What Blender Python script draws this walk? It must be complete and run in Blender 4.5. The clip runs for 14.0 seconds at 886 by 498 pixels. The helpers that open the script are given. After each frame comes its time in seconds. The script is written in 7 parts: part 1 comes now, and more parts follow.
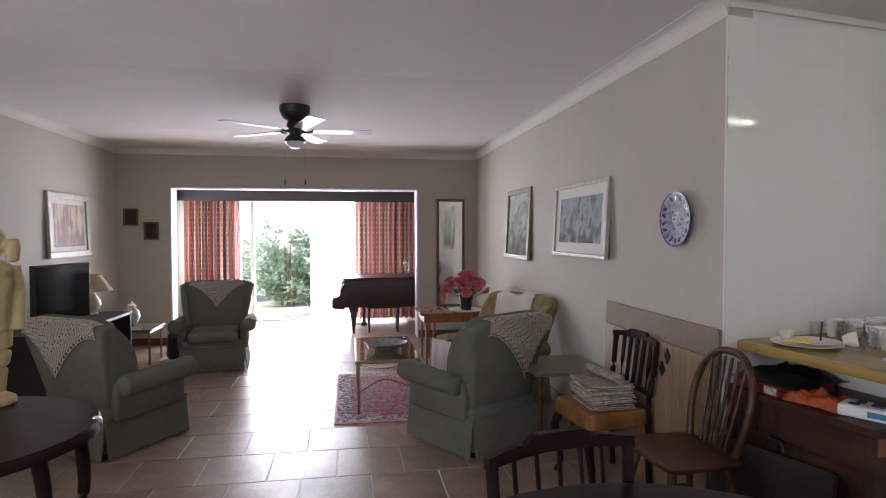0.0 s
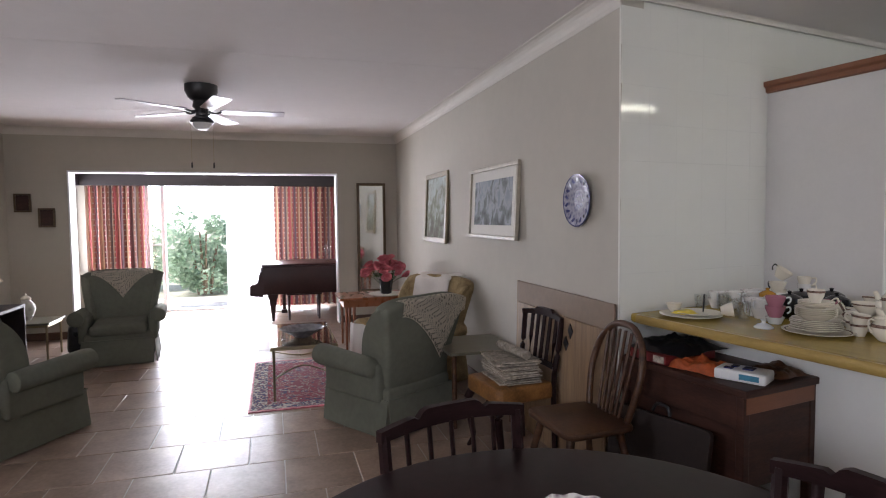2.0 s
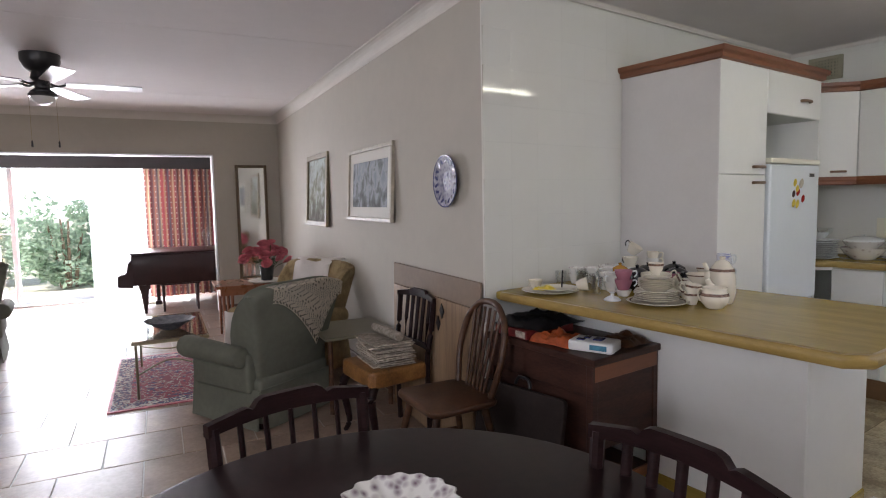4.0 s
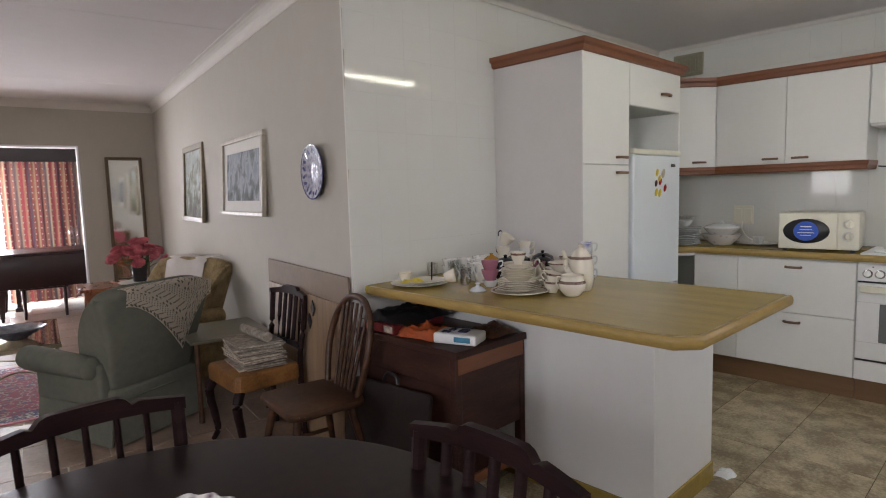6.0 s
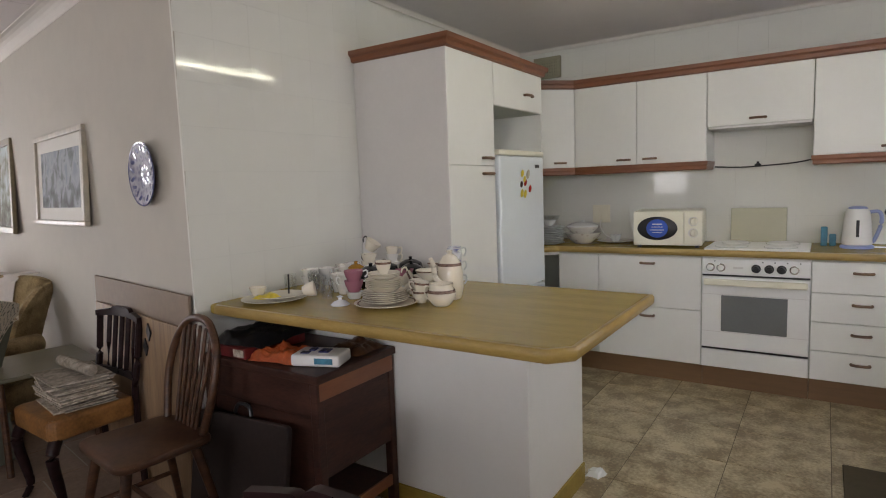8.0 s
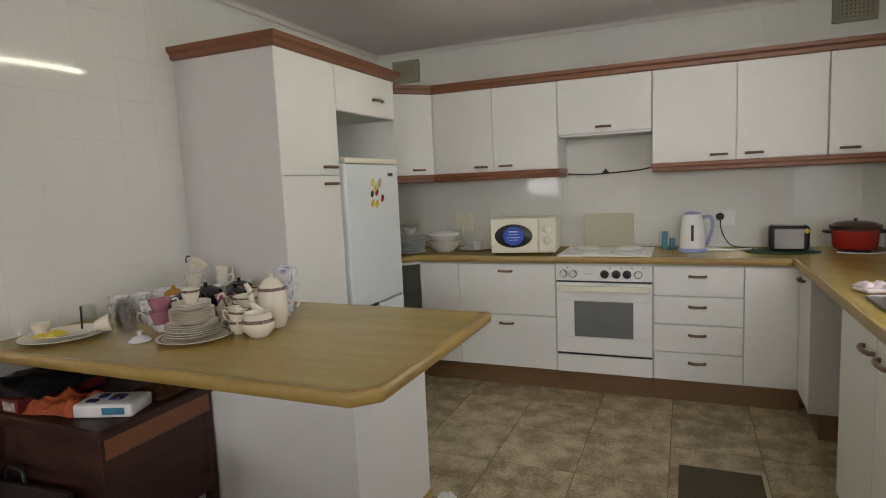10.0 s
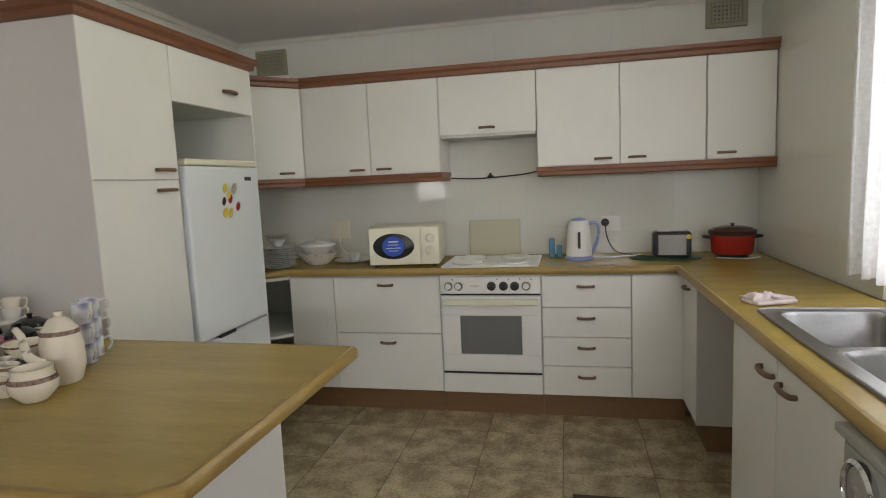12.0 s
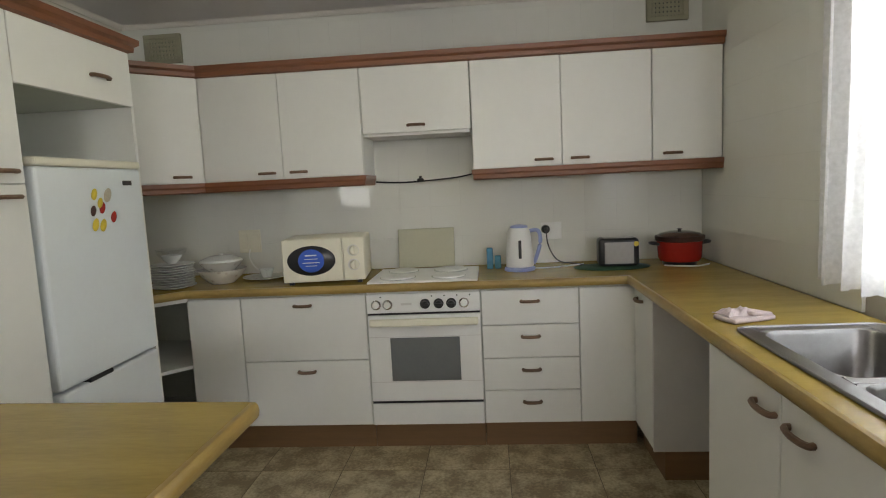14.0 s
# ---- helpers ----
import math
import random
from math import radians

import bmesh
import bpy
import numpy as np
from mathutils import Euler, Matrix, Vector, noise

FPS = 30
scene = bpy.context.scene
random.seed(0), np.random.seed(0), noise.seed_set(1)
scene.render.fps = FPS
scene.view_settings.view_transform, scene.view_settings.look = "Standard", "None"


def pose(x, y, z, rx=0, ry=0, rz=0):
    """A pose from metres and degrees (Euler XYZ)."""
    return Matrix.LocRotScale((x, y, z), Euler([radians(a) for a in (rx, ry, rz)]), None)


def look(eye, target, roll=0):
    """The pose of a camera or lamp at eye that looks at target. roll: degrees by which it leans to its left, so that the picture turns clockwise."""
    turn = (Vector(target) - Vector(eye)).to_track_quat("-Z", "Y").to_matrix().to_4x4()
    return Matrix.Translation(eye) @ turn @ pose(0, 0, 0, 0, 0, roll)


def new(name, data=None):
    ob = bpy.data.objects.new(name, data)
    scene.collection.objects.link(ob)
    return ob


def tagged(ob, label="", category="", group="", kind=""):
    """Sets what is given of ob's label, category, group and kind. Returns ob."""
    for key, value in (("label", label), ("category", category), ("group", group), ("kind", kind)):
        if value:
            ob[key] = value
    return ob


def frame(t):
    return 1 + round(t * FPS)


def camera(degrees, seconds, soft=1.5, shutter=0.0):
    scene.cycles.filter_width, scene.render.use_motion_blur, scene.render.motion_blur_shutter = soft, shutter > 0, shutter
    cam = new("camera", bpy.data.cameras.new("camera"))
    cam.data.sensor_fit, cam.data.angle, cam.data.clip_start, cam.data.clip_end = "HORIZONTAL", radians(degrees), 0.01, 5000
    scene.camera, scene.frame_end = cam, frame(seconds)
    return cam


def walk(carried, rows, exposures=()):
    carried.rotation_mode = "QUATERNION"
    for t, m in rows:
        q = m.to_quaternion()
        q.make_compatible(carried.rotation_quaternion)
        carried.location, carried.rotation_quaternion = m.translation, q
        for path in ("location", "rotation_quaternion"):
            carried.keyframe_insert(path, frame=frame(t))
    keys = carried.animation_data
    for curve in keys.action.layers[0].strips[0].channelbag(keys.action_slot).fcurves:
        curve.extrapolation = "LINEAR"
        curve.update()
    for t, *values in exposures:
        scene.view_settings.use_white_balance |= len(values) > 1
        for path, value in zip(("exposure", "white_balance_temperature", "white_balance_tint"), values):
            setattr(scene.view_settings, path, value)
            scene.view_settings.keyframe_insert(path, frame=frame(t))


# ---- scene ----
cam = camera(75.0, 14.0, soft=1.1)
PATH = [
    (0, (0.265, 0.013, 1.393), (0.588, 1.986, 1.336), -0.1),
    (0.5, (0.288, 0.012, 1.384), (0.659, 1.976, 1.318), -0.1),
    (1, (0.299, 0.007, 1.384), (0.731, 1.958, 1.303), -0.2),
    (1.5, (0.329, -0.014, 1.38), (0.821, 1.922, 1.286), -0.4),
    (2, (0.354, -0.032, 1.376), (0.917, 1.884, 1.267), -0.6),
    (2.5, (0.388, -0.045, 1.374), (1.022, 1.848, 1.244), -0.8),
    (3, (0.429, -0.056, 1.371), (1.145, 1.806, 1.226), -0.9),
    (3.5, (0.47, -0.055, 1.366), (1.274, 1.769, 1.207), -1.0),
    (6, (0.756, -0.091, 1.341), (1.893, 1.543, 1.143), -1.6),
    (6.5, (0.805, -0.046, 1.334), (2.016, 1.533, 1.132), -1.7),
    (7, (0.848, -0.006, 1.344), (2.134, 1.512, 1.137), -1.8),
    (7.5, (0.887, 0.039, 1.348), (2.261, 1.476, 1.138), -1.9),
    (8, (0.921, 0.04, 1.353), (2.385, 1.385, 1.141), -2.1),
    (8.5, (0.971, 0.026, 1.364), (2.519, 1.274, 1.147), -2.2),
    (11, (1.411, -0.065, 1.402), (3.169, 0.862, 1.174), -2.5),
    (11.5, (1.502, -0.014, 1.401), (3.305, 0.82, 1.17), -2.4),
    (12, (1.591, 0.043, 1.404), (3.441, 0.765, 1.173), -2.5),
    (12.5, (1.664, 0.108, 1.394), (3.554, 0.722, 1.167), -2.7),
    (13, (1.741, 0.15, 1.387), (3.655, 0.687, 1.163), -2.8),
    (13.5, (1.85, 0.177, 1.393), (3.775, 0.672, 1.172), -2.8),
    (14, (1.964, 0.196, 1.391), (3.895, 0.669, 1.17), -2.8),
]
EXPOSURES = [(0.0, 0.76, 6500, 21), (3.0, 0.82, 6550, 21), (7.0, 0.92, 6850, 20), (11.0, 0.86, 7200, 17), (14.0, 0.80, 7200, 14)]
walk(cam, [(t, look(eye, target, roll)) for t, eye, target, roll in PATH], EXPOSURES)

# ---- world, sun, exposure ----
world = bpy.data.worlds.new("sky")
scene.world = world
world.use_nodes = True
_n = world.node_tree.nodes
_sky = _n.new("ShaderNodeTexSky")
_sky.sky_type, _sky.sun_disc = "NISHITA", False
_sky.sun_elevation, _sky.sun_rotation = radians(48), radians(252)
_bg = next(n for n in _n if n.type == "BACKGROUND")
_bg.inputs["Strength"].default_value = 0.14
world.node_tree.links.new(_sky.outputs[0], _bg.inputs[0])

# the kitchen stands a little askew to the living room: its own frame, with its origin at the wall's end
KM = pose(1.96, 2.40, 0, 0, 0, 9)
ID = Matrix()


def area_lamp(name, m, sx, sy, watts, colour):
    d = bpy.data.lights.new(name, "AREA")
    d.shape, d.size, d.size_y, d.energy, d.color = "RECTANGLE", sx, sy, watts, colour
    ob = new(name, d)
    ob.matrix_world = m
    return ob


_sun = bpy.data.lights.new("sun", "SUN")
_sun.energy, _sun.angle, _sun.color = 5.0, radians(4), (1.0, 0.96, 0.9)
_so = new("sun", _sun)
_so.matrix_world = look((0, 0, 0), (-math.sin(radians(252)) * math.cos(radians(48)), -math.cos(radians(252)) * math.cos(radians(48)), -math.sin(radians(48))))
SKYC = (0.86, 0.93, 1.0)
area_lamp("daylight_door", look((-0.4, 9.52, 1.0), (-0.4, 0, 0.75)), 2.6, 1.8, 250, SKYC)
area_lamp("daylight_side", look((-2.42, 8.5, 1.2), (2, 8.5, 0.9)), 1.3, 1.5, 40, SKYC)
# fill lamp for the dining end, set in an added, unseen opening
area_lamp("fill_dining", KM @ look((-3.3, -3.52, 1.82), (-3.0, 0, 0.9)), 1.7, 0.5, 14, SKYC)
# unseen fill lamp, added to brighten the breakfast bar's side panel
area_lamp("fill_west_high", look((-2.62, -1.35, 1.82), (2.0, 0.6, 0.7)), 0.9, 0.5, 32, SKYC)
area_lamp("daylight_west", look((-2.62, 2.1, 1.56), (2.0, 1.2, 0.7)), 0.6, 1.0, 8, SKYC)
area_lamp("daylight_kitchen", KM @ look((1.02, -3.52, 1.55), (1.02, 0, 1.2)), 1.2, 1.05, 13, SKYC)


# ---- materials ----
def mat(name, c, rough=0.5, metal=0.0, vary=0.12, scale=6.0, bump=0.0, bscale=80.0, c2=None, coat=0.0, stretch=None, rnd=0.0, sub=0.0, trans=0.0, alpha=1.0, spec=0.5, rvar=0.08, lo=0.32, hi=0.68):
    m = bpy.data.materials.new(name)
    m.use_nodes = True
    nt = m.node_tree
    N, L = nt.nodes, nt.links
    b = N["Principled BSDF"]
    b.inputs["Roughness"].default_value, b.inputs["Metallic"].default_value = rough, metal
    b.inputs["Coat Weight"].default_value = coat
    b.inputs["Coat Roughness"].default_value = 0.08
    b.inputs["Transmission Weight"].default_value = trans
    b.inputs["Alpha"].default_value = alpha
    b.inputs["Specular IOR Level"].default_value = spec
    tc = N.new("ShaderNodeTexCoord")
    mp = N.new("ShaderNodeMapping")
    if stretch:
        mp.inputs["Scale"].default_value = stretch
    L.new(tc.outputs["Object"], mp.inputs[0])
    n1 = N.new("ShaderNodeTexNoise")
    n1.inputs["Scale"].default_value, n1.inputs["Detail"].default_value = scale, 5
    n2 = N.new("ShaderNodeTexNoise")
    n2.inputs["Scale"].default_value, n2.inputs["Detail"].default_value = scale * 9, 3
    L.new(mp.outputs[0], n1.inputs[0]), L.new(mp.outputs[0], n2.inputs[0])
    ad = N.new("ShaderNodeMath")
    ad.operation = "MULTIPLY_ADD"
    ad.inputs[1].default_value, ad.inputs[2].default_value = 0.35, 0.0
    L.new(n2.outputs[0], ad.inputs[0])
    a2 = N.new("ShaderNodeMath")
    a2.operation = "MULTIPLY_ADD"
    a2.inputs[1].default_value = 0.65
    L.new(n1.outputs[0], a2.inputs[0]), L.new(ad.outputs[0], a2.inputs[2])
    rp = N.new("ShaderNodeValToRGB")
    k1 = [max(0, v * (1 - vary)) for v in c]
    k2 = [min(1, v * (1 + vary)) for v in (c2 or c)]
    rp.color_ramp.elements[0].position, rp.color_ramp.elements[0].color = lo, (*k1, 1)
    rp.color_ramp.elements[1].position, rp.color_ramp.elements[1].color = hi, (*k2, 1)
    L.new(a2.outputs[0], rp.inputs[0])
    out = rp.outputs[0]
    if rnd:
        oi = N.new("ShaderNodeObjectInfo")
        hs = N.new("ShaderNodeHueSaturation")
        mr = N.new("ShaderNodeMapRange")
        mr.inputs["To Min"].default_value, mr.inputs["To Max"].default_value = 1 - rnd, 1 + rnd
        L.new(oi.outputs["Random"], mr.inputs[0]), L.new(mr.outputs[0], hs.inputs["Value"]), L.new(out, hs.inputs["Color"])
        out = hs.outputs[0]
        # each piece takes its own stretch of the grain
        sh = N.new("ShaderNodeMath")
        sh.operation = "MULTIPLY"
        sh.inputs[1].default_value = 40.0
        L.new(oi.outputs["Random"], sh.inputs[0])
        for nz in (n1, n2):
            nz.noise_dimensions = "4D"
            L.new(sh.outputs[0], nz.inputs["W"])
    L.new(out, b.inputs["Base Color"])
    mr2 = N.new("ShaderNodeMapRange")
    mr2.inputs["To Min"].default_value, mr2.inputs["To Max"].default_value = max(0.02, rough - rvar), min(1, rough + rvar)
    L.new(n1.outputs[0], mr2.inputs[0]), L.new(mr2.outputs[0], b.inputs["Roughness"])
    if bump:
        n3 = N.new("ShaderNodeTexNoise")
        n3.inputs["Scale"].default_value, n3.inputs["Detail"].default_value = bscale, 4
        L.new(mp.outputs[0], n3.inputs[0])
        bp = N.new("ShaderNodeBump")
        bp.inputs["Strength"].default_value, bp.inputs["Distance"].default_value = bump, 0.004
        L.new(n3.outputs[0], bp.inputs["Height"]), L.new(bp.outputs[0], b.inputs["Normal"])
    return m


M = {}
M["wall"] = mat("cream_plaster", (0.44, 0.41, 0.35), 0.85, vary=0.04, scale=1.5, bump=0.12, bscale=60)
M["ceil"] = mat("ceiling_paint", (0.70, 0.66, 0.65), 0.9, vary=0.03, scale=1.2, bump=0.05, bscale=40)
M["cornice"] = mat("cornice_paint", (0.62, 0.59, 0.54), 0.85, vary=0.03)
M["ktile"] = mat("white_wall_tile", (0.72, 0.72, 0.67), 0.06, vary=0.015, scale=2, rnd=0.004, rvar=0.02)
M["grout"] = mat("pale_grout", (0.62, 0.62, 0.57), 0.9, vary=0.06)
M["kwall"] = mat("kitchen_wall_core", (0.66, 0.66, 0.61), 0.6, vary=0.03)
M["skirt"] = mat("dark_skirting", (0.10, 0.055, 0.035), 0.5)
M["floortile"] = mat("brown_floor_tile", (0.23, 0.158, 0.12), 0.33, vary=0.25, scale=5, c2=(0.31, 0.222, 0.168), bump=0.1, bscale=30, rnd=0.08)
M["floorgrout"] = mat("floor_grout", (0.48, 0.44, 0.40), 0.8)
M["kfloor"] = mat("mottled_beige_tile", (0.24, 0.18, 0.10), 0.38, vary=0.10, scale=8, c2=(0.47, 0.395, 0.26), bump=0.12, bscale=30, rnd=0.06, lo=0.42, hi=0.60)
M["kfgrout"] = mat("kitchen_floor_grout", (0.17, 0.14, 0.095), 0.9)
M["lam"] = mat("white_laminate", (0.77, 0.77, 0.735), 0.42, vary=0.02, scale=3, rvar=0.03)
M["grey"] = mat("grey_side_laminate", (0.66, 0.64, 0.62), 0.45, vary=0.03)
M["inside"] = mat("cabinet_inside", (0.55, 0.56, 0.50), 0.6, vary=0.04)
M["oak"] = mat("mustard_wood_worktop", (0.32, 0.225, 0.045), 0.26, vary=0.07, scale=2.5, c2=(0.38, 0.268, 0.06), stretch=(6, 1, 6), rvar=0.0)
M["oakedge"] = mat("worktop_edge", (0.31, 0.20, 0.055), 0.34, vary=0.12, scale=5, c2=(0.37, 0.25, 0.075), stretch=(1, 1, 4))
M["mahog"] = mat("reddish_wood_trim", (0.21, 0.075, 0.032), 0.38, vary=0.18, scale=4, stretch=(1, 0.25, 6))
M["kick"] = mat("brown_plinth", (0.20, 0.11, 0.05), 0.5, vary=0.12, stretch=(1, 0.3, 5))
M["handle"] = mat("brown_handle_wood", (0.17, 0.10, 0.06), 0.45, vary=0.25, scale=20)
M["white"] = mat("white_enamel", (0.80, 0.80, 0.78), 0.3, vary=0.02, rvar=0.0)
M["cream"] = mat("cream_plastic", (0.76, 0.73, 0.60), 0.38, vary=0.02, rvar=0.01)
M["black"] = mat("black_plastic", (0.012, 0.012, 0.014), 0.3, vary=0.1)
M["ovenglass"] = mat("grey_oven_glass", (0.16, 0.17, 0.17), 0.22, vary=0.05)
M["chrome"] = mat("chrome", (0.75, 0.76, 0.77), 0.12, 1.0, vary=0.03)
M["steel"] = mat("brushed_steel", (0.33, 0.325, 0.325), 0.30, 1.0, vary=0.08, scale=3, stretch=(1, 14, 14), rvar=0.03)
M["darkwood"] = mat("dark_stained_wood", (0.014, 0.007, 0.007), 0.34, vary=0.3, scale=4, c2=(0.022, 0.010, 0.010), stretch=(1, 1, 6), spec=0.14)
M["medwood"] = mat("worn_brown_wood", (0.040, 0.016, 0.009), 0.42, vary=0.35, scale=5, stretch=(1, 1, 5), c2=(0.082, 0.035, 0.015), coat=0.06, spec=0.35)
M["seatwood"] = mat("tan_worn_seat", (0.15, 0.06, 0.016), 0.45, vary=0.3, scale=8, c2=(0.27, 0.125, 0.036))
M["sewing"] = mat("sewing_cabinet_wood", (0.030, 0.012, 0.009), 0.5, vary=0.35, scale=4, stretch=(1, 1, 4), c2=(0.055, 0.022, 0.015), coat=0.04, spec=0.3)
M["green"] = mat("sage_green_upholstery", (0.150, 0.155, 0.120), 0.95, vary=0.15, scale=3, bump=0.35, bscale=350, spec=0.2)
M["lace"] = mat("cream_crochet", (0.78, 0.71, 0.60), 0.95, vary=0.1, bump=0.5, bscale=250)
M["throw"] = mat("white_throw", (0.72, 0.67, 0.62), 0.95, vary=0.06, bump=0.4, bscale=120)
M["gold"] = mat("floral_tapestry", (0.22, 0.14, 0.06), 0.9, vary=0.3, scale=14, c2=(0.36, 0.27, 0.14), bump=0.3, bscale=200)
M["brass"] = mat("dull_brass", (0.34, 0.29, 0.19), 0.35, 1.0, vary=0.1)
M["redwood"] = mat("red_brown_side_table", (0.23, 0.075, 0.03), 0.28, vary=0.2, scale=4, stretch=(4, 1, 1), coat=0.3)
M["piano"] = mat("piano_mahogany", (0.03, 0.010, 0.010), 0.34, vary=0.25, coat=0.1, spec=0.4)
M["fanblack"] = mat("fan_black_metal", (0.015, 0.014, 0.015), 0.35, 0.0, vary=0.1)
M["blade"] = mat("fan_blade", (0.42, 0.38, 0.40), 0.3, vary=0.06)
M["opal"] = mat("opal_glass", (0.75, 0.75, 0.74), 0.2, vary=0.02)
M["pelmet"] = mat("dark_pelmet", (0.028, 0.022, 0.024), 0.6, vary=0.2)
M["stone"] = mat("yellowed_plaster", (0.50, 0.40, 0.20), 0.7, vary=0.15, scale=12, bump=0.2, bscale=60)
M["tv"] = mat("tv_screen", (0.008, 0.008, 0.010), 0.12, vary=0.05)
M["framewood"] = mat("pale_picture_frame", (0.42, 0.38, 0.30), 0.5, vary=0.18, scale=20)
M["framegold"] = mat("dull_gold_frame", (0.21, 0.17, 0.10), 0.45, vary=0.25, scale=25)
M["framedark"] = mat("dark_carved_frame", (0.10, 0.065, 0.03), 0.45, vary=0.3, scale=30)
M["mount"] = mat("cream_mount", (0.62, 0.60, 0.54), 0.8, vary=0.03)
M["mirror"] = mat("mirror_silver", (0.86, 0.87, 0.86), 0.03, 1.0, vary=0.0)
M["card"] = mat("brown_hardboard", (0.23, 0.165, 0.115), 0.75, vary=0.12, scale=3)
M["ply"] = mat("brown_ply", (0.20, 0.125, 0.07), 0.6, vary=0.2, scale=3, stretch=(1, 6, 0.3), c2=(0.29, 0.19, 0.11))
M["china"] = mat("cream_china", (0.76, 0.70, 0.58), 0.18, vary=0.02, rvar=0.01)
M["chinawhite"] = mat("white_china", (0.74, 0.76, 0.75), 0.18, vary=0.02, rvar=0.01)
M["fridge"] = mat("bluish_white_enamel", (0.73, 0.78, 0.81), 0.34, vary=0.02, rvar=0.0)
M["casebrown"] = mat("dark_brown_case_board", (0.03, 0.021, 0.019), 0.55, vary=0.3, scale=5, spec=0.35)
M["band"] = mat("dark_china_band", (0.06, 0.035, 0.03), 0.25, vary=0.5, scale=120, c2=(0.25, 0.16, 0.12))
M["blue"] = mat("blue_decor", (0.035, 0.04, 0.13), 0.25, vary=0.4, scale=40)
M["red"] = mat("red_enamel", (0.36, 0.022, 0.015), 0.25, vary=0.1)
M["orange"] = mat("orange_plastic_bag", (0.40, 0.085, 0.025), 0.4, vary=0.35, scale=25, bump=0.9, bscale=60)
M["paper"] = mat("newsprint", (0.25, 0.20, 0.15), 0.9, vary=0.4, scale=45, c2=(0.46, 0.41, 0.34), rnd=0.30)
M["petal"] = mat("pink_red_petals", (0.36, 0.03, 0.045), 0.6, vary=0.4, scale=14, c2=(0.60, 0.17, 0.20))
M["leaf"] = mat("leaf_green", (0.05, 0.10, 0.03), 0.6, vary=0.3)
# lawn colour is paled to stand in for bright outdoor glare
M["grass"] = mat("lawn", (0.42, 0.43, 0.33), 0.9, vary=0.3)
M["paving"] = mat("pale_paving", (0.62, 0.60, 0.56), 0.8, vary=0.1)
M["lowtop"] = mat("dull_green_glass_top", (0.14, 0.13, 0.09), 0.3, vary=0.08)
M["boxred"] = mat("dark_red_carton", (0.16, 0.016, 0.016), 0.5, vary=0.4, scale=20)
M["splash"] = mat("pale_yellow_glass_board", (0.52, 0.51, 0.38), 0.2, vary=0.03)
M["toaststeel"] = mat("dull_toaster_steel", (0.22, 0.21, 0.20), 0.45, 0.8, vary=0.08)
M["yellow"] = mat("yellow_plastic", (0.65, 0.50, 0.05), 0.4, vary=0.15)
M["amber"] = mat("amber_glass", (0.45, 0.22, 0.03), 0.15, vary=0.1)
M["bluegrey"] = mat("pale_blue_plastic", (0.30, 0.36, 0.62), 0.35, vary=0.03)
M["bluelabel"] = mat("blue_sticker", (0.02, 0.09, 0.50), 0.35, vary=0.15, scale=20)
M["bluegreen"] = mat("blue_green_packet", (0.04, 0.20, 0.30), 0.4, vary=0.3, scale=30)
M["greenmat"] = mat("dark_green_mat", (0.02, 0.07, 0.035), 0.8, vary=0.2)
M["towel"] = mat("pink_white_towel", (0.62, 0.52, 0.52), 0.95, vary=0.15, scale=18, bump=0.4, bscale=200)
M["lampshade"] = mat("beige_lampshade", (0.42, 0.33, 0.22), 0.9, vary=0.06)
M["ventgrey"] = mat("vent_grey_green", (0.30, 0.285, 0.20), 0.7, vary=0.1)
M["matbrown"] = mat("brown_mat_pile", (0.075, 0.06, 0.035), 0.95, vary=0.2, bump=0.5, bscale=200)
M["silver"] = mat("silver_grey_paint", (0.36, 0.36, 0.33), 0.35, vary=0.08)
M["lidglass"] = mat("brown_lid_glass", (0.10, 0.06, 0.045), 0.12, vary=0.2)
M["darkglass"] = mat("dark_vase_glass", (0.035, 0.035, 0.035), 0.15, vary=0.1)
M["dishglass"] = mat("smoky_cut_glass", (0.17, 0.175, 0.19), 0.12, vary=0.4, scale=30)
M["alu"] = mat("white_window_frame", (0.78, 0.79, 0.80), 0.4, vary=0.02)


def glass_mat(name, c, rough=0.0, alpha=0.12):
    m = bpy.data.materials.new(name)
    m.use_nodes = True
    nt = m.node_tree
    N, L = nt.nodes, nt.links
    N.remove(N["Principled BSDF"])
    t, g, mx = N.new("ShaderNodeBsdfTransparent"), N.new("ShaderNodeBsdfGlossy"), N.new("ShaderNodeMixShader")
    t.inputs[0].default_value = (*c, 1)
    g.inputs["Roughness"].default_value = rough
    mx.inputs[0].default_value = alpha
    L.new(t.outputs[0], mx.inputs[1]), L.new(g.outputs[0], mx.inputs[2])
    L.new(mx.outputs[0], N["Material Output"].inputs[0])
    return m


def glow_mat(name, c, strength):
    m = bpy.data.materials.new(name)
    m.use_nodes = True
    b = m.node_tree.nodes["Principled BSDF"]
    b.inputs["Base Color"].default_value = (*c, 1)
    b.inputs["Emission Color"].default_value = (*c, 1)
    b.inputs["Emission Strength"].default_value = strength
    return m


M["tubeglow"] = glow_mat("lit_fluorescent_tube", (0.93, 1.0, 0.80), 15.0)
M["haze"] = glow_mat("bright_hazy_sky", (0.9, 0.95, 1.0), 2.2)


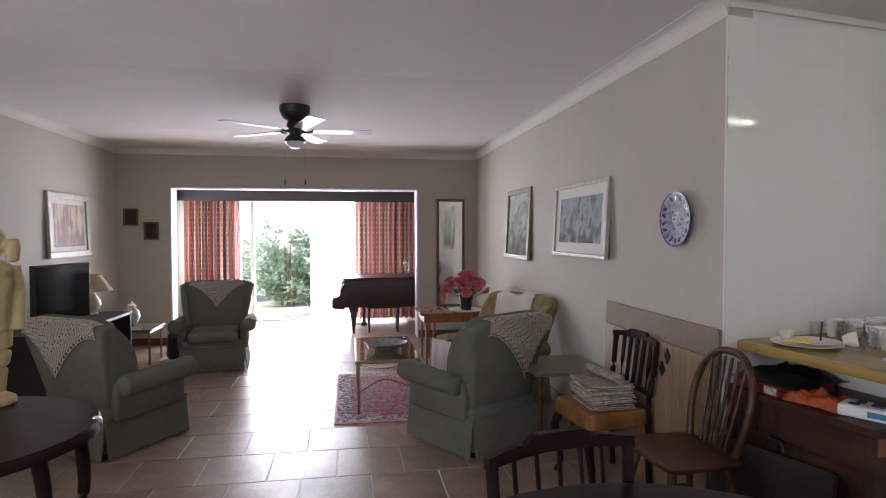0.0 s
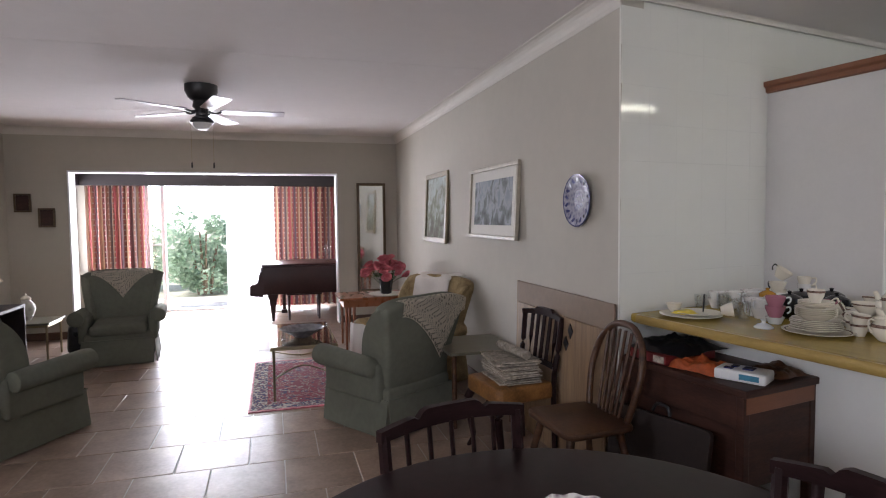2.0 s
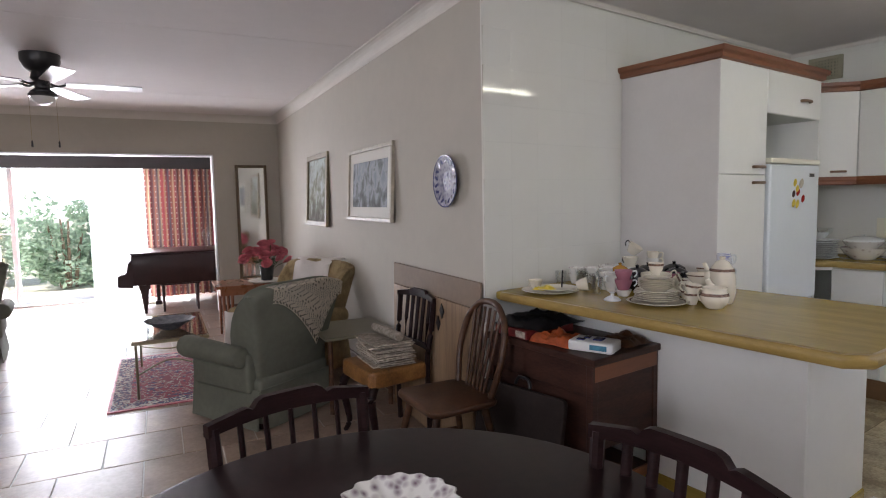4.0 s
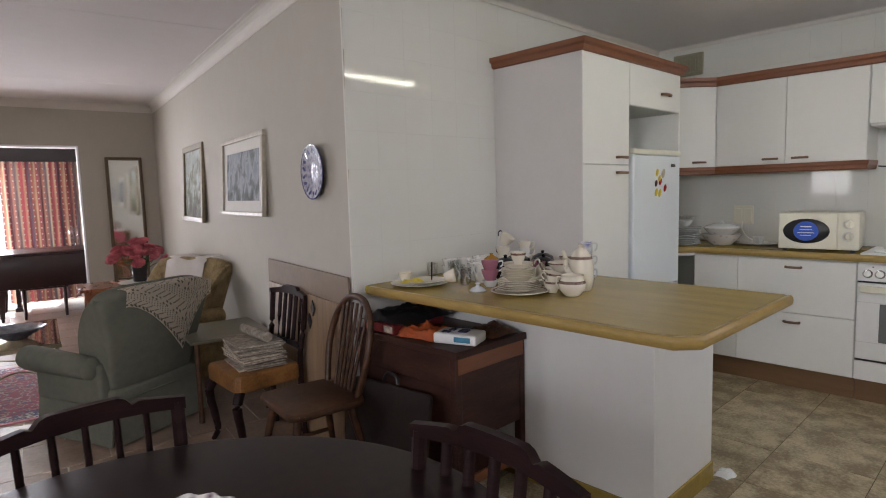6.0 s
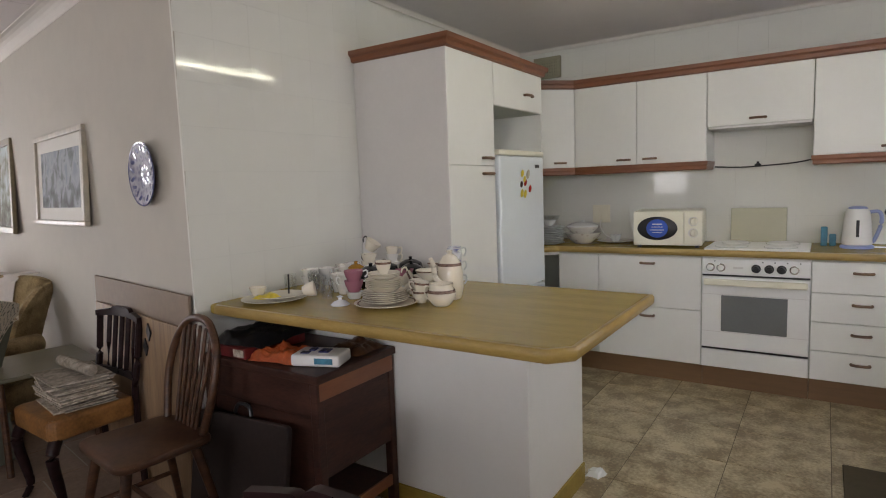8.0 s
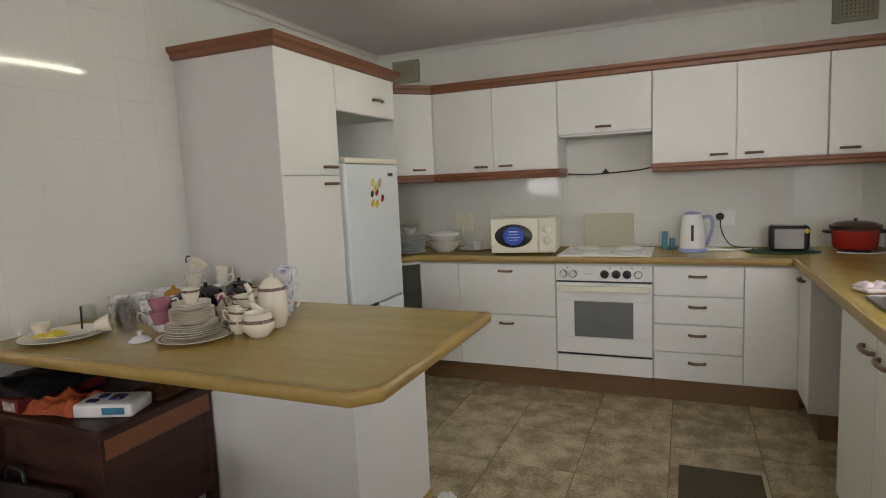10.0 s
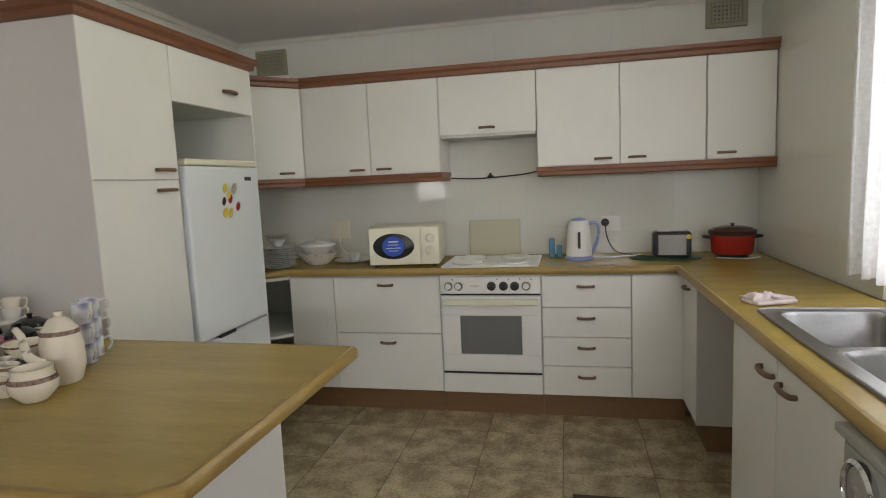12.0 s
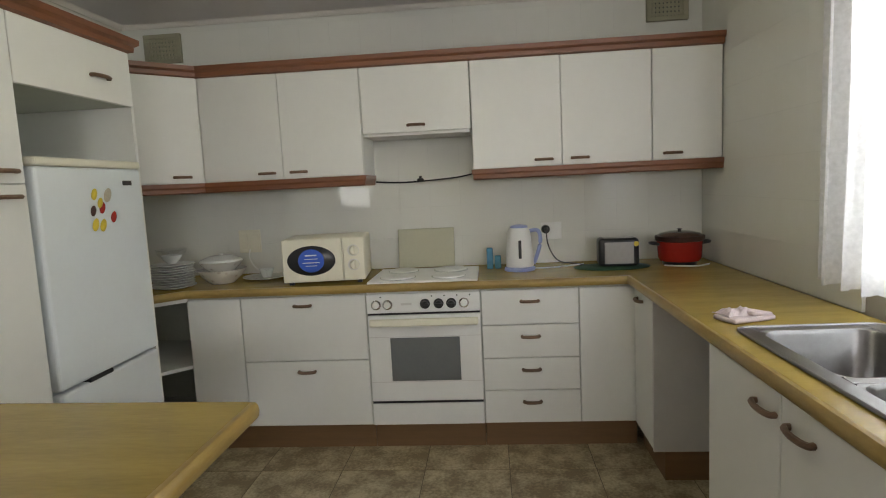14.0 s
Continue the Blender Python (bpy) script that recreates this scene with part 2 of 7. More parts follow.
def sheer_mat(name, c, see):
    """thin cloth: lets part of the light through, scatters the rest on both sides"""
    m = bpy.data.materials.new(name)
    m.use_nodes = True
    nt = m.node_tree
    N, L = nt.nodes, nt.links
    N.remove(N["Principled BSDF"])
    d, tl, tr = N.new("ShaderNodeBsdfDiffuse"), N.new("ShaderNodeBsdfTranslucent"), N.new("ShaderNodeBsdfTransparent")
    m1, m2 = N.new("ShaderNodeMixShader"), N.new("ShaderNodeMixShader")
    nz = N.new("ShaderNodeTexNoise")
    tc = N.new("ShaderNodeTexCoord")
    nz.inputs["Scale"].default_value = 60
    L.new(tc.outputs["Object"], nz.inputs[0])
    mr = N.new("ShaderNodeMapRange")
    mr.inputs["To Min"].default_value, mr.inputs["To Max"].default_value = see - 0.15, see + 0.15
    L.new(nz.outputs[0], mr.inputs[0])
    d.inputs[0].default_value = tl.inputs[0].default_value = (*c, 1)
    m1.inputs[0].default_value = 0.6
    L.new(d.outputs[0], m1.inputs[1]), L.new(tl.outputs[0], m1.inputs[2])
    L.new(mr.outputs[0], m2.inputs[0])
    L.new(m1.outputs[0], m2.inputs[1]), L.new(tr.outputs[0], m2.inputs[2])
    L.new(m2.outputs[0], N["Material Output"].inputs[0])
    return m




def pattern_mat(name, build, rough=0.9, thin=0.0):
    """a material whose colour is built by nodes: build(N, L, coords) gives the colour socket"""
    m = bpy.data.materials.new(name)
    m.use_nodes = True
    N, L = m.node_tree.nodes, m.node_tree.links
    b = N["Principled BSDF"]
    b.inputs["Roughness"].default_value = rough
    tc = N.new("ShaderNodeTexCoord")
    col = build(N, L, tc.outputs["Object"])
    L.new(col, b.inputs["Base Color"])
    if thin:
        tl, mx = N.new("ShaderNodeBsdfTranslucent"), N.new("ShaderNodeMixShader")
        mx.inputs[0].default_value = thin
        L.new(col, tl.inputs[0])
        L.new(b.outputs[0], mx.inputs[1]), L.new(tl.outputs[0], mx.inputs[2])
        L.new(mx.outputs[0], N["Material Output"].inputs[0])
    return m


def ramp(N, L, src, stops, const=False):
    r = N.new("ShaderNodeValToRGB")
    e = r.color_ramp.elements
    while len(e) < len(stops):
        e.new(0.5)
    for k, (p, c_) in enumerate(stops):
        e[k].position, e[k].color = p, (*c_, 1)
    if const:
        r.color_ramp.interpolation = "CONSTANT"
    L.new(src, r.inputs[0])
    return r.outputs[0]


def node(N, kind, **inputs):
    n = N.new(kind)
    for k, v in inputs.items():
        n.inputs[k].default_value = v
    return n


def mix(N, L, f, a, b):
    n = N.new("ShaderNodeMix")
    n.data_type = "RGBA"
    L.new(f, n.inputs[0]), L.new(a, n.inputs[6]), L.new(b, n.inputs[7])
    return n.outputs[2]


def flat(N, c_):
    n = N.new("ShaderNodeRGB")
    n.outputs[0].default_value = (*c_, 1)
    return n.outputs[0]


def rug_cols(N, L, co):
    v = node(N, "ShaderNodeTexVoronoi", Scale=17.0)
    L.new(co, v.inputs["Vector"])
    n = node(N, "ShaderNodeTexNoise", Scale=26.0, Detail=4.0)
    L.new(co, n.inputs["Vector"])
    a = ramp(N, L, v.outputs["Distance"], [(0.0, (0.50, 0.40, 0.34)), (0.14, (0.03, 0.025, 0.07)), (0.24, (0.27, 0.035, 0.055)), (0.46, (0.24, 0.03, 0.05)), (0.54, (0.42, 0.30, 0.27)), (0.62, (0.22, 0.03, 0.05))], True)
    b = ramp(N, L, n.outputs["Fac"], [(0.0, (0.05, 0.03, 0.09)), (0.46, (0.25, 0.035, 0.06)), (0.56, (0.44, 0.36, 0.33)), (0.62, (0.10, 0.06, 0.10))], True)
    k = node(N, "ShaderNodeTexNoise", Scale=9.0)
    L.new(co, k.inputs["Vector"])
    f = ramp(N, L, k.outputs["Fac"], [(0.0, (0, 0, 0)), (0.55, (0.9, 0.9, 0.9))], True)
    return mix(N, L, f, a, b)


def border_cols(N, L, co):
    v = node(N, "ShaderNodeTexVoronoi", Scale=30.0)
    L.new(co, v.inputs["Vector"])
    return ramp(N, L, v.outputs["Distance"], [(0.0, (0.5, 0.42, 0.36)), (0.25, (0.06, 0.05, 0.11)), (0.5, (0.25, 0.10, 0.12)), (0.62, (0.48, 0.40, 0.36))], True)


def stripe_cols(N, L, co):
    """upright stripes with rows of small pale dots"""
    sx = N.new("ShaderNodeSeparateXYZ")
    L.new(co, sx.inputs[0])
    m1 = N.new("ShaderNodeMath")
    m1.operation = "MULTIPLY"
    m1.inputs[1].default_value = 3.1
    L.new(sx.outputs[0], m1.inputs[0])
    m2 = N.new("ShaderNodeMath")
    m2.operation = "FRACT"
    L.new(m1.outputs[0], m2.inputs[0])
    st = ramp(N, L, m2.outputs[0], [(0.0, (0.30, 0.07, 0.08)), (0.07, (0.44, 0.29, 0.18)), (0.13, (0.28, 0.07, 0.08)), (0.22, (0.09, 0.08, 0.10)), (0.31, (0.32, 0.10, 0.08)), (0.42, (0.46, 0.34, 0.22)), (0.47, (0.29, 0.08, 0.08)), (0.60, (0.15, 0.09, 0.09)), (0.66, (0.38, 0.17, 0.12)), (0.79, (0.12, 0.10, 0.12)), (0.86, (0.46, 0.36, 0.25)), (0.92, (0.31, 0.075, 0.08))])
    mp = node(N, "ShaderNodeMapping", Scale=(15.5, 1.0, 13.0))
    L.new(co, mp.inputs[0])
    fr_ = N.new("ShaderNodeVectorMath")
    fr_.operation = "FRACTION"
    L.new(mp.outputs[0], fr_.inputs[0])
    sb = N.new("ShaderNodeVectorMath")
    sb.operation = "SUBTRACT"
    sb.inputs[1].default_value = (0.5, 0, 0.5)
    L.new(fr_.outputs[0], sb.inputs[0])
    ml = N.new("ShaderNodeVectorMath")
    ml.operation = "MULTIPLY"
    ml.inputs[1].default_value = (1, 0, 1)
    L.new(sb.outputs[0], ml.inputs[0])
    ln = N.new("ShaderNodeVectorMath")
    ln.operation = "LENGTH"
    L.new(ml.outputs[0], ln.inputs[0])
    dot = ramp(N, L, ln.outputs["Value"], [(0.0, (1, 1, 1)), (0.14, (0, 0, 0))], True)
    return mix(N, L, dot, st, flat(N, (0.40, 0.33, 0.28)))


def painting_cols(stops, scale, stretch):
    def build(N, L, co):
        mp = node(N, "ShaderNodeMapping", Scale=stretch)
        L.new(co, mp.inputs[0])
        n = node(N, "ShaderNodeTexNoise", Scale=scale, Detail=6.0, Distortion=0.6)
        L.new(mp.outputs[0], n.inputs["Vector"])
        sx = N.new("ShaderNodeSeparateXYZ")
        L.new(co, sx.inputs[0])
        ad = N.new("ShaderNodeMath")
        ad.operation = "MULTIPLY_ADD"
        ad.inputs[1].default_value = 0.45
        L.new(sx.outputs[2], ad.inputs[0]), L.new(n.outputs["Fac"], ad.inputs[2])
        return ramp(N, L, ad.outputs[0], stops)
    return build


def dots_cols(base, spot, scale, size):
    def build(N, L, co):
        v = node(N, "ShaderNodeTexVoronoi", Scale=scale)
        L.new(co, v.inputs["Vector"])
        f = ramp(N, L, v.outputs["Distance"], [(0.0, (1, 1, 1)), (size, (0, 0, 0))])
        return mix(N, L, f, flat(N, base), flat(N, spot))
    return build


# leaf greens lightened well past foliage: overexposed glare put into the colour
def glare_leaf_cols(N, L, co):
    n = node(N, "ShaderNodeTexNoise", Scale=3.0, Detail=4.0)
    L.new(co, n.inputs["Vector"])
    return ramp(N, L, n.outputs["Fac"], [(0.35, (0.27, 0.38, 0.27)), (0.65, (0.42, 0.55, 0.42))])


M["leaf_glare"] = pattern_mat("glare_paled_leaves", glare_leaf_cols, 0.6, thin=0.5)
M["rug"] = pattern_mat("persian_rug_pile", rug_cols)
M["rugborder"] = pattern_mat("rug_border_pile", border_cols)
M["stripes"] = pattern_mat("striped_curtain_cloth", stripe_cols, thin=0.07)
M["paint_a"] = pattern_mat("landscape_painting_green", painting_cols([(0.28, (0.07, 0.06, 0.035)), (0.44, (0.15, 0.155, 0.10)), (0.54, (0.25, 0.27, 0.22)), (0.68, (0.36, 0.40, 0.38))], 9, (1, 1, 1)), 0.8)
M["paint_b"] = pattern_mat("landscape_painting_blue", painting_cols([(0.3, (0.06, 0.065, 0.06)), (0.44, (0.15, 0.165, 0.165)), (0.54, (0.31, 0.33, 0.35)), (0.68, (0.20, 0.235, 0.26))], 11, (1, 1, 0.8)), 0.8)
M["paint_c"] = pattern_mat("red_brown_painting", painting_cols([(0.34, (0.10, 0.02, 0.015)), (0.5, (0.20, 0.06, 0.03)), (0.58, (0.36, 0.25, 0.13)), (0.75, (0.44, 0.35, 0.22))], 14, (1, 1, 0.3)), 0.6)
M["platedeco"] = pattern_mat("blue_painted_china", dots_cols((0.36, 0.35, 0.41), (0.04, 0.035, 0.12), 40, 0.66), 0.6)
M["floralchina"] = pattern_mat("flower_painted_china", dots_cols((0.72, 0.70, 0.66), (0.40, 0.32, 0.28), 26, 0.34), 0.18)
M["vasechina"] = pattern_mat("dark_flower_painted_jar", dots_cols((0.62, 0.60, 0.54), (0.12, 0.05, 0.06), 16, 0.5), 0.2)
M["bowlflowers"] = pattern_mat("flower_painted_bowl", dots_cols((0.68, 0.67, 0.63), (0.14, 0.07, 0.11), 48, 0.55), 0.2)
M["blueflower"] = pattern_mat("blue_flower_china", dots_cols((0.74, 0.75, 0.78), (0.04, 0.07, 0.36), 26, 0.52), 0.15)
M["pinkchina"] = mat("pink_lustre_china", (0.42, 0.17, 0.22), 0.15, vary=0.05)
M["blackchina"] = mat("black_china", (0.01, 0.01, 0.012), 0.1, vary=0.05)
M["clearglass"] = glass_mat("thin_tumbler_glass", (0.98, 0.99, 0.99), 0.05, 0.16)
M["glass"] = glass_mat("clear_glass", (0.97, 0.99, 0.98), 0.0, 0.07)
M["tableglass"] = glass_mat("table_glass", (0.50, 0.48, 0.40), 0.02, 0.30)
M["sheer"] = sheer_mat("white_net", (0.86, 0.86, 0.88), 0.25)


# ---- builders ----
ORG = {}


def thing(name, org=(0, 0, 0), frame_m=ID, label="", category="", group="", kind=""):
    ob = new(name)
    ob.empty_display_size = 0.1
    ob.matrix_world = frame_m @ Matrix.Translation(org)
    ORG[ob.name] = Vector(org)
    return tagged(ob, label, category, group, kind)


def mesh_ob(name, bm, material, smooth=False):
    me = bpy.data.meshes.new(name)
    bm.to_mesh(me)
    bm.free()
    for mt in (material if isinstance(material, (list, tuple)) else [material]):
        me.materials.append(M[mt] if isinstance(mt, str) else mt)
    if smooth:
        me.polygons.foreach_set("use_smooth", [True] * len(me.polygons))
        me.set_sharp_from_angle(angle=radians(40))
    return new(name, me)


def part(name, bm, material, parent, label="", smooth=False):
    o = ORG[parent.name]
    bmesh.ops.translate(bm, vec=-o, verts=bm.verts)
    ob = mesh_ob(name, bm, material, smooth)
    ob.parent = parent
    ORG[ob.name] = o
    return tagged(ob, label)


def solo(name, bm, material, org=(0, 0, 0), frame_m=ID, label="", category="", group="", kind="", smooth=False):
    """a thing, or a piece of the setting, that is one mesh"""
    bmesh.ops.translate(bm, vec=-Vector(org), verts=bm.verts)
    ob = mesh_ob(name, bm, material, smooth)
    ob.matrix_world = frame_m @ Matrix.Translation(org)
    ORG[ob.name] = Vector(org)
    return tagged(ob, label, category, group, kind)


def box(x0, x1, y0, y1, z0, z1, bev=0.0, seg=2):
    bm = bmesh.new()
    x0, x1, y0, y1, z0, z1 = min(x0, x1), max(x0, x1), min(y0, y1), max(y0, y1), min(z0, z1), max(z0, z1)
    bmesh.ops.create_cube(bm, size=1.0, matrix=Matrix.Translation(((x0 + x1) / 2, (y0 + y1) / 2, (z0 + z1) / 2)) @ Matrix.Diagonal((x1 - x0, y1 - y0, z1 - z0, 1)))
    if bev:
        bmesh.ops.bevel(bm, geom=bm.edges[:], offset=bev, segments=seg, profile=0.5, affect="EDGES")
    return bm


def join(*bms):
    out = bmesh.new()
    for b in bms:
        me = bpy.data.meshes.new("tmp")
        b.to_mesh(me)
        b.free()
        out.from_mesh(me)
        bpy.data.meshes.remove(me)
    return out


def moved(bm, m):
    bmesh.ops.transform(bm, matrix=m, verts=bm.verts)
    return bm


def prism(pts, z0, z1, bev=0.0, seg=2):
    """a flat outline, drawn anticlockwise, raised from z0 to z1"""
    bm = bmesh.new()
    f = bm.faces.new([bm.verts.new((x, y, z0)) for x, y in pts])
    r = bmesh.ops.extrude_face_region(bm, geom=[f])
    bmesh.ops.translate(bm, vec=(0, 0, z1 - z0), verts=[g for g in r["geom"] if isinstance(g, bmesh.types.BMVert)])
    bmesh.ops.recalc_face_normals(bm, faces=bm.faces)
    if bev:
        bmesh.ops.bevel(bm, geom=[e for e in bm.edges], offset=bev, segments=seg, profile=0.5, affect="EDGES")
    return bm


def lathe(profile, n=28, flute=0, deep=0.0, ring=False):
    """a turned body round z from (radius, height) pairs"""
    bm = bmesh.new()
    rings = []
    for r, z in profile:
        loop = []
        for i in range(n):
            a = 2 * math.pi * i / n
            k = r * (1 + (deep * math.cos(flute * a) if flute else 0))
            loop.append(bm.verts.new((k * math.cos(a), k * math.sin(a), z)))
        rings.append(loop)
    for a, b in zip(rings, rings[1:]):
        for i in range(n):
            bm.faces.new((a[i], a[(i + 1) % n], b[(i + 1) % n], b[i]))
    if ring:
        for i in range(n):
            bm.faces.new((rings[-1][i], rings[-1][(i + 1) % n], rings[0][(i + 1) % n], rings[0][i]))
    if profile[0][0] > 1e-4 and not ring:
        bm.faces.new(list(reversed(rings[0])))
    if profile[-1][0] > 1e-4 and not ring:
        bm.faces.new(rings[-1])
    bmesh.ops.remove_doubles(bm, verts=bm.verts, dist=1e-5)
    bmesh.ops.recalc_face_normals(bm, faces=bm.faces)
    return bm


def tube(points, r, n=8, r2=None, flat=1.0):
    """a bent rod along points, with its radius going from r to r2"""
    bm = bmesh.new()
    pts = [Vector(p) for p in points]
    rings = []
    for i, p in enumerate(pts):
        d = (pts[min(i + 1, len(pts) - 1)] - pts[max(i - 1, 0)]).normalized()
        u = d.orthogonal().normalized() if abs(d.z) > 0.99 else d.cross(Vector((0, 0, 1))).normalized()
        v = d.cross(u)
        k = r + ((r2 if r2 is not None else r) - r) * i / max(1, len(pts) - 1)
        rings.append([bm.verts.new(p + k * (math.cos(2 * math.pi * j / n) * u + flat * math.sin(2 * math.pi * j / n) * v)) for j in range(n)])
    for a, b in zip(rings, rings[1:]):
        for j in range(n):
            bm.faces.new((a[j], a[(j + 1) % n], b[(j + 1) % n], b[j]))
    bm.faces.new(list(reversed(rings[0])))
    bm.faces.new(rings[-1])
    bmesh.ops.recalc_face_normals(bm, faces=bm.faces)
    return bm


def curve_pts(pts, n=6):
    """a smooth line through points"""
    P = [Vector(p) for p in pts]
    out = []
    for i in range(len(P) - 1):
        a, b, c, d = P[max(i - 1, 0)], P[i], P[i + 1], P[min(i + 2, len(P) - 1)]
        for k in range(n):
            t = k / n
            out.append(0.5 * ((2 * b) + (c - a) * t + (2 * a - 5 * b + 4 * c - d) * t * t + (3 * b - a - 3 * c + d) * t ** 3))
    out.append(P[-1])
    return out


def sheet(fn, nu, nv, thick=0.0):
    """a surface from fn(u, v), u and v in 0..1, with a thickness"""
    bm = bmesh.new()
    g = [[bm.verts.new(fn(i / nu, j / nv)) for j in range(nv + 1)] for i in range(nu + 1)]
    for i in range(nu):
        for j in range(nv):
            bm.faces.new((g[i][j], g[i + 1][j], g[i + 1][j + 1], g[i][j + 1]))
    if thick:
        bmesh.ops.recalc_face_normals(bm, faces=bm.faces)
        bmesh.ops.solidify(bm, geom=bm.faces[:], thickness=thick)
    return bm


def grid_wall(length, height, thick, holes):
    """a wall along x from 0, y from 0 to thick, with rectangular openings (x0, x1, z0, z1) right through it"""
    xs = sorted({0, length, *[h[0] for h in holes], *[h[1] for h in holes]})
    zs = sorted({0, height, *[h[2] for h in holes], *[h[3] for h in holes]})
    bms = []
    for a, b in zip(xs, xs[1:]):
        run = None
        for c, d in zip(zs, zs[1:]):
            solid = not any(h[0] <= a and b <= h[1] and h[2] <= c and d <= h[3] for h in holes)
            if solid:
                run = (run[0], d) if run else (c, d)
            if (not solid or d == zs[-1]) and run:
                bms.append(box(a, b, 0, thick, *run))
                run = None
    bm = join(*bms)
    bmesh.ops.remove_doubles(bm, verts=bm.verts, dist=1e-4)
    return bm


CEIL = 2.45
S = dict(kind="structure")
# ---- the setting ----
# living room: x -2.53 to 1.96, y up to 7.63; sunroom beyond, to y 9.4
# the high opening is added for a fill lamp
solo("wall_west", moved(grid_wall(9.6, CEIL, 0.2, [(0.12, 1.12, 1.5, 2.15), (3.74, 4.40, 1.04, 2.1)]), pose(-2.53, -1.97, 0, 0, 0, 90)), "wall", label="cream plastered living room wall with a window and an added opening", category="wall", **S)
solo("wall_north", moved(grid_wall(4.49, CEIL, 0.2, [(0.63, 3.69, 0, 1.955)]), pose(-2.53, 7.63, 0)), "wall", label="cream plastered wall with wide sunroom opening", category="wall", **S)
solo("wall_pictures", prism([(1.96, 2.40), (2.10, 2.424), (2.10, 7.83), (1.96, 7.83)], 0, CEIL), "wall", label="cream plastered wall hung with framed pictures", category="wall", **S)
solo("sunroom_wall_west", moved(grid_wall(1.9, CEIL, 0.15, [(0.25, 1.45, 0.5, 2.0)]), pose(-2.35, 7.83, 0, 0, 0, 90)), "wall", label="white sunroom wall with side window", category="wall", **S)
solo("sunroom_wall_east", box(2.3, 2.45, 7.83, 9.73, 0, CEIL), "wall", label="plain cream sunroom wall", category="wall", **S)
solo("sunroom_wall_north", moved(grid_wall(4.8, CEIL, 0.15, [(1.05, 3.75, 0.0, 2.02)]), pose(-2.5, 9.4, 0)), "wall", label="sunroom wall round the sliding door", category="wall", **S)
solo("ceiling", box(-2.75, 2.5, -2.4, 9.75, CEIL + 0.02, CEIL + 0.2), "ceil", label="flat white painted boarded ceiling with seams", category="ceiling", **S)
solo("ceiling_living", join(box(-2.6, 2.45, -2.4, 1.62, CEIL, CEIL + 0.05), box(-2.6, 2.45, 1.626, 3.97, CEIL, CEIL + 0.05), box(-2.6, 2.45, 3.976, 6.3, CEIL, CEIL + 0.05), box(-2.6, 2.45, 6.306, 9.7, CEIL, CEIL + 0.05)), "ceil", label="pale ceiling boards with fine seams", category="ceiling", **S)
# kitchen, in its own frame: tiled wall along x at y 0, back wall at x 3.13, window wall at y -3.41
KW = dict(frame_m=KM)
wall_kn = solo("kitchen_wall_north", box(0.15, 3.3, 0.012, 0.2, 0, CEIL), "kwall", label="tiled kitchen wall behind the pantry", category="wall", **KW, **S)
wall_ke = solo("kitchen_wall_east", box(3.142, 3.3, -3.6, 0.012, 0, CEIL), "kwall", label="tiled kitchen back wall", category="wall", **KW, **S)
# first opening is unseen, added to let the dining fill lamp in
wall_s = solo("wall_south", moved(grid_wall(9.0, CEIL, 0.2, [(1.5, 3.3, 1.5, 2.15), (6.12, 7.36, 1.0, 2.12)]), pose(-5.7, -3.622, 0)), "wall", label="tiled and plastered wall with the kitchen window", category="wall", **KW, **S)
solo("kitchen_ceiling", box(0.02, 3.3, -3.6, 0.2, CEIL - 0.012, CEIL + 0.1), "ceil", label="plain kitchen ceiling", category="ceiling", **KW, **S)
floor = solo("floor", box(-2.75, 5.9, -2.6, 9.6, -0.25, -0.003), "floorgrout", label="floor slab with pale grout joints", category="floor", **S)


def cove(p0, p1, inward, size=0.085):
    """a cornice along p0 to p1 under the ceiling"""
    prof = [(0, 0), (0, -size)] + [(0.004 + (size - 0.006) * (1 - math.cos(a)), -size + 0.002 + (size - 0.006) * math.sin(a)) for a in (0.0, 0.26, 0.52, 0.78, 1.05, 1.31, 1.55)] + [(size, 0)]
    bm = bmesh.new()
    rings = []
    for p in (p0, p1):
        rings.append([bm.verts.new((p[0] + inward[0] * a, p[1] + inward[1] * a, CEIL - 0.001 + b)) for a, b in prof])
    n = len(prof)
    for i in range(n):
        bm.faces.new((rings[0][i], rings[0][(i + 1) % n], rings[1][(i + 1) % n], rings[1][i]))
    bm.faces.new(rings[0]), bm.faces.new(list(reversed(rings[1])))
    bmesh.ops.recalc_face_normals(bm, faces=bm.faces)
    return bm


solo("cornice_pictures", cove((1.96, 2.40), (1.96, 7.63), (-1, 0)), "cornice", label="plain coved ceiling cornice", category="trim", **S)
solo("cornice_north", cove((-2.53, 7.63), (1.96, 7.63), (0, -1)), "cornice", label="plain coved ceiling cornice", category="trim", **S)
solo("cornice_west", cove((-2.53, -1.9), (-2.53, 7.63), (1, 0)), "cornice", label="plain coved ceiling cornice", category="trim", **S)
solo("cornice_kitchen_north", cove((0.0, 0.0), (3.13, 0.0), (0, -1), 0.04), "cornice", label="narrow kitchen cornice strip", category="trim", **KW, **S)
solo("cornice_kitchen_east", cove((3.13, -3.4), (3.13, 0.0), (-1, 0), 0.04), "cornice", label="narrow kitchen cornice strip", category="trim", **KW, **S)
solo("baseboard_west", box(-2.53, -2.515, -1.9, 7.63, 0, 0.09, 0.004), "skirt", label="dark stained skirting board", category="baseboard", **S)
solo("baseboard_pictures", box(1.945, 1.96, 2.42, 7.63, 0, 0.09, 0.004), "skirt", label="dark stained skirting board", category="baseboard", **S)
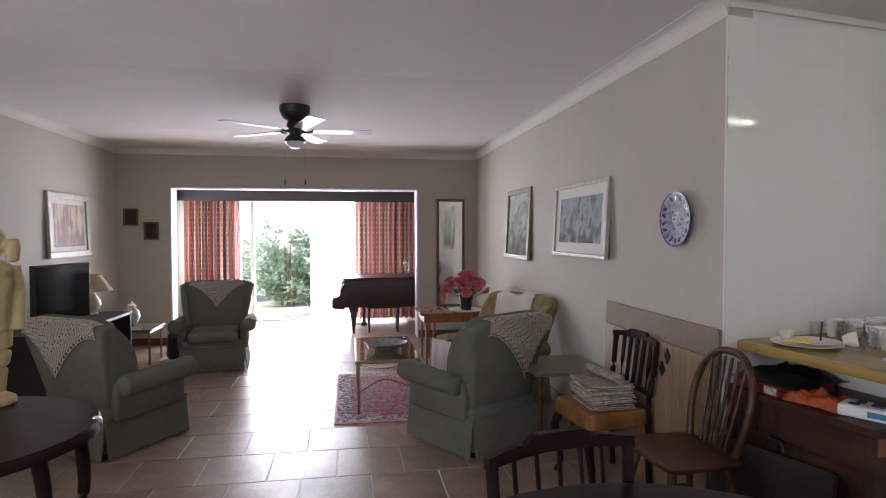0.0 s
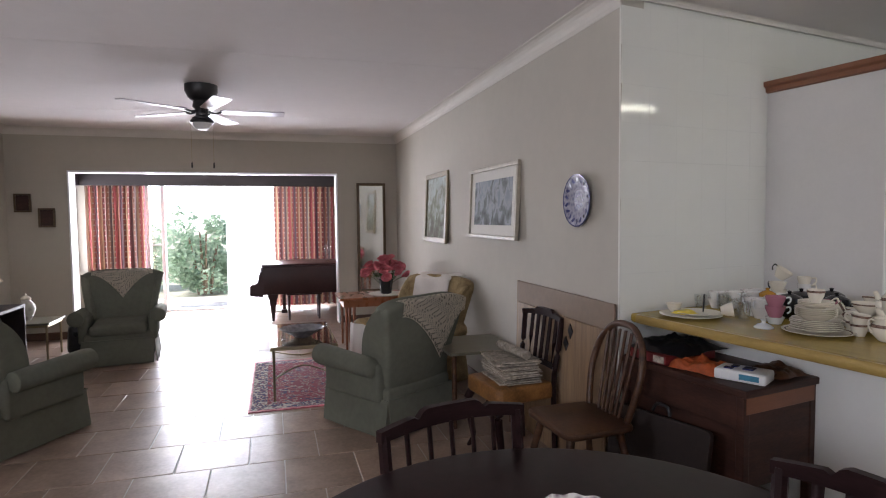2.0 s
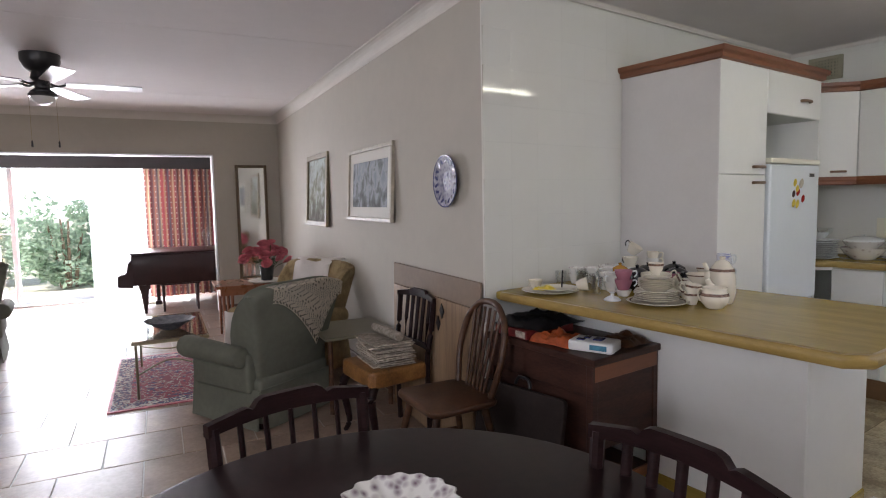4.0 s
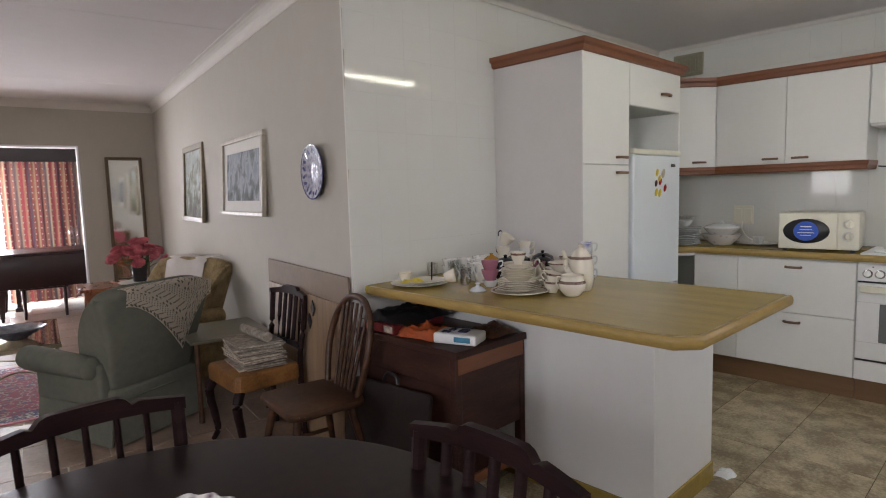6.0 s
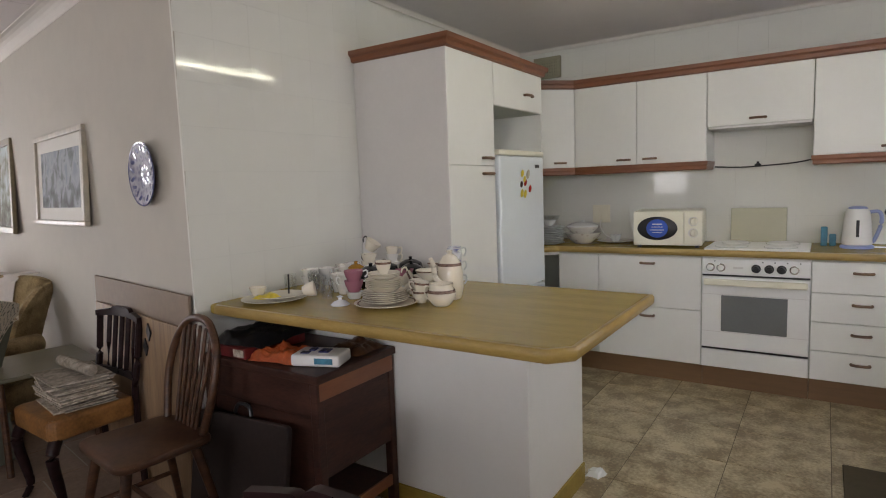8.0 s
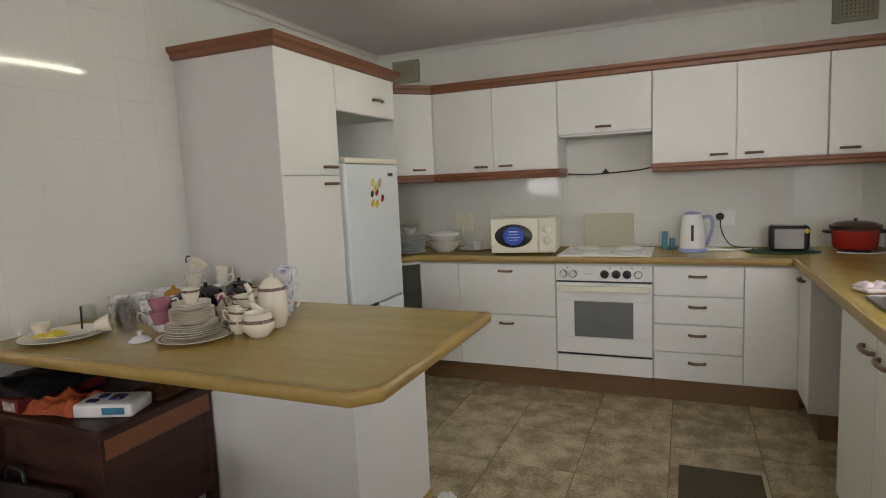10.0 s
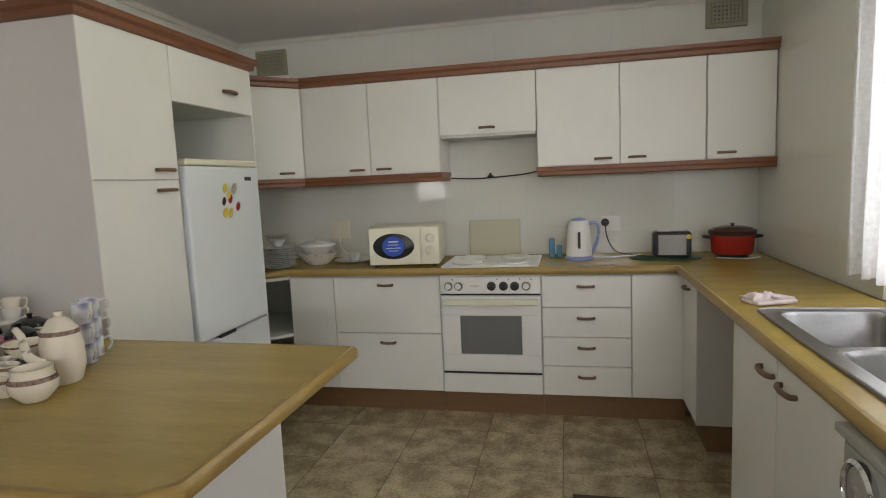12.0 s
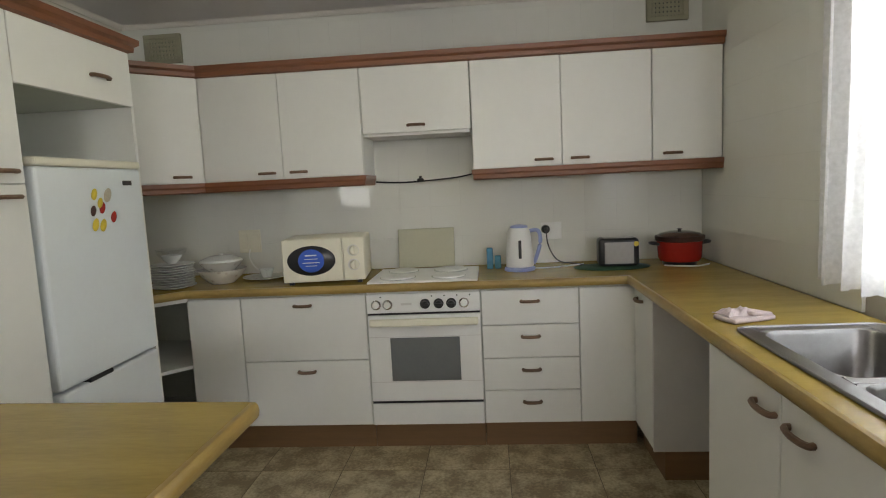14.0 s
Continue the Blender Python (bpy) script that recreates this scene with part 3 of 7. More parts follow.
solo("baseboard_north", join(box(-2.515, -1.92, 7.615, 7.63, 0, 0.09, 0.004), box(1.18, 1.945, 7.615, 7.63, 0, 0.09, 0.004)), "skirt", label="dark stained skirting board", category="baseboard", **S)
# white edging round the wide opening
solo("trim_opening", join(box(-1.915, -1.895, 7.618, 7.84, 0, 1.965, 0.003), box(1.155, 1.175, 7.618, 7.84, 0, 1.965, 0.003), box(-1.895, 1.155, 7.618, 7.84, 1.945, 1.965, 0.003)), "alu", label="white edging round the wide opening", category="trim", **S)


# ---- kitchen units, in the kitchen's frame ----
def bar_handle(parent, x, y, z, along, out, length=0.085):
    """a bowed wooden bar: along and out are unit vectors"""
    a, o = Vector(along), Vector(out)
    c = Vector((x, y, z))
    pts = [c - a * length / 2 + o * 0.002, c - a * length / 2 + o * 0.016, c - a * length * 0.3 + o * 0.024, c + o * 0.027, c + a * length * 0.3 + o * 0.024, c + a * length / 2 + o * 0.016, c + a * length / 2 + o * 0.002]
    return part("handle", tube(curve_pts(pts, 3), 0.0085, 6), "handle", parent, "brown wooden bar handle", smooth=True)


def front_x(cab, name, y0, y1, z0, z1, x=2.555, hz=None, hy=None, lab="white laminate front"):
    d = part(name, box(x, x + 0.018, y0 + 0.002, y1 - 0.002, z0 + 0.002, z1 - 0.002, 0.0025, 1), "lam", cab, lab)
    if hz is not None:
        bar_handle(d, x, (y0 + y1) / 2 if hy is None else hy, hz, (0, 1, 0), (-1, 0, 0))
    return d


def base_unit(y0, y1, label):
    cab = thing("base_cabinet", (2.6, (y0 + y1) / 2, 0), KM, label, "cabinet", "base cabinets under the worktop")
    part("body", box(2.574, 3.13, y0 - 0.001, y1 + 0.001, 0.14, 0.858), "inside", cab)
    part("plinth", box(2.61, 2.63, y0, y1, 0.0, 0.14), "kick", cab, "brown wood plinth")
    return cab


c = base_unit(-0.852, -0.557, "white laminate base cabinet with a narrow plain door")
front_x(c, "door", -0.852, -0.557, 0.145, 0.848)
c = base_unit(-1.522, -0.852, "white base cabinet with two deep drawers")
front_x(c, "drawer_front", -1.522, -0.852, 0.502, 0.848, hz=0.80)
front_x(c, "drawer_front", -1.522, -0.852, 0.145, 0.502, hz=0.445)
c = base_unit(-2.608, -2.116, "white base cabinet with four drawers")
for z0, z1 in ((0.665, 0.848), (0.492, 0.665), (0.321, 0.492), (0.145, 0.321)):
    front_x(c, "drawer_front", -2.608, -2.116, z0, z1, hz=z1 - 0.06)
c = base_unit(-2.9, -2.608, "white blank corner cabinet front")
front_x(c, "panel", -2.9, -2.608, 0.145, 0.848)

# oven between the drawer units
ov = thing("built_in_oven", (2.6, -1.82, 0), KM, "white electric oven with grey glass window under the worktop", "oven")
Y0, Y1 = -2.113, -1.525
part("body", box(2.575, 3.13, Y0, Y1, 0.14, 0.858), "white", ov)
part("plinth", box(2.61, 2.63, Y0, Y1, 0, 0.14), "kick", ov, "brown wood plinth")
part("control_panel", box(2.553, 2.575, Y0, Y1, 0.745, 0.846, 0.004), "white", ov)
part("gap", box(2.558, 2.575, Y0 + 0.003, Y1 - 0.003, 0.735, 0.745), "black", ov)
dr = part("door", box(2.55, 2.575, Y0 + 0.002, Y1 - 0.002, 0.275, 0.733, 0.004), "white", ov)
part("glass", box(2.5465, 2.55, -2.0, -1.64, 0.385, 0.615, 0.001, 1), "ovenglass", dr, "grey oven glass")
part("seam", join(box(2.5485, 2.55, Y0 + 0.004, Y1 - 0.004, 0.618, 0.621), box(2.5485, 2.55, Y0 + 0.004, Y1 - 0.004, 0.378, 0.381)), "grey", dr)
part("handle", join(box(2.515, 2.535, -2.1, -1.54, 0.68, 0.72, 0.008), box(2.53, 2.552, -2.09, -2.07, 0.69, 0.71), box(2.53, 2.552, -1.57, -1.55, 0.69, 0.71)), "cream", dr, "yellowed plastic handle bar")
part("gap", box(2.556, 2.575, Y0 + 0.003, Y1 - 0.003, 0.262, 0.274), "black", ov)
part("drawer", box(2.553, 2.575, Y0 + 0.001, Y1 - 0.001, 0.145, 0.26, 0.003), "white", ov)
for y, dark in ((-1.575, 0), (-1.635, 0), (-1.83, 1), (-1.9, 1), (-1.965, 1), (-2.03, 0)):
    k = part("knob", moved(lathe([(0.026, 0), (0.026, 0.004), (0.017, 0.005), (0.016, 0.022), (0.0, 0.022)], 20), pose(2.553, y, 0.79, 0, -90, 0)), "chrome" if not dark else "black", ov, "black knob" if dark else "chrome ringed white knob", True)
    part("knob_cap", moved(lathe([(0.0, 0), (0.018, 0), (0.016, 0.02), (0.0, 0.021)], 16), pose(2.5495, y, 0.79, 0, -90, 0)) if not dark else moved(box(-0.004, 0.004, -0.02, 0.02, 0, 0.03, 0.002), pose(2.5495, y, 0.79, 0, -90, 0)), "white" if not dark else "black", k)
part("maker_mark", box(2.5515, 2.553, -1.76, -1.705, 0.785, 0.797), "grey", ov)
for y in (-1.6, -1.865, -1.93, -1.995, -2.06):
    part("indicator", moved(lathe([(0.004, 0), (0.004, 0.002)], 8), pose(2.553, y, 0.83, 0, -90, 0)), "black", ov)

# wall cabinets
def wall_unit(y0, y1, z0, doors, label):
    cab = thing("wall_cabinet", (3.0, (y0 + y1) / 2, z0), KM, label, "cabinet", "wall cabinets over the worktop")
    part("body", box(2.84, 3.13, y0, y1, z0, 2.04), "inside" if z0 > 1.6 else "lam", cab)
    for a, b, hy in doors:
        d = part("door", box(2.82, 2.838, a + 0.002, b - 0.002, z0 + 0.001, 2.039, 0.0025, 1), "lam", cab)
        bar_handle(d, 2.82, hy, z0 + 0.035, (0, 1, 0), (-1, 0, 0))
    return cab


wall_unit(-1.5, -0.59, 1.465, [(-1.045, -0.59, -0.955), (-1.5, -1.045, -1.135)], "white two-door laminate wall cabinet")
c = wall_unit(-2.097, -1.503, 1.685, [(-2.097, -1.503, -1.8)], "white short wall cabinet above the hob")
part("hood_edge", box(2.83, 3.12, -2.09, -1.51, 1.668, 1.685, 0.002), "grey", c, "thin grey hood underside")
wall_unit(-3.044, -2.10, 1.465, [(-2.576, -2.10, -2.48), (-3.044, -2.576, -2.67)], "white two-door laminate wall cabinet")
wall_unit(-3.405, -3.047, 1.465, [(-3.405, -3.047, -3.15)], "white single-door laminate wall cabinet")
# diagonal corner cabinet
c = thing("wall_cabinet", (2.9, -0.3, 1.465), KM, "white diagonal corner wall cabinet", "cabinet", "wall cabinets over the worktop")
part("body", prism([(2.84, -0.588), (3.13, -0.588), (3.13, -0.005), (2.50, -0.005), (2.50, -0.25)], 1.465, 2.04), "lam", c)
dm = pose(2.665, -0.422, 0, 0, 0, 135 + 0.0)
d = part("door", moved(box(-0.225, 0.225, -0.004, 0.014, 1.466, 2.039, 0.0025, 1), dm), "lam", c)
bar_handle(d, 2.735, -0.505, 1.5, (0.707, -0.707, 0), (-0.707, -0.707, 0))


def moulding(name, pts, z0, z1, out, mat_name, label):
    """a profiled strip along a bent line; out gives the projection"""
    bm = bmesh.new()
    prof = [(0.0, z0), (out * 0.45, z0 + 0.006), (out * 0.5, z0 + (z1 - z0) * 0.45), (out * 0.95, z0 + (z1 - z0) * 0.62), (out, z1), (-0.02, z1), (-0.02, z0)]
    P = [Vector(p) for p in pts]
    rings = []
    for i, p in enumerate(P):
        d0 = (P[i] - P[i - 1]).normalized() if i else (P[1] - P[0]).normalized()
        d1 = (P[i + 1] - P[i]).normalized() if i < len(P) - 1 else d0
        n0, n1 = Vector((d0.y, -d0.x)), Vector((d1.y, -d1.x))
        nn = (n0 + n1) / (1 + n0.dot(n1))
        rings.append([bm.verts.new((p.x + nn.x * a, p.y + nn.y * a, z)) for a, z in prof])
    n = len(prof)
    for r0, r1 in zip(rings, rings[1:]):
        for i in range(n):
            bm.faces.new((r0[i], r0[(i + 1) % n], r1[(i + 1) % n], r1[i]))
    bm.faces.new(rings[0]), bm.faces.new(list(reversed(rings[-1])))
    bmesh.ops.recalc_face_normals(bm, faces=bm.faces)
    return solo(name, bm, mat_name, frame_m=KM, label=label, category="trim", **S)


moulding("trim_cabinet_cornice", [(2.50, -0.27), (2.82, -0.588), (2.82, -3.408)], 2.04, 2.10, 0.035, "mahog", "reddish wood cornice along the wall cabinets")
moulding("trim_light_rail_left", [(2.50, -0.27), (2.82, -0.588), (2.82, -1.498), (3.1, -1.498)], 1.408, 1.4645, 0.014, "mahog", "reddish wood rail under the wall cabinets")
moulding("trim_light_rail_right", [(3.1, -2.105), (2.82, -2.105), (2.82, -3.408)], 1.408, 1.4645, 0.014, "mahog", "reddish wood rail under the wall cabinets")

# tall pantry with the fridge housing
pn = thing("pantry_cabinet", (1.3, -0.3, 0), KM, "tall white pantry cabinet with fridge housing", "cabinet")
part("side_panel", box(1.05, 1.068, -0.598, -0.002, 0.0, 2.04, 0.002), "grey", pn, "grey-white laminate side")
part("body", box(1.068, 1.535, -0.58, -0.002, 0.1, 2.04), "inside", pn)
part("plinth", box(1.07, 1.535, -0.56, -0.55, 0, 0.1), "kick", pn)
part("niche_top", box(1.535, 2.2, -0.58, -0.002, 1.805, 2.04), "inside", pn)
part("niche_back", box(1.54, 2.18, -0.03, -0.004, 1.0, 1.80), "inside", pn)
part("niche_side", box(2.182, 2.20, -0.598, -0.002, 0.0, 1.804), "lam", pn)
for z0, z1, x0, x1, hx, hz in ((1.465, 2.04, 1.052, 1.535, 1.44, 1.505), (0.1, 1.462, 1.052, 1.535, 1.44, 1.42), (1.805, 2.04, 1.538, 2.2, 1.98, 1.90)):
    d = part("door", box(x0, x1 - 0.002, -0.6, -0.582, z0, z1, 0.0025, 1), "lam", pn)
    bar_handle(d, hx, -0.6, hz, (1, 0, 0), (0, -1, 0), 0.1)
moulding("trim_pantry_cornice", [(1.048, -0.002), (1.048, -0.602), (2.2, -0.602), (2.2, -0.3)], 2.04, 2.10, 0.035, "mahog", "reddish wood cornice on the pantry")

fr = thing("fridge_freezer", (1.85, -0.35, 0), KM, "white fridge-freezer with fruit magnets in its housing", "fridge")
part("body", box(1.555, 2.16, -0.565, -0.05, 0.02, 1.55, 0.006), "fridge", fr)
part("upper_door", box(1.552, 2.163, -0.62, -0.57, 0.712, 1.525, 0.012, 3), "fridge", fr)
part("top_trim", box(1.552, 2.163, -0.625, -0.55, 1.527, 1.558, 0.008), "cream", fr, "yellowed plastic top trim")
lo = part("lower_door", box(1.552, 2.163, -0.62, -0.57, 0.03, 0.702, 0.012, 3), "fridge", fr)
part("handle_recess", box(1.70, 1.84, -0.623, -0.58, 0.697, 0.716, 0.006), "black", fr)
part("badge", box(2.03, 2.09, -0.622, -0.62, 1.455, 1.475), "black", fr, "small dark maker's plate")
# open corner shelf beside the fridge
c = thing("corner_shelf_unit", (2.5, -0.3, 0), KM, "open white corner base unit with shelves", "shelf")
OUT = [(2.575, -0.556), (3.12, -0.556), (3.12, -0.006), (2.22, -0.006), (2.22, -0.215)]
for z0, z1 in ((0.10, 0.118), (0.47, 0.488), (0.835, 0.857)):
    part("shelf", prism(OUT, z0, z1), "lam", c)
part("back", join(box(3.1, 3.12, -0.556, -0.006, 0.118, 0.835), box(2.22, 3.1, -0.02, -0.006, 0.118, 0.835)), "inside", c)
part("plinth", prism([(2.63, -0.556), (3.1, -0.556), (3.1, -0.02), (2.25, -0.02), (2.25, -0.17)], 0, 0.10), "kick", c)

# units under the window
def sink_front(x0, x1, hx, label):
    cab = thing("base_cabinet", ((x0 + x1) / 2, -3.1, 0), KM, label, "cabinet", "base cabinets under the worktop")
    part("body", box(x0 + 0.001, x1 - 0.001, -3.40, -2.88, 0.14, 0.66), "inside", cab)
    part("side", box(x1 - 0.018, x1, -3.40, -2.879, 0.0, 0.855), "lam", cab)
    part("plinth", box(x0, x1 - 0.02, -2.95, -2.93, 0, 0.14), "kick", cab)
    d = part("door", box(x0 + 0.0015, x1 - 0.0015, -2.878, -2.86, 0.09, 0.85, 0.0025, 1), "lam", cab)
    if hx:
        bar_handle(d, hx, -2.86, 0.79, (1, 0, 0), (0, 1, 0), 0.1)
    return cab


sink_front(1.062, 1.518, 1.13, "white laminate sink cabinet with bar handle")
sink_front(0.612, 1.059, 0.96, "white laminate sink cabinet with bar handle")
c = thing("base_cabinet", (2.4, -3.1, 0), KM, "white corner cabinet beside an empty appliance bay", "cabinet", "base cabinets under the worktop")
part("body", box(2.243, 2.57, -3.40, -2.90, 0.14, 0.857), "inside", c)
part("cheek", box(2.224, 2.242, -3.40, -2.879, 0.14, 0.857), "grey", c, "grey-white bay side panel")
part("plinth", box(2.23, 2.60, -3.39, -2.93, 0.0, 0.14), "kick", c, "brown wood plinth")
d = part("door", box(2.226, 2.55, -2.898, -2.88, 0.145, 0.85, 0.0025, 1), "lam", c)
bar_handle(d, 2.43, -2.88, 0.80, (1, 0, 0), (0, 1, 0), 0.08)

wm = thing("washing_machine", (0.3, -3.1, 0), KM, "silver-grey washing machine with a round dial under the worktop", "washing machine")
part("body", box(0.01, 0.60, -3.38, -2.852, 0.02, 0.842, 0.01), "silver", wm)
part("front_panel", box(0.014, 0.596, -2.852, -2.838, 0.04, 0.655, 0.006), "silver", wm)
part("top_lip", box(0.008, 0.602, -2.86, -2.822, 0.838, 0.858, 0.004), "silver", wm)
part("bezel", box(0.014, 0.598, -2.852, -2.842, 0.66, 0.838, 0.003), "black", wm, "dark recessed surround")
pnl = part("control_panel", box(0.03, 0.582, -2.845, -2.833, 0.672, 0.826, 0.006), "silver", wm)
part("dial_ring", moved(lathe([(0.068, 0), (0.068, 0.012), (0.060, 0.018), (0.056, 0.012), (0.056, 0.0)], 36, ring=True), pose(0.49, -2.833, 0.752, -90, 0, 0)), "chrome", pnl, "chrome dial ring", smooth=True)
part("dial_face", moved(lathe([(0.055, 0), (0.053, 0.008), (0.016, 0.012), (0.014, 0.02), (0.0, 0.021)], 32), pose(0.49, -2.833, 0.752, -90, 0, 0)), "silver", pnl, smooth=True)

# worktops
def round_pts(pts, r, n=6):
    """rounds the corners of a flat outline; r per corner"""
    out = []
    for i, p in enumerate(pts):
        a, b, c_ = Vector(pts[i - 1]), Vector(p), Vector(pts[(i + 1) % len(pts)])
        if r[i] <= 0:
            out.append(p)
            continue
        p0, p1 = b + (a - b).normalized() * r[i], b + (c_ - b).normalized() * r[i]
        for k in range(n + 1):
            t = k / n
            q = (1 - t) ** 2 * p0 + 2 * t * (1 - t) * b + t * t * p1
            out.append((q.x, q.y))
    return out


def top_slab(pts, z0=0.86, z1=0.9):
    bm = prism(pts, z0, z1)
    es = [e for e in bm.edges if abs(e.verts[0].co.z - e.verts[1].co.z) < 1e-6]
    bmesh.ops.bevel(bm, geom=es, offset=0.012, segments=3, profile=0.5, affect="EDGES")
    return bm


def edge_strip(parent, pts, label):
    """a half-round lipping along the front of a worktop"""
    prof = [(-0.016, 0.9012), (-0.005, 0.9002), (0.001, 0.893), (0.003, 0.88), (0.001, 0.867), (-0.005, 0.8598), (-0.016, 0.8588)]
    bm = bmesh.new()
    P = [Vector(p) for p in pts]
    rings = []
    for i, p in enumerate(P):
        d0 = (P[i] - P[i - 1]).normalized() if i else (P[1] - P[0]).normalized()
        d1 = (P[i + 1] - P[i]).normalized() if i < len(P) - 1 else d0
        n0, n1 = Vector((d0.y, -d0.x)), Vector((d1.y, -d1.x))
        nn = (n0 + n1) / (1 + n0.dot(n1))
        rings.append([bm.verts.new((p.x + nn.x * a, p.y + nn.y * a, z)) for a, z in prof])
    n = len(prof)
    for r0, r1 in zip(rings, rings[1:]):
        for i in range(n):
            bm.faces.new((r0[i], r0[(i + 1) % n], r1[(i + 1) % n], r1[i]))
    bm.faces.new(rings[0]), bm.faces.new(list(reversed(rings[-1])))
    bmesh.ops.recalc_face_normals(bm, faces=bm.faces)
    return part("front_edge", bm, "oakedge", parent, label, smooth=True)


# the window run is cut round the sink
SX0, SX1, SY0, SY1 = 0.56, 1.46, -3.34, -2.945
wk = thing("worktop", (2.8, -1.8, 0.86), KM, "mustard wood-look worktop with rounded front edge", "worktop")
part("top", join(
    top_slab([(2.53, -0.57), (2.53, -2.842), (0.0, -2.842), (0.0, SY1), (SX1, SY1), (SX1, -3.405), (3.128, -3.405), (3.128, -0.004), (2.21, -0.004), (2.21, -0.25)][::-1]),
    box(0.0, SX1, -3.405, SY0, 0.86, 0.9), box(0.0, SX0, SY0, SY1, 0.86, 0.9)), "oak", wk)
edge_strip(wk, [(2.21, -0.25), (2.53, -0.57), (2.53, -2.842), (0.0, -2.842)], "paler rounded wood edge")
PEN = round_pts([(0.045, -0.004), (0.035, -1.545), (0.098, -1.607), (0.955, -1.612), (0.985, -0.62), (1.046, -0.6), (1.046, -0.004)], [0.05, 0.008, 0.008, 0.04, 0.0, 0, 0])
bb = thing("breakfast_bar", (0.7, -0.6, 0), KM, "white panelled breakfast bar with mustard wood-look top", "counter")
part("worktop", top_slab(PEN), "oak", bb, "mustard wood-look top with chamfered corner")
edge_strip(bb, [(0.045, -0.06), (0.035, -1.545), (0.098, -1.607), (0.94, -1.612)], "paler rounded wood edge")
part("side_panel", box(0.46, 0.48, -1.285, -0.004, 0.09, 0.858, 0.002), "lam", bb)
part("end_panel", box(0.48, 1.02, -1.285, -1.265, 0.09, 0.858, 0.002), "lam", bb)
part("inner_panel", box(1.0, 1.02, -1.265, -0.62, 0.09, 0.858), "lam", bb)
part("plinth", join(box(0.452, 0.48, -1.293, -0.004, 0, 0.09, 0.003), box(0.48, 1.025, -1.293, -1.265, 0, 0.09, 0.003)), "oak", bb, "wood-look plinth")

# sink
sk = thing("double_sink", (1.0, -3.14, 0.9), KM, "stainless steel double bowl sink set in the worktop", "sink")


def bowl(x0, x1, y0, y1, depth=0.17, r=0.07):
    bm = bmesh.new()
    def ring(inset, z, rr):
        pts = round_pts([(x0 + inset, y0 + inset), (x1 - inset, y0 + inset), (x1 - inset, y1 - inset), (x0 + inset, y1 - inset)], [rr] * 4, 6)
        return [bm.verts.new((x, y, z)) for x, y in pts]
    R = [ring(-0.012, 0.9045, r), ring(0.0, 0.903, r), ring(0.006, 0.89, r), ring(0.014, 0.9 - depth + 0.04, r), ring(0.03, 0.9 - depth + 0.008, r), ring(0.06, 0.9 - depth, r * 0.8)]
    n = len(R[0])
    for a, b in zip(R, R[1:]):
        for i in range(n):
            bm.faces.new((a[i], a[(i + 1) % n], b[(i + 1) % n], b[i]))
    bm.faces.new(R[-1])
    bmesh.ops.recalc_face_normals(bm, faces=bm.faces)
    bmesh.ops.reverse_faces(bm, faces=bm.faces)
    return bm


part("bowl", bowl(1.01, 1.435, -3.30, -2.972), "steel", sk, smooth=True)
part("bowl", bowl(0.60, 0.975, -3.30, -2.972), "steel", sk, smooth=True)
rim = [prism(round_pts([(SX0 - 0.02, -2.972), (SX1 + 0.025, -2.972), (SX1 + 0.025, SY1 + 0.02), (SX0 - 0.02, SY1 + 0.02)], [0, 0, 0.035, 0.035], 6), 0.9, 0.9055, 0.002), box(SX0 - 0.02, SX1 + 0.025, SY0 - 0.02, -3.30, 0.9, 0.9055, 0.002), box(1.435, SX1 + 0.025, -3.30, -2.972, 0.9, 0.9055, 0.002), box(0.975, 1.01, -3.30, -2.972, 0.9, 0.9055, 0.002), box(SX0 - 0.02, 0.60, -3.30, -2.972, 0.9, 0.9055, 0.002)]
part("rim", join(*rim), "steel", sk)
for i in range(5):
    part("overflow_slot", box(0.70 + i * 0.014, 0.706 + i * 0.014, -3.292, -3.2885, 0.845, 0.875), "black", sk)
LIP = round_pts([(SX0 - 0.022, SY0 - 0.022), (SX1 + 0.027, SY0 - 0.022), (SX1 + 0.027, SY1 + 0.022), (SX0 - 0.022, SY1 + 0.022)], [0.05] * 4, 6)
part("lip", tube([(x, y, 0.9045) for x, y in LIP + LIP[:1]], 0.005, 8), "steel", sk, "rolled steel edge", smooth=True)
tp = thing("kitchen_tap", (0.99, -3.335, 0.9), KM, "chrome swan-neck mixer tap behind the sink", "tap")
part("base", moved(lathe([(0.026, 0), (0.026, 0.01), (0.018, 0.03), (0.016, 0.07)], 20), pose(0.99, -3.322, 0.9055)), "chrome", tp, smooth=True)
part("spout", tube(curve_pts([(0.99, -3.322, 0.97), (0.99, -3.322, 1.06), (1.04, -3.305, 1.13), (1.14, -3.28, 1.15), (1.23, -3.26, 1.125), (1.25, -3.255, 1.09)], 5), 0.011, 10), "chrome", tp, smooth=True)

# hob
hb = thing("electric_hob", (2.75, -1.82, 0.9), KM, "white electric hob with round solid plates", "hob")
part("top_plate", box(2.545, 3.0, -2.105, -1.535, 0.9, 0.912, 0.005), "white", hb)
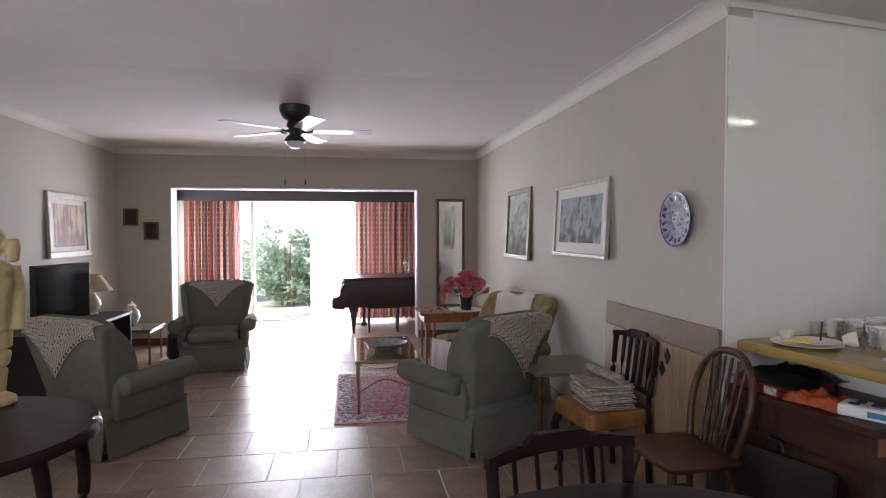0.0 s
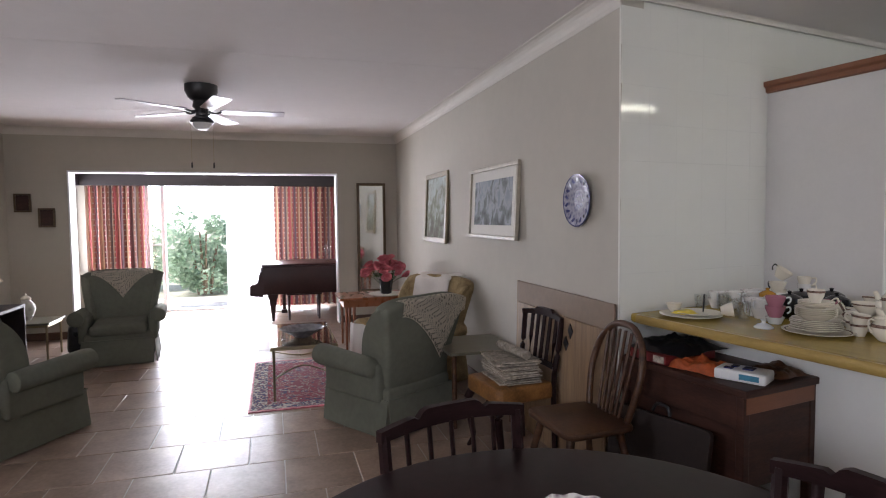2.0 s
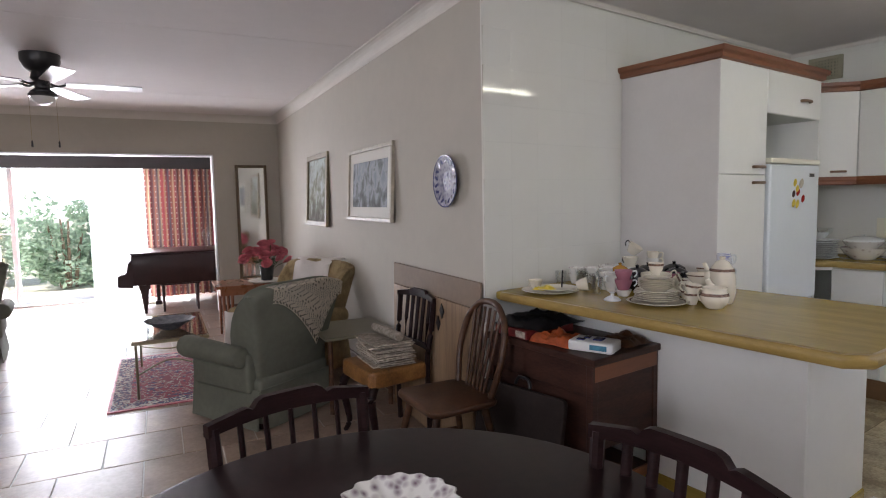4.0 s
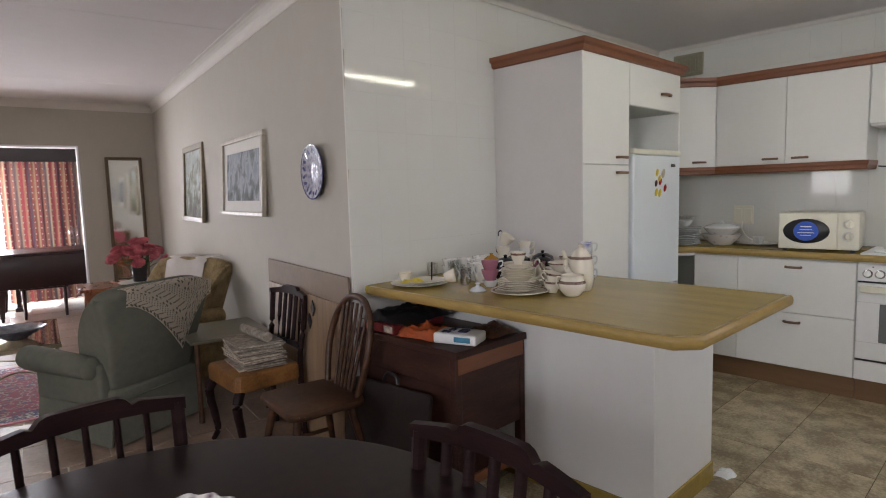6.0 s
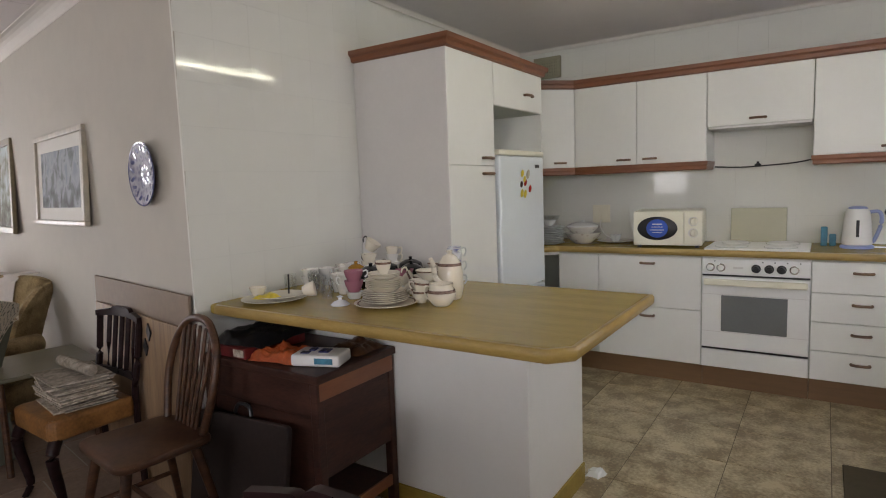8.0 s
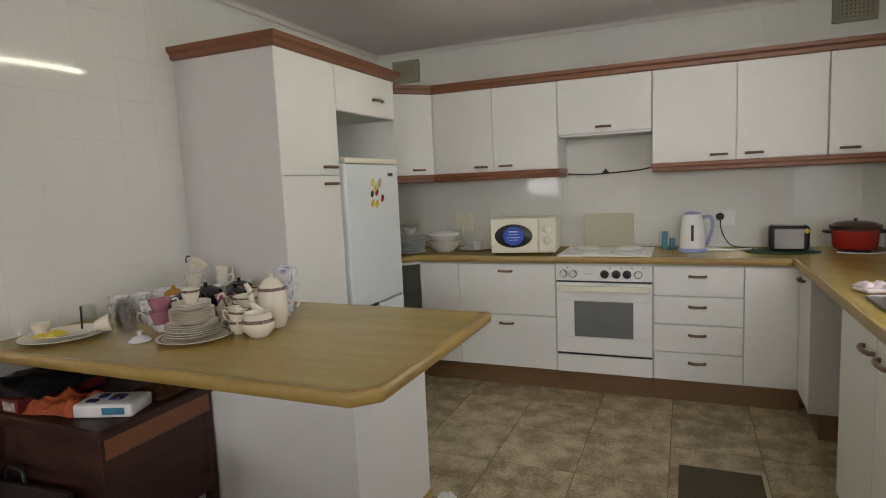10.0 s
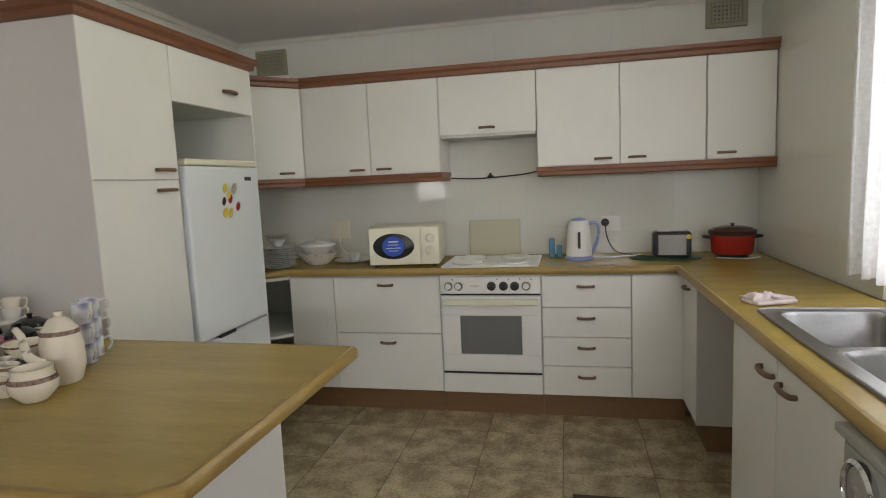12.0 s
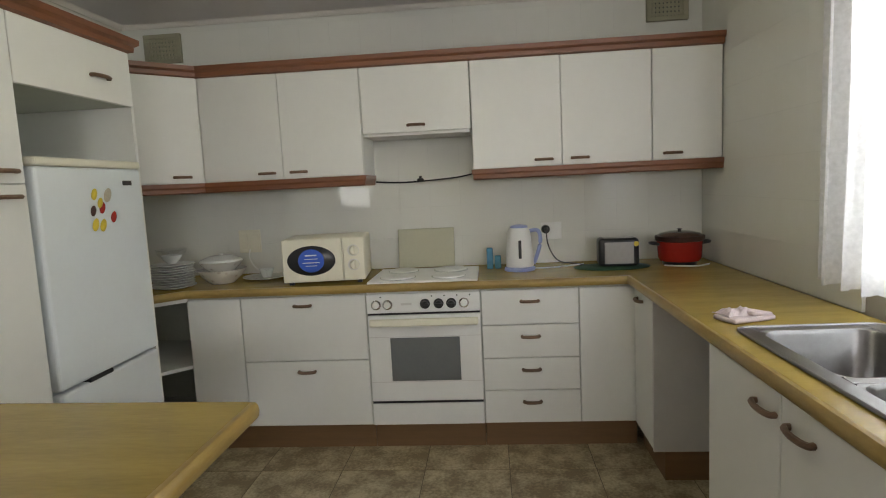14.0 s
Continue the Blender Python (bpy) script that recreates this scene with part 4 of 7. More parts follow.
for x, y, r in ((2.66, -1.68, 0.09), (2.66, -1.95, 0.085), (2.88, -1.68, 0.08), (2.88, -1.95, 0.09)):
    p_ = part("hotplate", moved(lathe([(r, 0), (r, 0.008), (r - 0.008, 0.012), (0.03, 0.012), (0.025, 0.010), (0, 0.010)], 32), pose(x, y, 0.912)), "white", hb, "white hotplate cover", True)
    part("ring", moved(lathe([(r + 0.006, 0), (r + 0.006, 0.004), (r + 0.001, 0.004), (r + 0.001, 0.0)], 32, ring=True), pose(x, y, 0.912)), "chrome", p_)


# ---- living room ----
def wing_chair(name, body, label, m=ID):
    """an upholstered wing chair that faces +y, its base at the origin"""
    ch = thing(name, (0, 0, 0), ID, label, "armchair", "green armchairs" if body == "green" else "")
    part("base", box(-0.292, 0.292, -0.30, 0.305, 0.03, 0.31, 0.025, 3), body, ch, smooth=True)
    # flared valance, open at the corners
    def valance(ax, ay, bx, by, nx, ny):
        def fn(u, v):
            k = 0.010 + 0.030 * (1 - v) + 0.003 * math.sin(9 * u + 2) * (1 - v)
            return Vector((ax + (bx - ax) * u + nx * k, ay + (by - ay) * u + ny * k, 0.012 + 0.235 * v))
        part("valance", sheet(fn, 14, 4, 0.010), body, ch, smooth=True)
    valance(-0.30, 0.31, 0.30, 0.31, 0, 1)
    valance(0.30, -0.305, -0.30, -0.305, 0, -1)
    valance(0.295, 0.312, 0.295, -0.31, 1, 0)
    valance(-0.295, -0.31, -0.295, 0.312, -1, 0)
    for y in (0.322, -0.318):
        part("piping", tube([(-0.303, y, 0.25), (0.303, y, 0.25)], 0.006), body, ch, smooth=True)
    part("seat_cushion", box(-0.245, 0.245, -0.2, 0.335, 0.285, 0.395, 0.045, 4), body, ch, smooth=True)
    # reclined back, wider towards its rounded top
    def half(v):
        return 0.27 + 0.105 * v ** 1.3
    def back(u, v):
        k = 2 * u - 1
        return Vector((k * half(v), -0.275 - 0.13 * v + 0.02 * k * k, 0.24 + v * (0.62 - 0.05 * abs(k) ** 5)))
    bk = sheet(back, 14, 10, 0.12)
    bmesh.ops.recalc_face_normals(bk, faces=bk.faces)
    bmesh.ops.bevel(bk, geom=[e for e in bk.edges if e.calc_face_angle(0) > 0.9], offset=0.03, segments=3, profile=0.5, affect="EDGES")
    part("backrest", bk, body, ch, smooth=True)
    for s in (-1, 1):
        w = bmesh.new()
        rings = []
        for k in range(13):
            v = k / 12
            z = 0.40 + 0.43 * v
            vb = (z - 0.24) / 0.62
            x, yb = half(vb) + 0.004, -0.275 - 0.13 * vb
            yf = yb + 0.135 + 0.125 * math.sin(math.pi * (0.30 + 0.62 * v)) - 0.06 * v ** 6
            rings.append([w.verts.new((s * a, b, z)) for a, b in ((x - 0.012, yb + 0.03), (x, yb + 0.07), (x + 0.012, yf - 0.04), (x + 0.006, yf - 0.012), (x - 0.015, yf), (x - 0.04, yf - 0.008), (x - 0.055, yf - 0.035), (x - 0.06, yb + 0.05))])
        for a, b in zip(rings, rings[1:]):
            for k in range(8):
                w.faces.new((a[k], a[(k + 1) % 8], b[(k + 1) % 8], b[k]))
        w.faces.new(rings[0]), w.faces.new(list(reversed(rings[-1])))
        bmesh.ops.recalc_face_normals(w, faces=w.faces)
        bmesh.ops.bevel(w, geom=[e for e in w.edges if e.verts[0] in rings[-1] and e.verts[1] in rings[-1]], offset=0.015, segments=3, profile=0.5, affect="EDGES")
        part("wing", w, body, ch, smooth=True)
        part("arm_panel", box(s * 0.255, s * 0.335, -0.25, 0.285, 0.22, 0.47, 0.025, 3), body, ch, smooth=True)
        roll = lathe([(0.0, 0), (0.045, 0.004), (0.062, 0.02), (0.066, 0.10), (0.072, 0.52), (0.066, 0.555), (0.05, 0.568), (0.0, 0.572)], 20)
        part("arm", moved(roll, pose(s * 0.345, -0.235, 0.445, -88, 0, 0)), body, ch, smooth=True)
        for y in (-0.27, 0.28):
            part("foot", moved(lathe([(0.02, 0), (0.025, 0.035)], 10), pose(s * 0.26, y, 0)), "darkwood", ch)
    ch.matrix_world = m
    return ch


def doily(name, m, w, drop, front, label, peak=0.5, shift=0.0, low=0.2):
    """a pointed crochet cover over the top of a wing chair's back, with open-work holes"""
    bm = bmesh.new()
    nu, nv = 96, 76
    grid = {}
    for i in range(nu + 1):
        for j in range(nv + 1):
            u, v = i / nu, j / nv
            x = shift - w / 2 + w * u
            k = min(1.0, abs(x) / 0.375)
            top = 0.868 - 0.05 * k ** 5
            tip = u / peak if u < peak else (1 - u) / (1 - peak)
            fall = low + (1 - low) * tip ** 1.6
            ahead = front * (fall if front > 0.1 else 1)
            s_ = v * (ahead + 0.13 + drop * fall)
            if s_ < ahead:
                d = ahead - s_
                q = (x, -0.272 + 0.21 * d + 0.02 * k * k, top - 0.012 - d)
            elif s_ < ahead + 0.13:
                q = (x, -0.285 - (s_ - ahead) + 0.02 * k * k, top + 0.004 * math.sin(math.pi * (s_ - ahead) / 0.13))
            else:
                d = s_ - ahead - 0.13
                q = (x, -0.421 + 0.205 * d + 0.02 * k * k, top - 0.006 - d)
            grid[i, j] = bm.verts.new(q)
    for i in range(nu):
        for j in range(nv):
            k = (j // 8) % 3
            hole = (k == 0 and i % 4 in (1, 2) and j % 4 in (1, 2) and (i // 4 + j // 4) % 3 > 0) or (k == 1 and i % 3 == 1 and j % 2 == 0) or (k == 2 and (i + j) % 6 == 0) or (j > nv - 6 and (i % 4) < 2 and j < nv - 2)
            if not hole:
                bm.faces.new((grid[i, j], grid[i + 1, j], grid[i + 1, j + 1], grid[i, j + 1]))
    bmesh.ops.solidify(bm, geom=bm.faces[:], thickness=0.003)
    return solo(name, bm, "lace", frame_m=m, label=label, category="chair cover")


CH_A = pose(1.10, 3.85, 0, 0, 0, 32)
CH_B = pose(-1.30, 4.20, 0, 0, 0, -31)
CH_C = pose(-1.12, 6.36, 0, 0, 0, 187)
TC = pose(1.47, 4.66, 0, 0, 0, 121)
wing_chair("wing_armchair", "green", "sage green wing armchair seen beside the rug", m=CH_A)
wing_chair("wing_armchair", "green", "sage green wing armchair beside the dark table", m=CH_B)
wing_chair("wing_armchair", "green", "sage green wing armchair by the sunroom opening", m=CH_C)
wing_chair("tapestry_armchair", "gold", "gold-brown floral wing armchair under a white throw", m=TC)
doily("crochet_cover", CH_A, 0.60, 0.43, 0.05, "pointed cream crochet cover over a chair back", 0.68, 0.05)
doily("crochet_cover", CH_B, 0.66, 0.38, 0.05, "pointed cream crochet cover over a chair back", 0.36)
doily("crochet_cover", CH_C, 0.56, 0.06, 0.27, "pointed cream crochet cover over a chair back", low=0.08)

# rug and coffee table
rg = thing("persian_rug", (0.7, 5.0, 0), ID, "red patterned oriental rug on the tiles", "rug")
part("field", box(0.28, 1.17, 4.36, 5.58, 0.001, 0.009), "rug", rg)
part("border", join(box(0.17, 0.28, 4.25, 5.69, 0.001, 0.0092), box(1.17, 1.28, 4.25, 5.69, 0.001, 0.0092), box(0.28, 1.17, 4.25, 4.36, 0.001, 0.0092), box(0.28, 1.17, 5.58, 5.69, 0.001, 0.0092)), "rugborder", rg)
part("edging", join(box(0.15, 0.17, 4.22, 5.72, 0.001, 0.0085), box(1.28, 1.30, 4.22, 5.72, 0.001, 0.0085), box(0.17, 1.28, 4.22, 4.25, 0.001, 0.0085), box(0.17, 1.28, 5.69, 5.72, 0.001, 0.0085)), "petal", rg, "dark red woven edge")
ct = thing("coffee_table", (0.56, 4.88, 0), ID, "brass coffee table with a glass top on the rug", "table")
X0, X1, Y0, Y1 = 0.31, 0.81, 4.40, 5.37
part("frame", join(box(X0, X1, Y0, Y0 + 0.018, 0.395, 0.418), box(X0, X1, Y1 - 0.018, Y1, 0.395, 0.418), box(X0, X0 + 0.018, Y0 + 0.018, Y1 - 0.018, 0.395, 0.418), box(X1 - 0.018, X1, Y0 + 0.018, Y1 - 0.018, 0.395, 0.418)), "brass", ct)
part("glass_top", box(X0 + 0.004, X1 - 0.004, Y0 + 0.004, Y1 - 0.004, 0.418, 0.426, 0.001, 1), "tableglass", ct)
for x in (X0 + 0.025, X1 - 0.025):
    for y in (Y0 + 0.025, Y1 - 0.025):
        part("leg", tube([(x, y, 0.009), (x, y, 0.40)], 0.009, 10), "brass", ct, smooth=True)
part("stretcher", tube(curve_pts([(X0 + 0.025, Y0 + 0.025, 0.18), (0.56, Y0 + 0.3, 0.2), (X1 - 0.025, Y0 + 0.025, 0.18)], 6), 0.006, 8), "brass", ct, smooth=True)
part("stretcher", tube(curve_pts([(X0 + 0.025, Y1 - 0.025, 0.18), (0.56, Y1 - 0.3, 0.2), (X1 - 0.025, Y1 - 0.025, 0.18)], 6), 0.006, 8), "brass", ct, smooth=True)

# dining table
dt = thing("dining_table", (0.85, 0.80, 0), ID, "round dark-stained wooden dining table", "table")
part("tabletop", moved(lathe([(0.0, 0.715), (0.57, 0.715), (0.598, 0.722), (0.605, 0.735), (0.598, 0.748), (0.585, 0.75), (0.0, 0.75)], 72), pose(0.85, 0.80, 0)), "darkwood", dt, smooth=True)
part("apron", moved(lathe([(0.46, 0.63), (0.48, 0.63), (0.48, 0.715), (0.46, 0.715)], 48, ring=True), pose(0.85, 0.80, 0)), "darkwood", dt, smooth=True)
for a in (45, 135, 225, 315):
    part("leg", moved(lathe([(0.018, 0), (0.022, 0.05), (0.032, 0.45), (0.024, 0.52), (0.036, 0.56), (0.036, 0.715)], 16), pose(0.85 + 0.43 * math.cos(radians(a)), 0.80 + 0.43 * math.sin(radians(a)), 0)), "darkwood", dt, smooth=True)


def slat_chair(m, label, material="darkwood", seat="darkwood", padded=False):
    """a dining chair with upright slats that faces +y; its back stands at y -0.2"""
    ch = thing("dining_chair", (0, 0, 0), ID, label, "chair", "dark dining chairs")
    part("seat", prism(round_pts([(-0.19, -0.19), (0.19, -0.19), (0.215, 0.2), (-0.215, 0.2)], [0.02, 0.02, 0.05, 0.05]), 0.36 if padded else 0.43, 0.46, 0.02 if padded else 0.008, 3), seat, ch, smooth=True)
    for s in (-1, 1):
        part("back_post", tube(curve_pts([(s * 0.185, -0.20, 0.0), (s * 0.188, -0.19, 0.45), (s * 0.198, -0.215, 0.65), (s * 0.203, -0.235, 0.83)], 5), 0.017, 8), material, ch, smooth=True)
        if padded:
            part("leg", tube(curve_pts([(s * 0.18, 0.165, 0.37), (s * 0.20, 0.195, 0.29), (s * 0.19, 0.175, 0.15), (s * 0.185, 0.165, 0.06), (s * 0.20, 0.19, 0.0)], 5), 0.03, 10, 0.014), material, ch, smooth=True)
        else:
            part("leg", tube([(s * 0.19, 0.17, 0.43), (s * 0.195, 0.185, 0.0)], 0.019, 10, 0.013), material, ch, smooth=True)
    def rail(u, v):
        x = -0.222 + 0.444 * u
        k = abs(2 * u - 1)
        top = 0.862 + (0.013 if k < 0.42 else 0.0) - 0.03 * max(0, k - 0.42) ** 1.0 - 0.012 * math.exp(-((k - 0.44) / 0.05) ** 2)
        bot = 0.815 + 0.012 * (1 - k * k)
        return Vector((x, -0.238 - 0.03 * (1 - k * k), bot + (top - bot) * v))
    part("top_rail", sheet(rail, 30, 3, 0.022), material, ch, smooth=True)
    part("lower_rail", sheet(lambda u, v: Vector((-0.185 + 0.37 * u, -0.205 - 0.02 * (1 - (2 * u - 1) ** 2), 0.53 + 0.03 * v)), 12, 1, 0.018), material, ch, smooth=True)
    for i in range(5):
        x = -0.13 + 0.065 * i
        part("slat", tube([(x * 0.95, -0.213, 0.54), (x, -0.232, 0.68), (x * 1.02, -0.252, 0.828)], 0.012, 8, flat=0.5), material, ch, smooth=True)
    if not padded:
        part("stretcher", join(tube([(-0.19, 0.175, 0.2), (0.19, 0.175, 0.2)], 0.009), tube([(-0.188, -0.19, 0.17), (-0.193, 0.18, 0.17)], 0.009), tube([(0.188, -0.19, 0.17), (0.193, 0.18, 0.17)], 0.009)), material, ch, smooth=True)
    ch.matrix_world = m
    return ch


slat_chair(pose(0.855, 1.19, 0, 0, 0, 192), "dark slat-back dining chair pushed under the round table")
slat_chair(pose(1.19, 0.70, 0, 0, 0, 98), "dark slat-back dining chair beside the round table")
slat_chair(pose(1.66, 3.05, 0, 0, 0, 97) @ Matrix.Scale(0.95, 4), "dark slat-back chair with tan seat holding newspapers", seat="seatwood", padded=True)


def windsor(m):
    ch = thing("windsor_chair", (0, 0, 0), ID, "brown wooden hoop-back Windsor chair with worn seat", "chair")
    part("seat", prism(round_pts([(-0.19, -0.17), (0.19, -0.17), (0.205, 0.19), (-0.205, 0.19)], [0.06, 0.06, 0.07, 0.07]), 0.42, 0.452, 0.012, 3), "medwood", ch, smooth=True)
    part("hoop", tube(curve_pts([(-0.15, -0.14, 0.45), (-0.185, -0.175, 0.62), (-0.165, -0.21, 0.76), (-0.09, -0.232, 0.845), (0, -0.238, 0.865), (0.09, -0.232, 0.845), (0.165, -0.21, 0.76), (0.185, -0.175, 0.62), (0.15, -0.14, 0.45)], 6), 0.016, 10), "medwood", ch, smooth=True)
    for i in range(6):
        x = -0.1 + 0.04 * i
        z = 0.85 - 0.9 * x * x * 2
        part("spindle", tube([(x * 0.8, -0.145, 0.45), (x, -0.19, 0.65), (x * 1.12, -0.226, z - 0.01)], 0.0075, 8), "medwood", ch, smooth=True)
    for sx, sy in ((-1, -1), (1, -1), (-1, 1), (1, 1)):
        part("leg", tube([(sx * 0.13, sy * 0.12 + 0.01, 0.425), (sx * 0.165, sy * 0.16 + 0.01, 0.22), (sx * 0.2, sy * 0.2 + 0.01, 0.0)], 0.02, 10, 0.013), "medwood", ch, smooth=True)
    part("stretcher", join(tube([(-0.17, -0.155, 0.2), (-0.17, 0.175, 0.2)], 0.01), tube([(0.17, -0.155, 0.2), (0.17, 0.175, 0.2)], 0.01), tube([(-0.17, 0.01, 0.2), (0.17, 0.01, 0.2)], 0.01)), "medwood", ch, smooth=True)
    ch.matrix_world = m
    return ch


windsor(pose(1.70, 2.31, 0, 0, 0, 92))

# ---- sunroom and garden ----
wd = thing("window_sliding_door", (-0.1, 9.45, 0), ID, "white sliding glass door to the garden", "glass door", kind="structure")
part("frame", join(box(-1.45, -1.40, 9.42, 9.52, 0, 2.02), box(1.20, 1.25, 9.42, 9.52, 0, 2.02), box(-1.40, 1.20, 9.42, 9.52, 1.97, 2.02), box(-1.40, 1.20, 9.42, 9.52, 0, 0.03)), "alu", wd)
for x in (-1.22, -0.30):
    part("stile", box(x - 0.03, x + 0.03, 9.44, 9.49, 0.03, 1.97, 0.003), "alu", wd)
for x0, x1 in ((-1.40, -1.25), (-0.27, 0.45), (0.45, 1.20)):
    p_ = part("pane", box(x0, x1, 9.462, 9.468, 0.03, 1.97), "glass", wd)
    p_.visible_shadow = False
for z in (0.5, 1.0, 1.45):
    part("glazing_bar", box(-1.40, -1.25, 9.455, 9.475, z, z + 0.02), "alu", wd)
ws = thing("window_side", (-2.42, 8.7, 1.2), ID, "white framed sunroom side window", "window", kind="structure")
part("window_frame", join(box(-2.46, -2.40, 8.08, 8.12, 0.5, 2.0), box(-2.46, -2.40, 9.24, 9.28, 0.5, 2.0), box(-2.46, -2.40, 8.12, 9.24, 0.5, 0.54), box(-2.46, -2.40, 8.12, 9.24, 1.96, 2.0), box(-2.46, -2.40, 8.66, 8.70, 0.54, 1.96)), "alu", ws)
for y0, y1 in ((8.12, 8.66), (8.70, 9.24)):
    p_ = part("pane", box(-2.435, -2.43, y0, y1, 0.54, 1.96), "glass", ws)
    p_.visible_shadow = False
solo("curtain_pelmet", join(box(-2.34, 2.29, 9.06, 9.08, 1.87, 2.08, 0.003), box(-2.34, 2.29, 9.08, 9.30, 2.06, 2.08), box(-2.34, -2.2, 7.9, 9.06, 1.87, 2.08, 0.003)), "pelmet", org=(0, 9.1, 2.0), label="dark boxed curtain pelmet across the sunroom", category="pelmet")


def curtain(name, x0, x1, y, z0, z1, folds, amp, material, label, frame_m=ID, cat="curtain", seed=0):
    rr = random.Random(seed)
    ph = [rr.uniform(-0.6, 0.6) for _ in range(folds + 2)]
    n = folds * 8
    def fn(u, v):
        k = u * folds
        i = int(min(k, folds - 1))
        w = ph[i] * (1 - (k - i)) + ph[i + 1] * (k - i)
        a = amp * (0.55 + 0.45 * (1 - v)) * math.sin(2 * math.pi * k + w) + 0.4 * amp * math.sin(4.3 * math.pi * k + 2 * w)
        sq = 1 - 0.035 * math.sin(math.pi * v) * (1 - 2 * abs(u - 0.5))
        return Vector((x0 + (x1 - x0) * u * sq, y + a, z0 + (z1 - z0) * v + 0.008 * math.sin(7 * k) * (v < 0.01)))
    bm = sheet(fn, n, 14)
    return solo(name, bm, material, org=((x0 + x1) / 2, y, z0), frame_m=frame_m, label=label, category=cat, smooth=True)


curtain("striped_curtain", -2.15, -1.39, 9.14, 0.05, 1.885, 8, 0.046, "stripes", "red striped and dotted full-length curtain", seed=1)
curtain("striped_curtain", 0.37, 1.50, 9.14, 0.05, 1.88, 11, 0.046, "stripes", "red striped and dotted full-length curtain", seed=2)
curtain("net_curtain", -0.32, 0.42, 9.24, 0.03, 1.93, 9, 0.02, "sheer", "sheer white net curtain over the sliding door", seed=3)
solo("curtain_rail", tube([(-1.4, 9.22, 1.915), (0.4, 9.22, 1.915)], 0.006, 8), "black", org=(-0.5, 9.22, 1.915), label="thin dark curtain rail", category="curtain rail")

solo("ground", join(box(-60, 60, 9.75, 120, -0.3, -0.06), box(-60, -2.85, -60, 9.75, -0.3, -0.06), box(6.3, 60, -60, 9.75, -0.3, -0.06), box(-2.85, 6.3, -60, -2.9, -0.3, -0.06)), "grass", label="lawn round the house, its colour paled for glare", category="ground", kind="structure")
solo("pavement_terrace", box(-6, 6, 9.56, 11.2, -0.06, -0.015), "paving", label="pale paved terrace outside the sunroom", category="pavement", kind="structure")


sk = solo("backdrop_sky", box(-90, 70, 110, 110.5, -0.3, 45), "haze", label="pale hazy sky beyond the garden", category="sky", kind="structure")


def bush(m, w, h, seed, label):
    rr = random.Random(seed)
    b = thing("garden_bush", (0, 0, 0), ID, label, "bush", "garden shrubs")
    for k in range(4):
        a = rr.uniform(0, 6.28)
        part("trunk", tube(curve_pts([(0.1 * math.cos(a), 0.1 * math.sin(a), -0.1), (0.25 * w * math.cos(a), 0.25 * w * math.sin(a), h * 0.4), (0.4 * w * math.cos(a), 0.4 * w * math.sin(a), h * 0.75)], 4), 0.04, 6, 0.012), "card", b)
    verts, faces = [], []
    blobs = [(rr.uniform(-w, w) * 0.7, rr.uniform(-w, w) * 0.5, rr.uniform(0.15, 0.85) * h, rr.uniform(0.22, 0.42) * w) for _ in range(26)]
    for _ in range(5200):
        bx, by, bz, br = rr.choice(blobs)
        d = Vector((rr.gauss(0, 1), rr.gauss(0, 1), rr.gauss(0, 1))).normalized() * br * rr.uniform(0.6, 1.05)
        c_ = Vector((bx, by, bz)) + d
        if c_.z < 0.02:
            continue
        l = rr.uniform(0.04, 0.075)
        e1 = Vector((rr.gauss(0, 1), rr.gauss(0, 1), rr.gauss(0, 0.6))).normalized()
        e2 = e1.cross(Vector((rr.gauss(0, 1), rr.gauss(0, 1), 1))).normalized()
        i = len(verts)
        verts += [c_ - e1 * l, c_ + e2 * l * 0.42, c_ + e1 * l, c_ - e2 * l * 0.42]
        faces.append((i, i + 1, i + 2, i + 3))
    me = bpy.data.meshes.new("foliage")
    me.from_pydata(verts, [], faces)
    me.materials.append(M["leaf_glare"])
    f = new("foliage", me)
    f.parent = b
    tagged(f, kind="stuff")
    b.matrix_world = m
    return b


bush(pose(-0.95, 12.0, -0.06), 0.85, 1.62, 5, "tall leafy green garden bush beyond the terrace")
bush(pose(-2.6, 13.0, -0.06), 0.9, 1.25, 6, "leafy garden shrub with its colour paled for glare")
bush(pose(0.5, 13.4, -0.06), 0.9, 1.45, 7, "leafy garden shrub beyond the terrace")

# grand piano in the sunroom: keyboard towards -x
pi = thing("grand_piano", (0.9, 8.35, 0), ID, "dark mahogany baby grand piano with closed lid", "piano")
CASE = round_pts([(0.20, 7.95), (1.25, 7.95), (1.85, 8.15), (1.90, 8.5), (1.5, 8.75), (0.9, 8.88), (0.20, 8.88)], [0.01, 0.1, 0.2, 0.2, 0.2, 0.1, 0.01], 6)
part("case", prism(CASE, 0.37, 0.745, 0.006), "piano", pi, smooth=True)
part("lid", prism([(x + (0.012 if x > 0.5 else -0.012), y + (0.012 if y > 8.4 else -0.012)) for x, y in CASE], 0.75, 0.772, 0.004), "piano", pi, smooth=True)
for yy in (7.985, 8.845):
    part("key_cheek", moved(prism(round_pts([(0.04, 0.36), (0.21, 0.34), (0.21, 0.70), (0.16, 0.66), (0.14, 0.53), (0.04, 0.50)], [0.02, 0, 0.01, 0.03, 0.03, 0.02]), -0.035, 0.035, 0.004), Matrix(((1, 0, 0, 0), (0, 0, 1, yy), (0, 1, 0, 0), (0, 0, 0, 1)))), "piano", pi)
part("key_bed", box(0.06, 0.22, 8.02, 8.81, 0.40, 0.49), "piano", pi)
part("fallboard", box(0.07, 0.20, 8.03, 8.80, 0.492, 0.525, 0.008), "piano", pi)
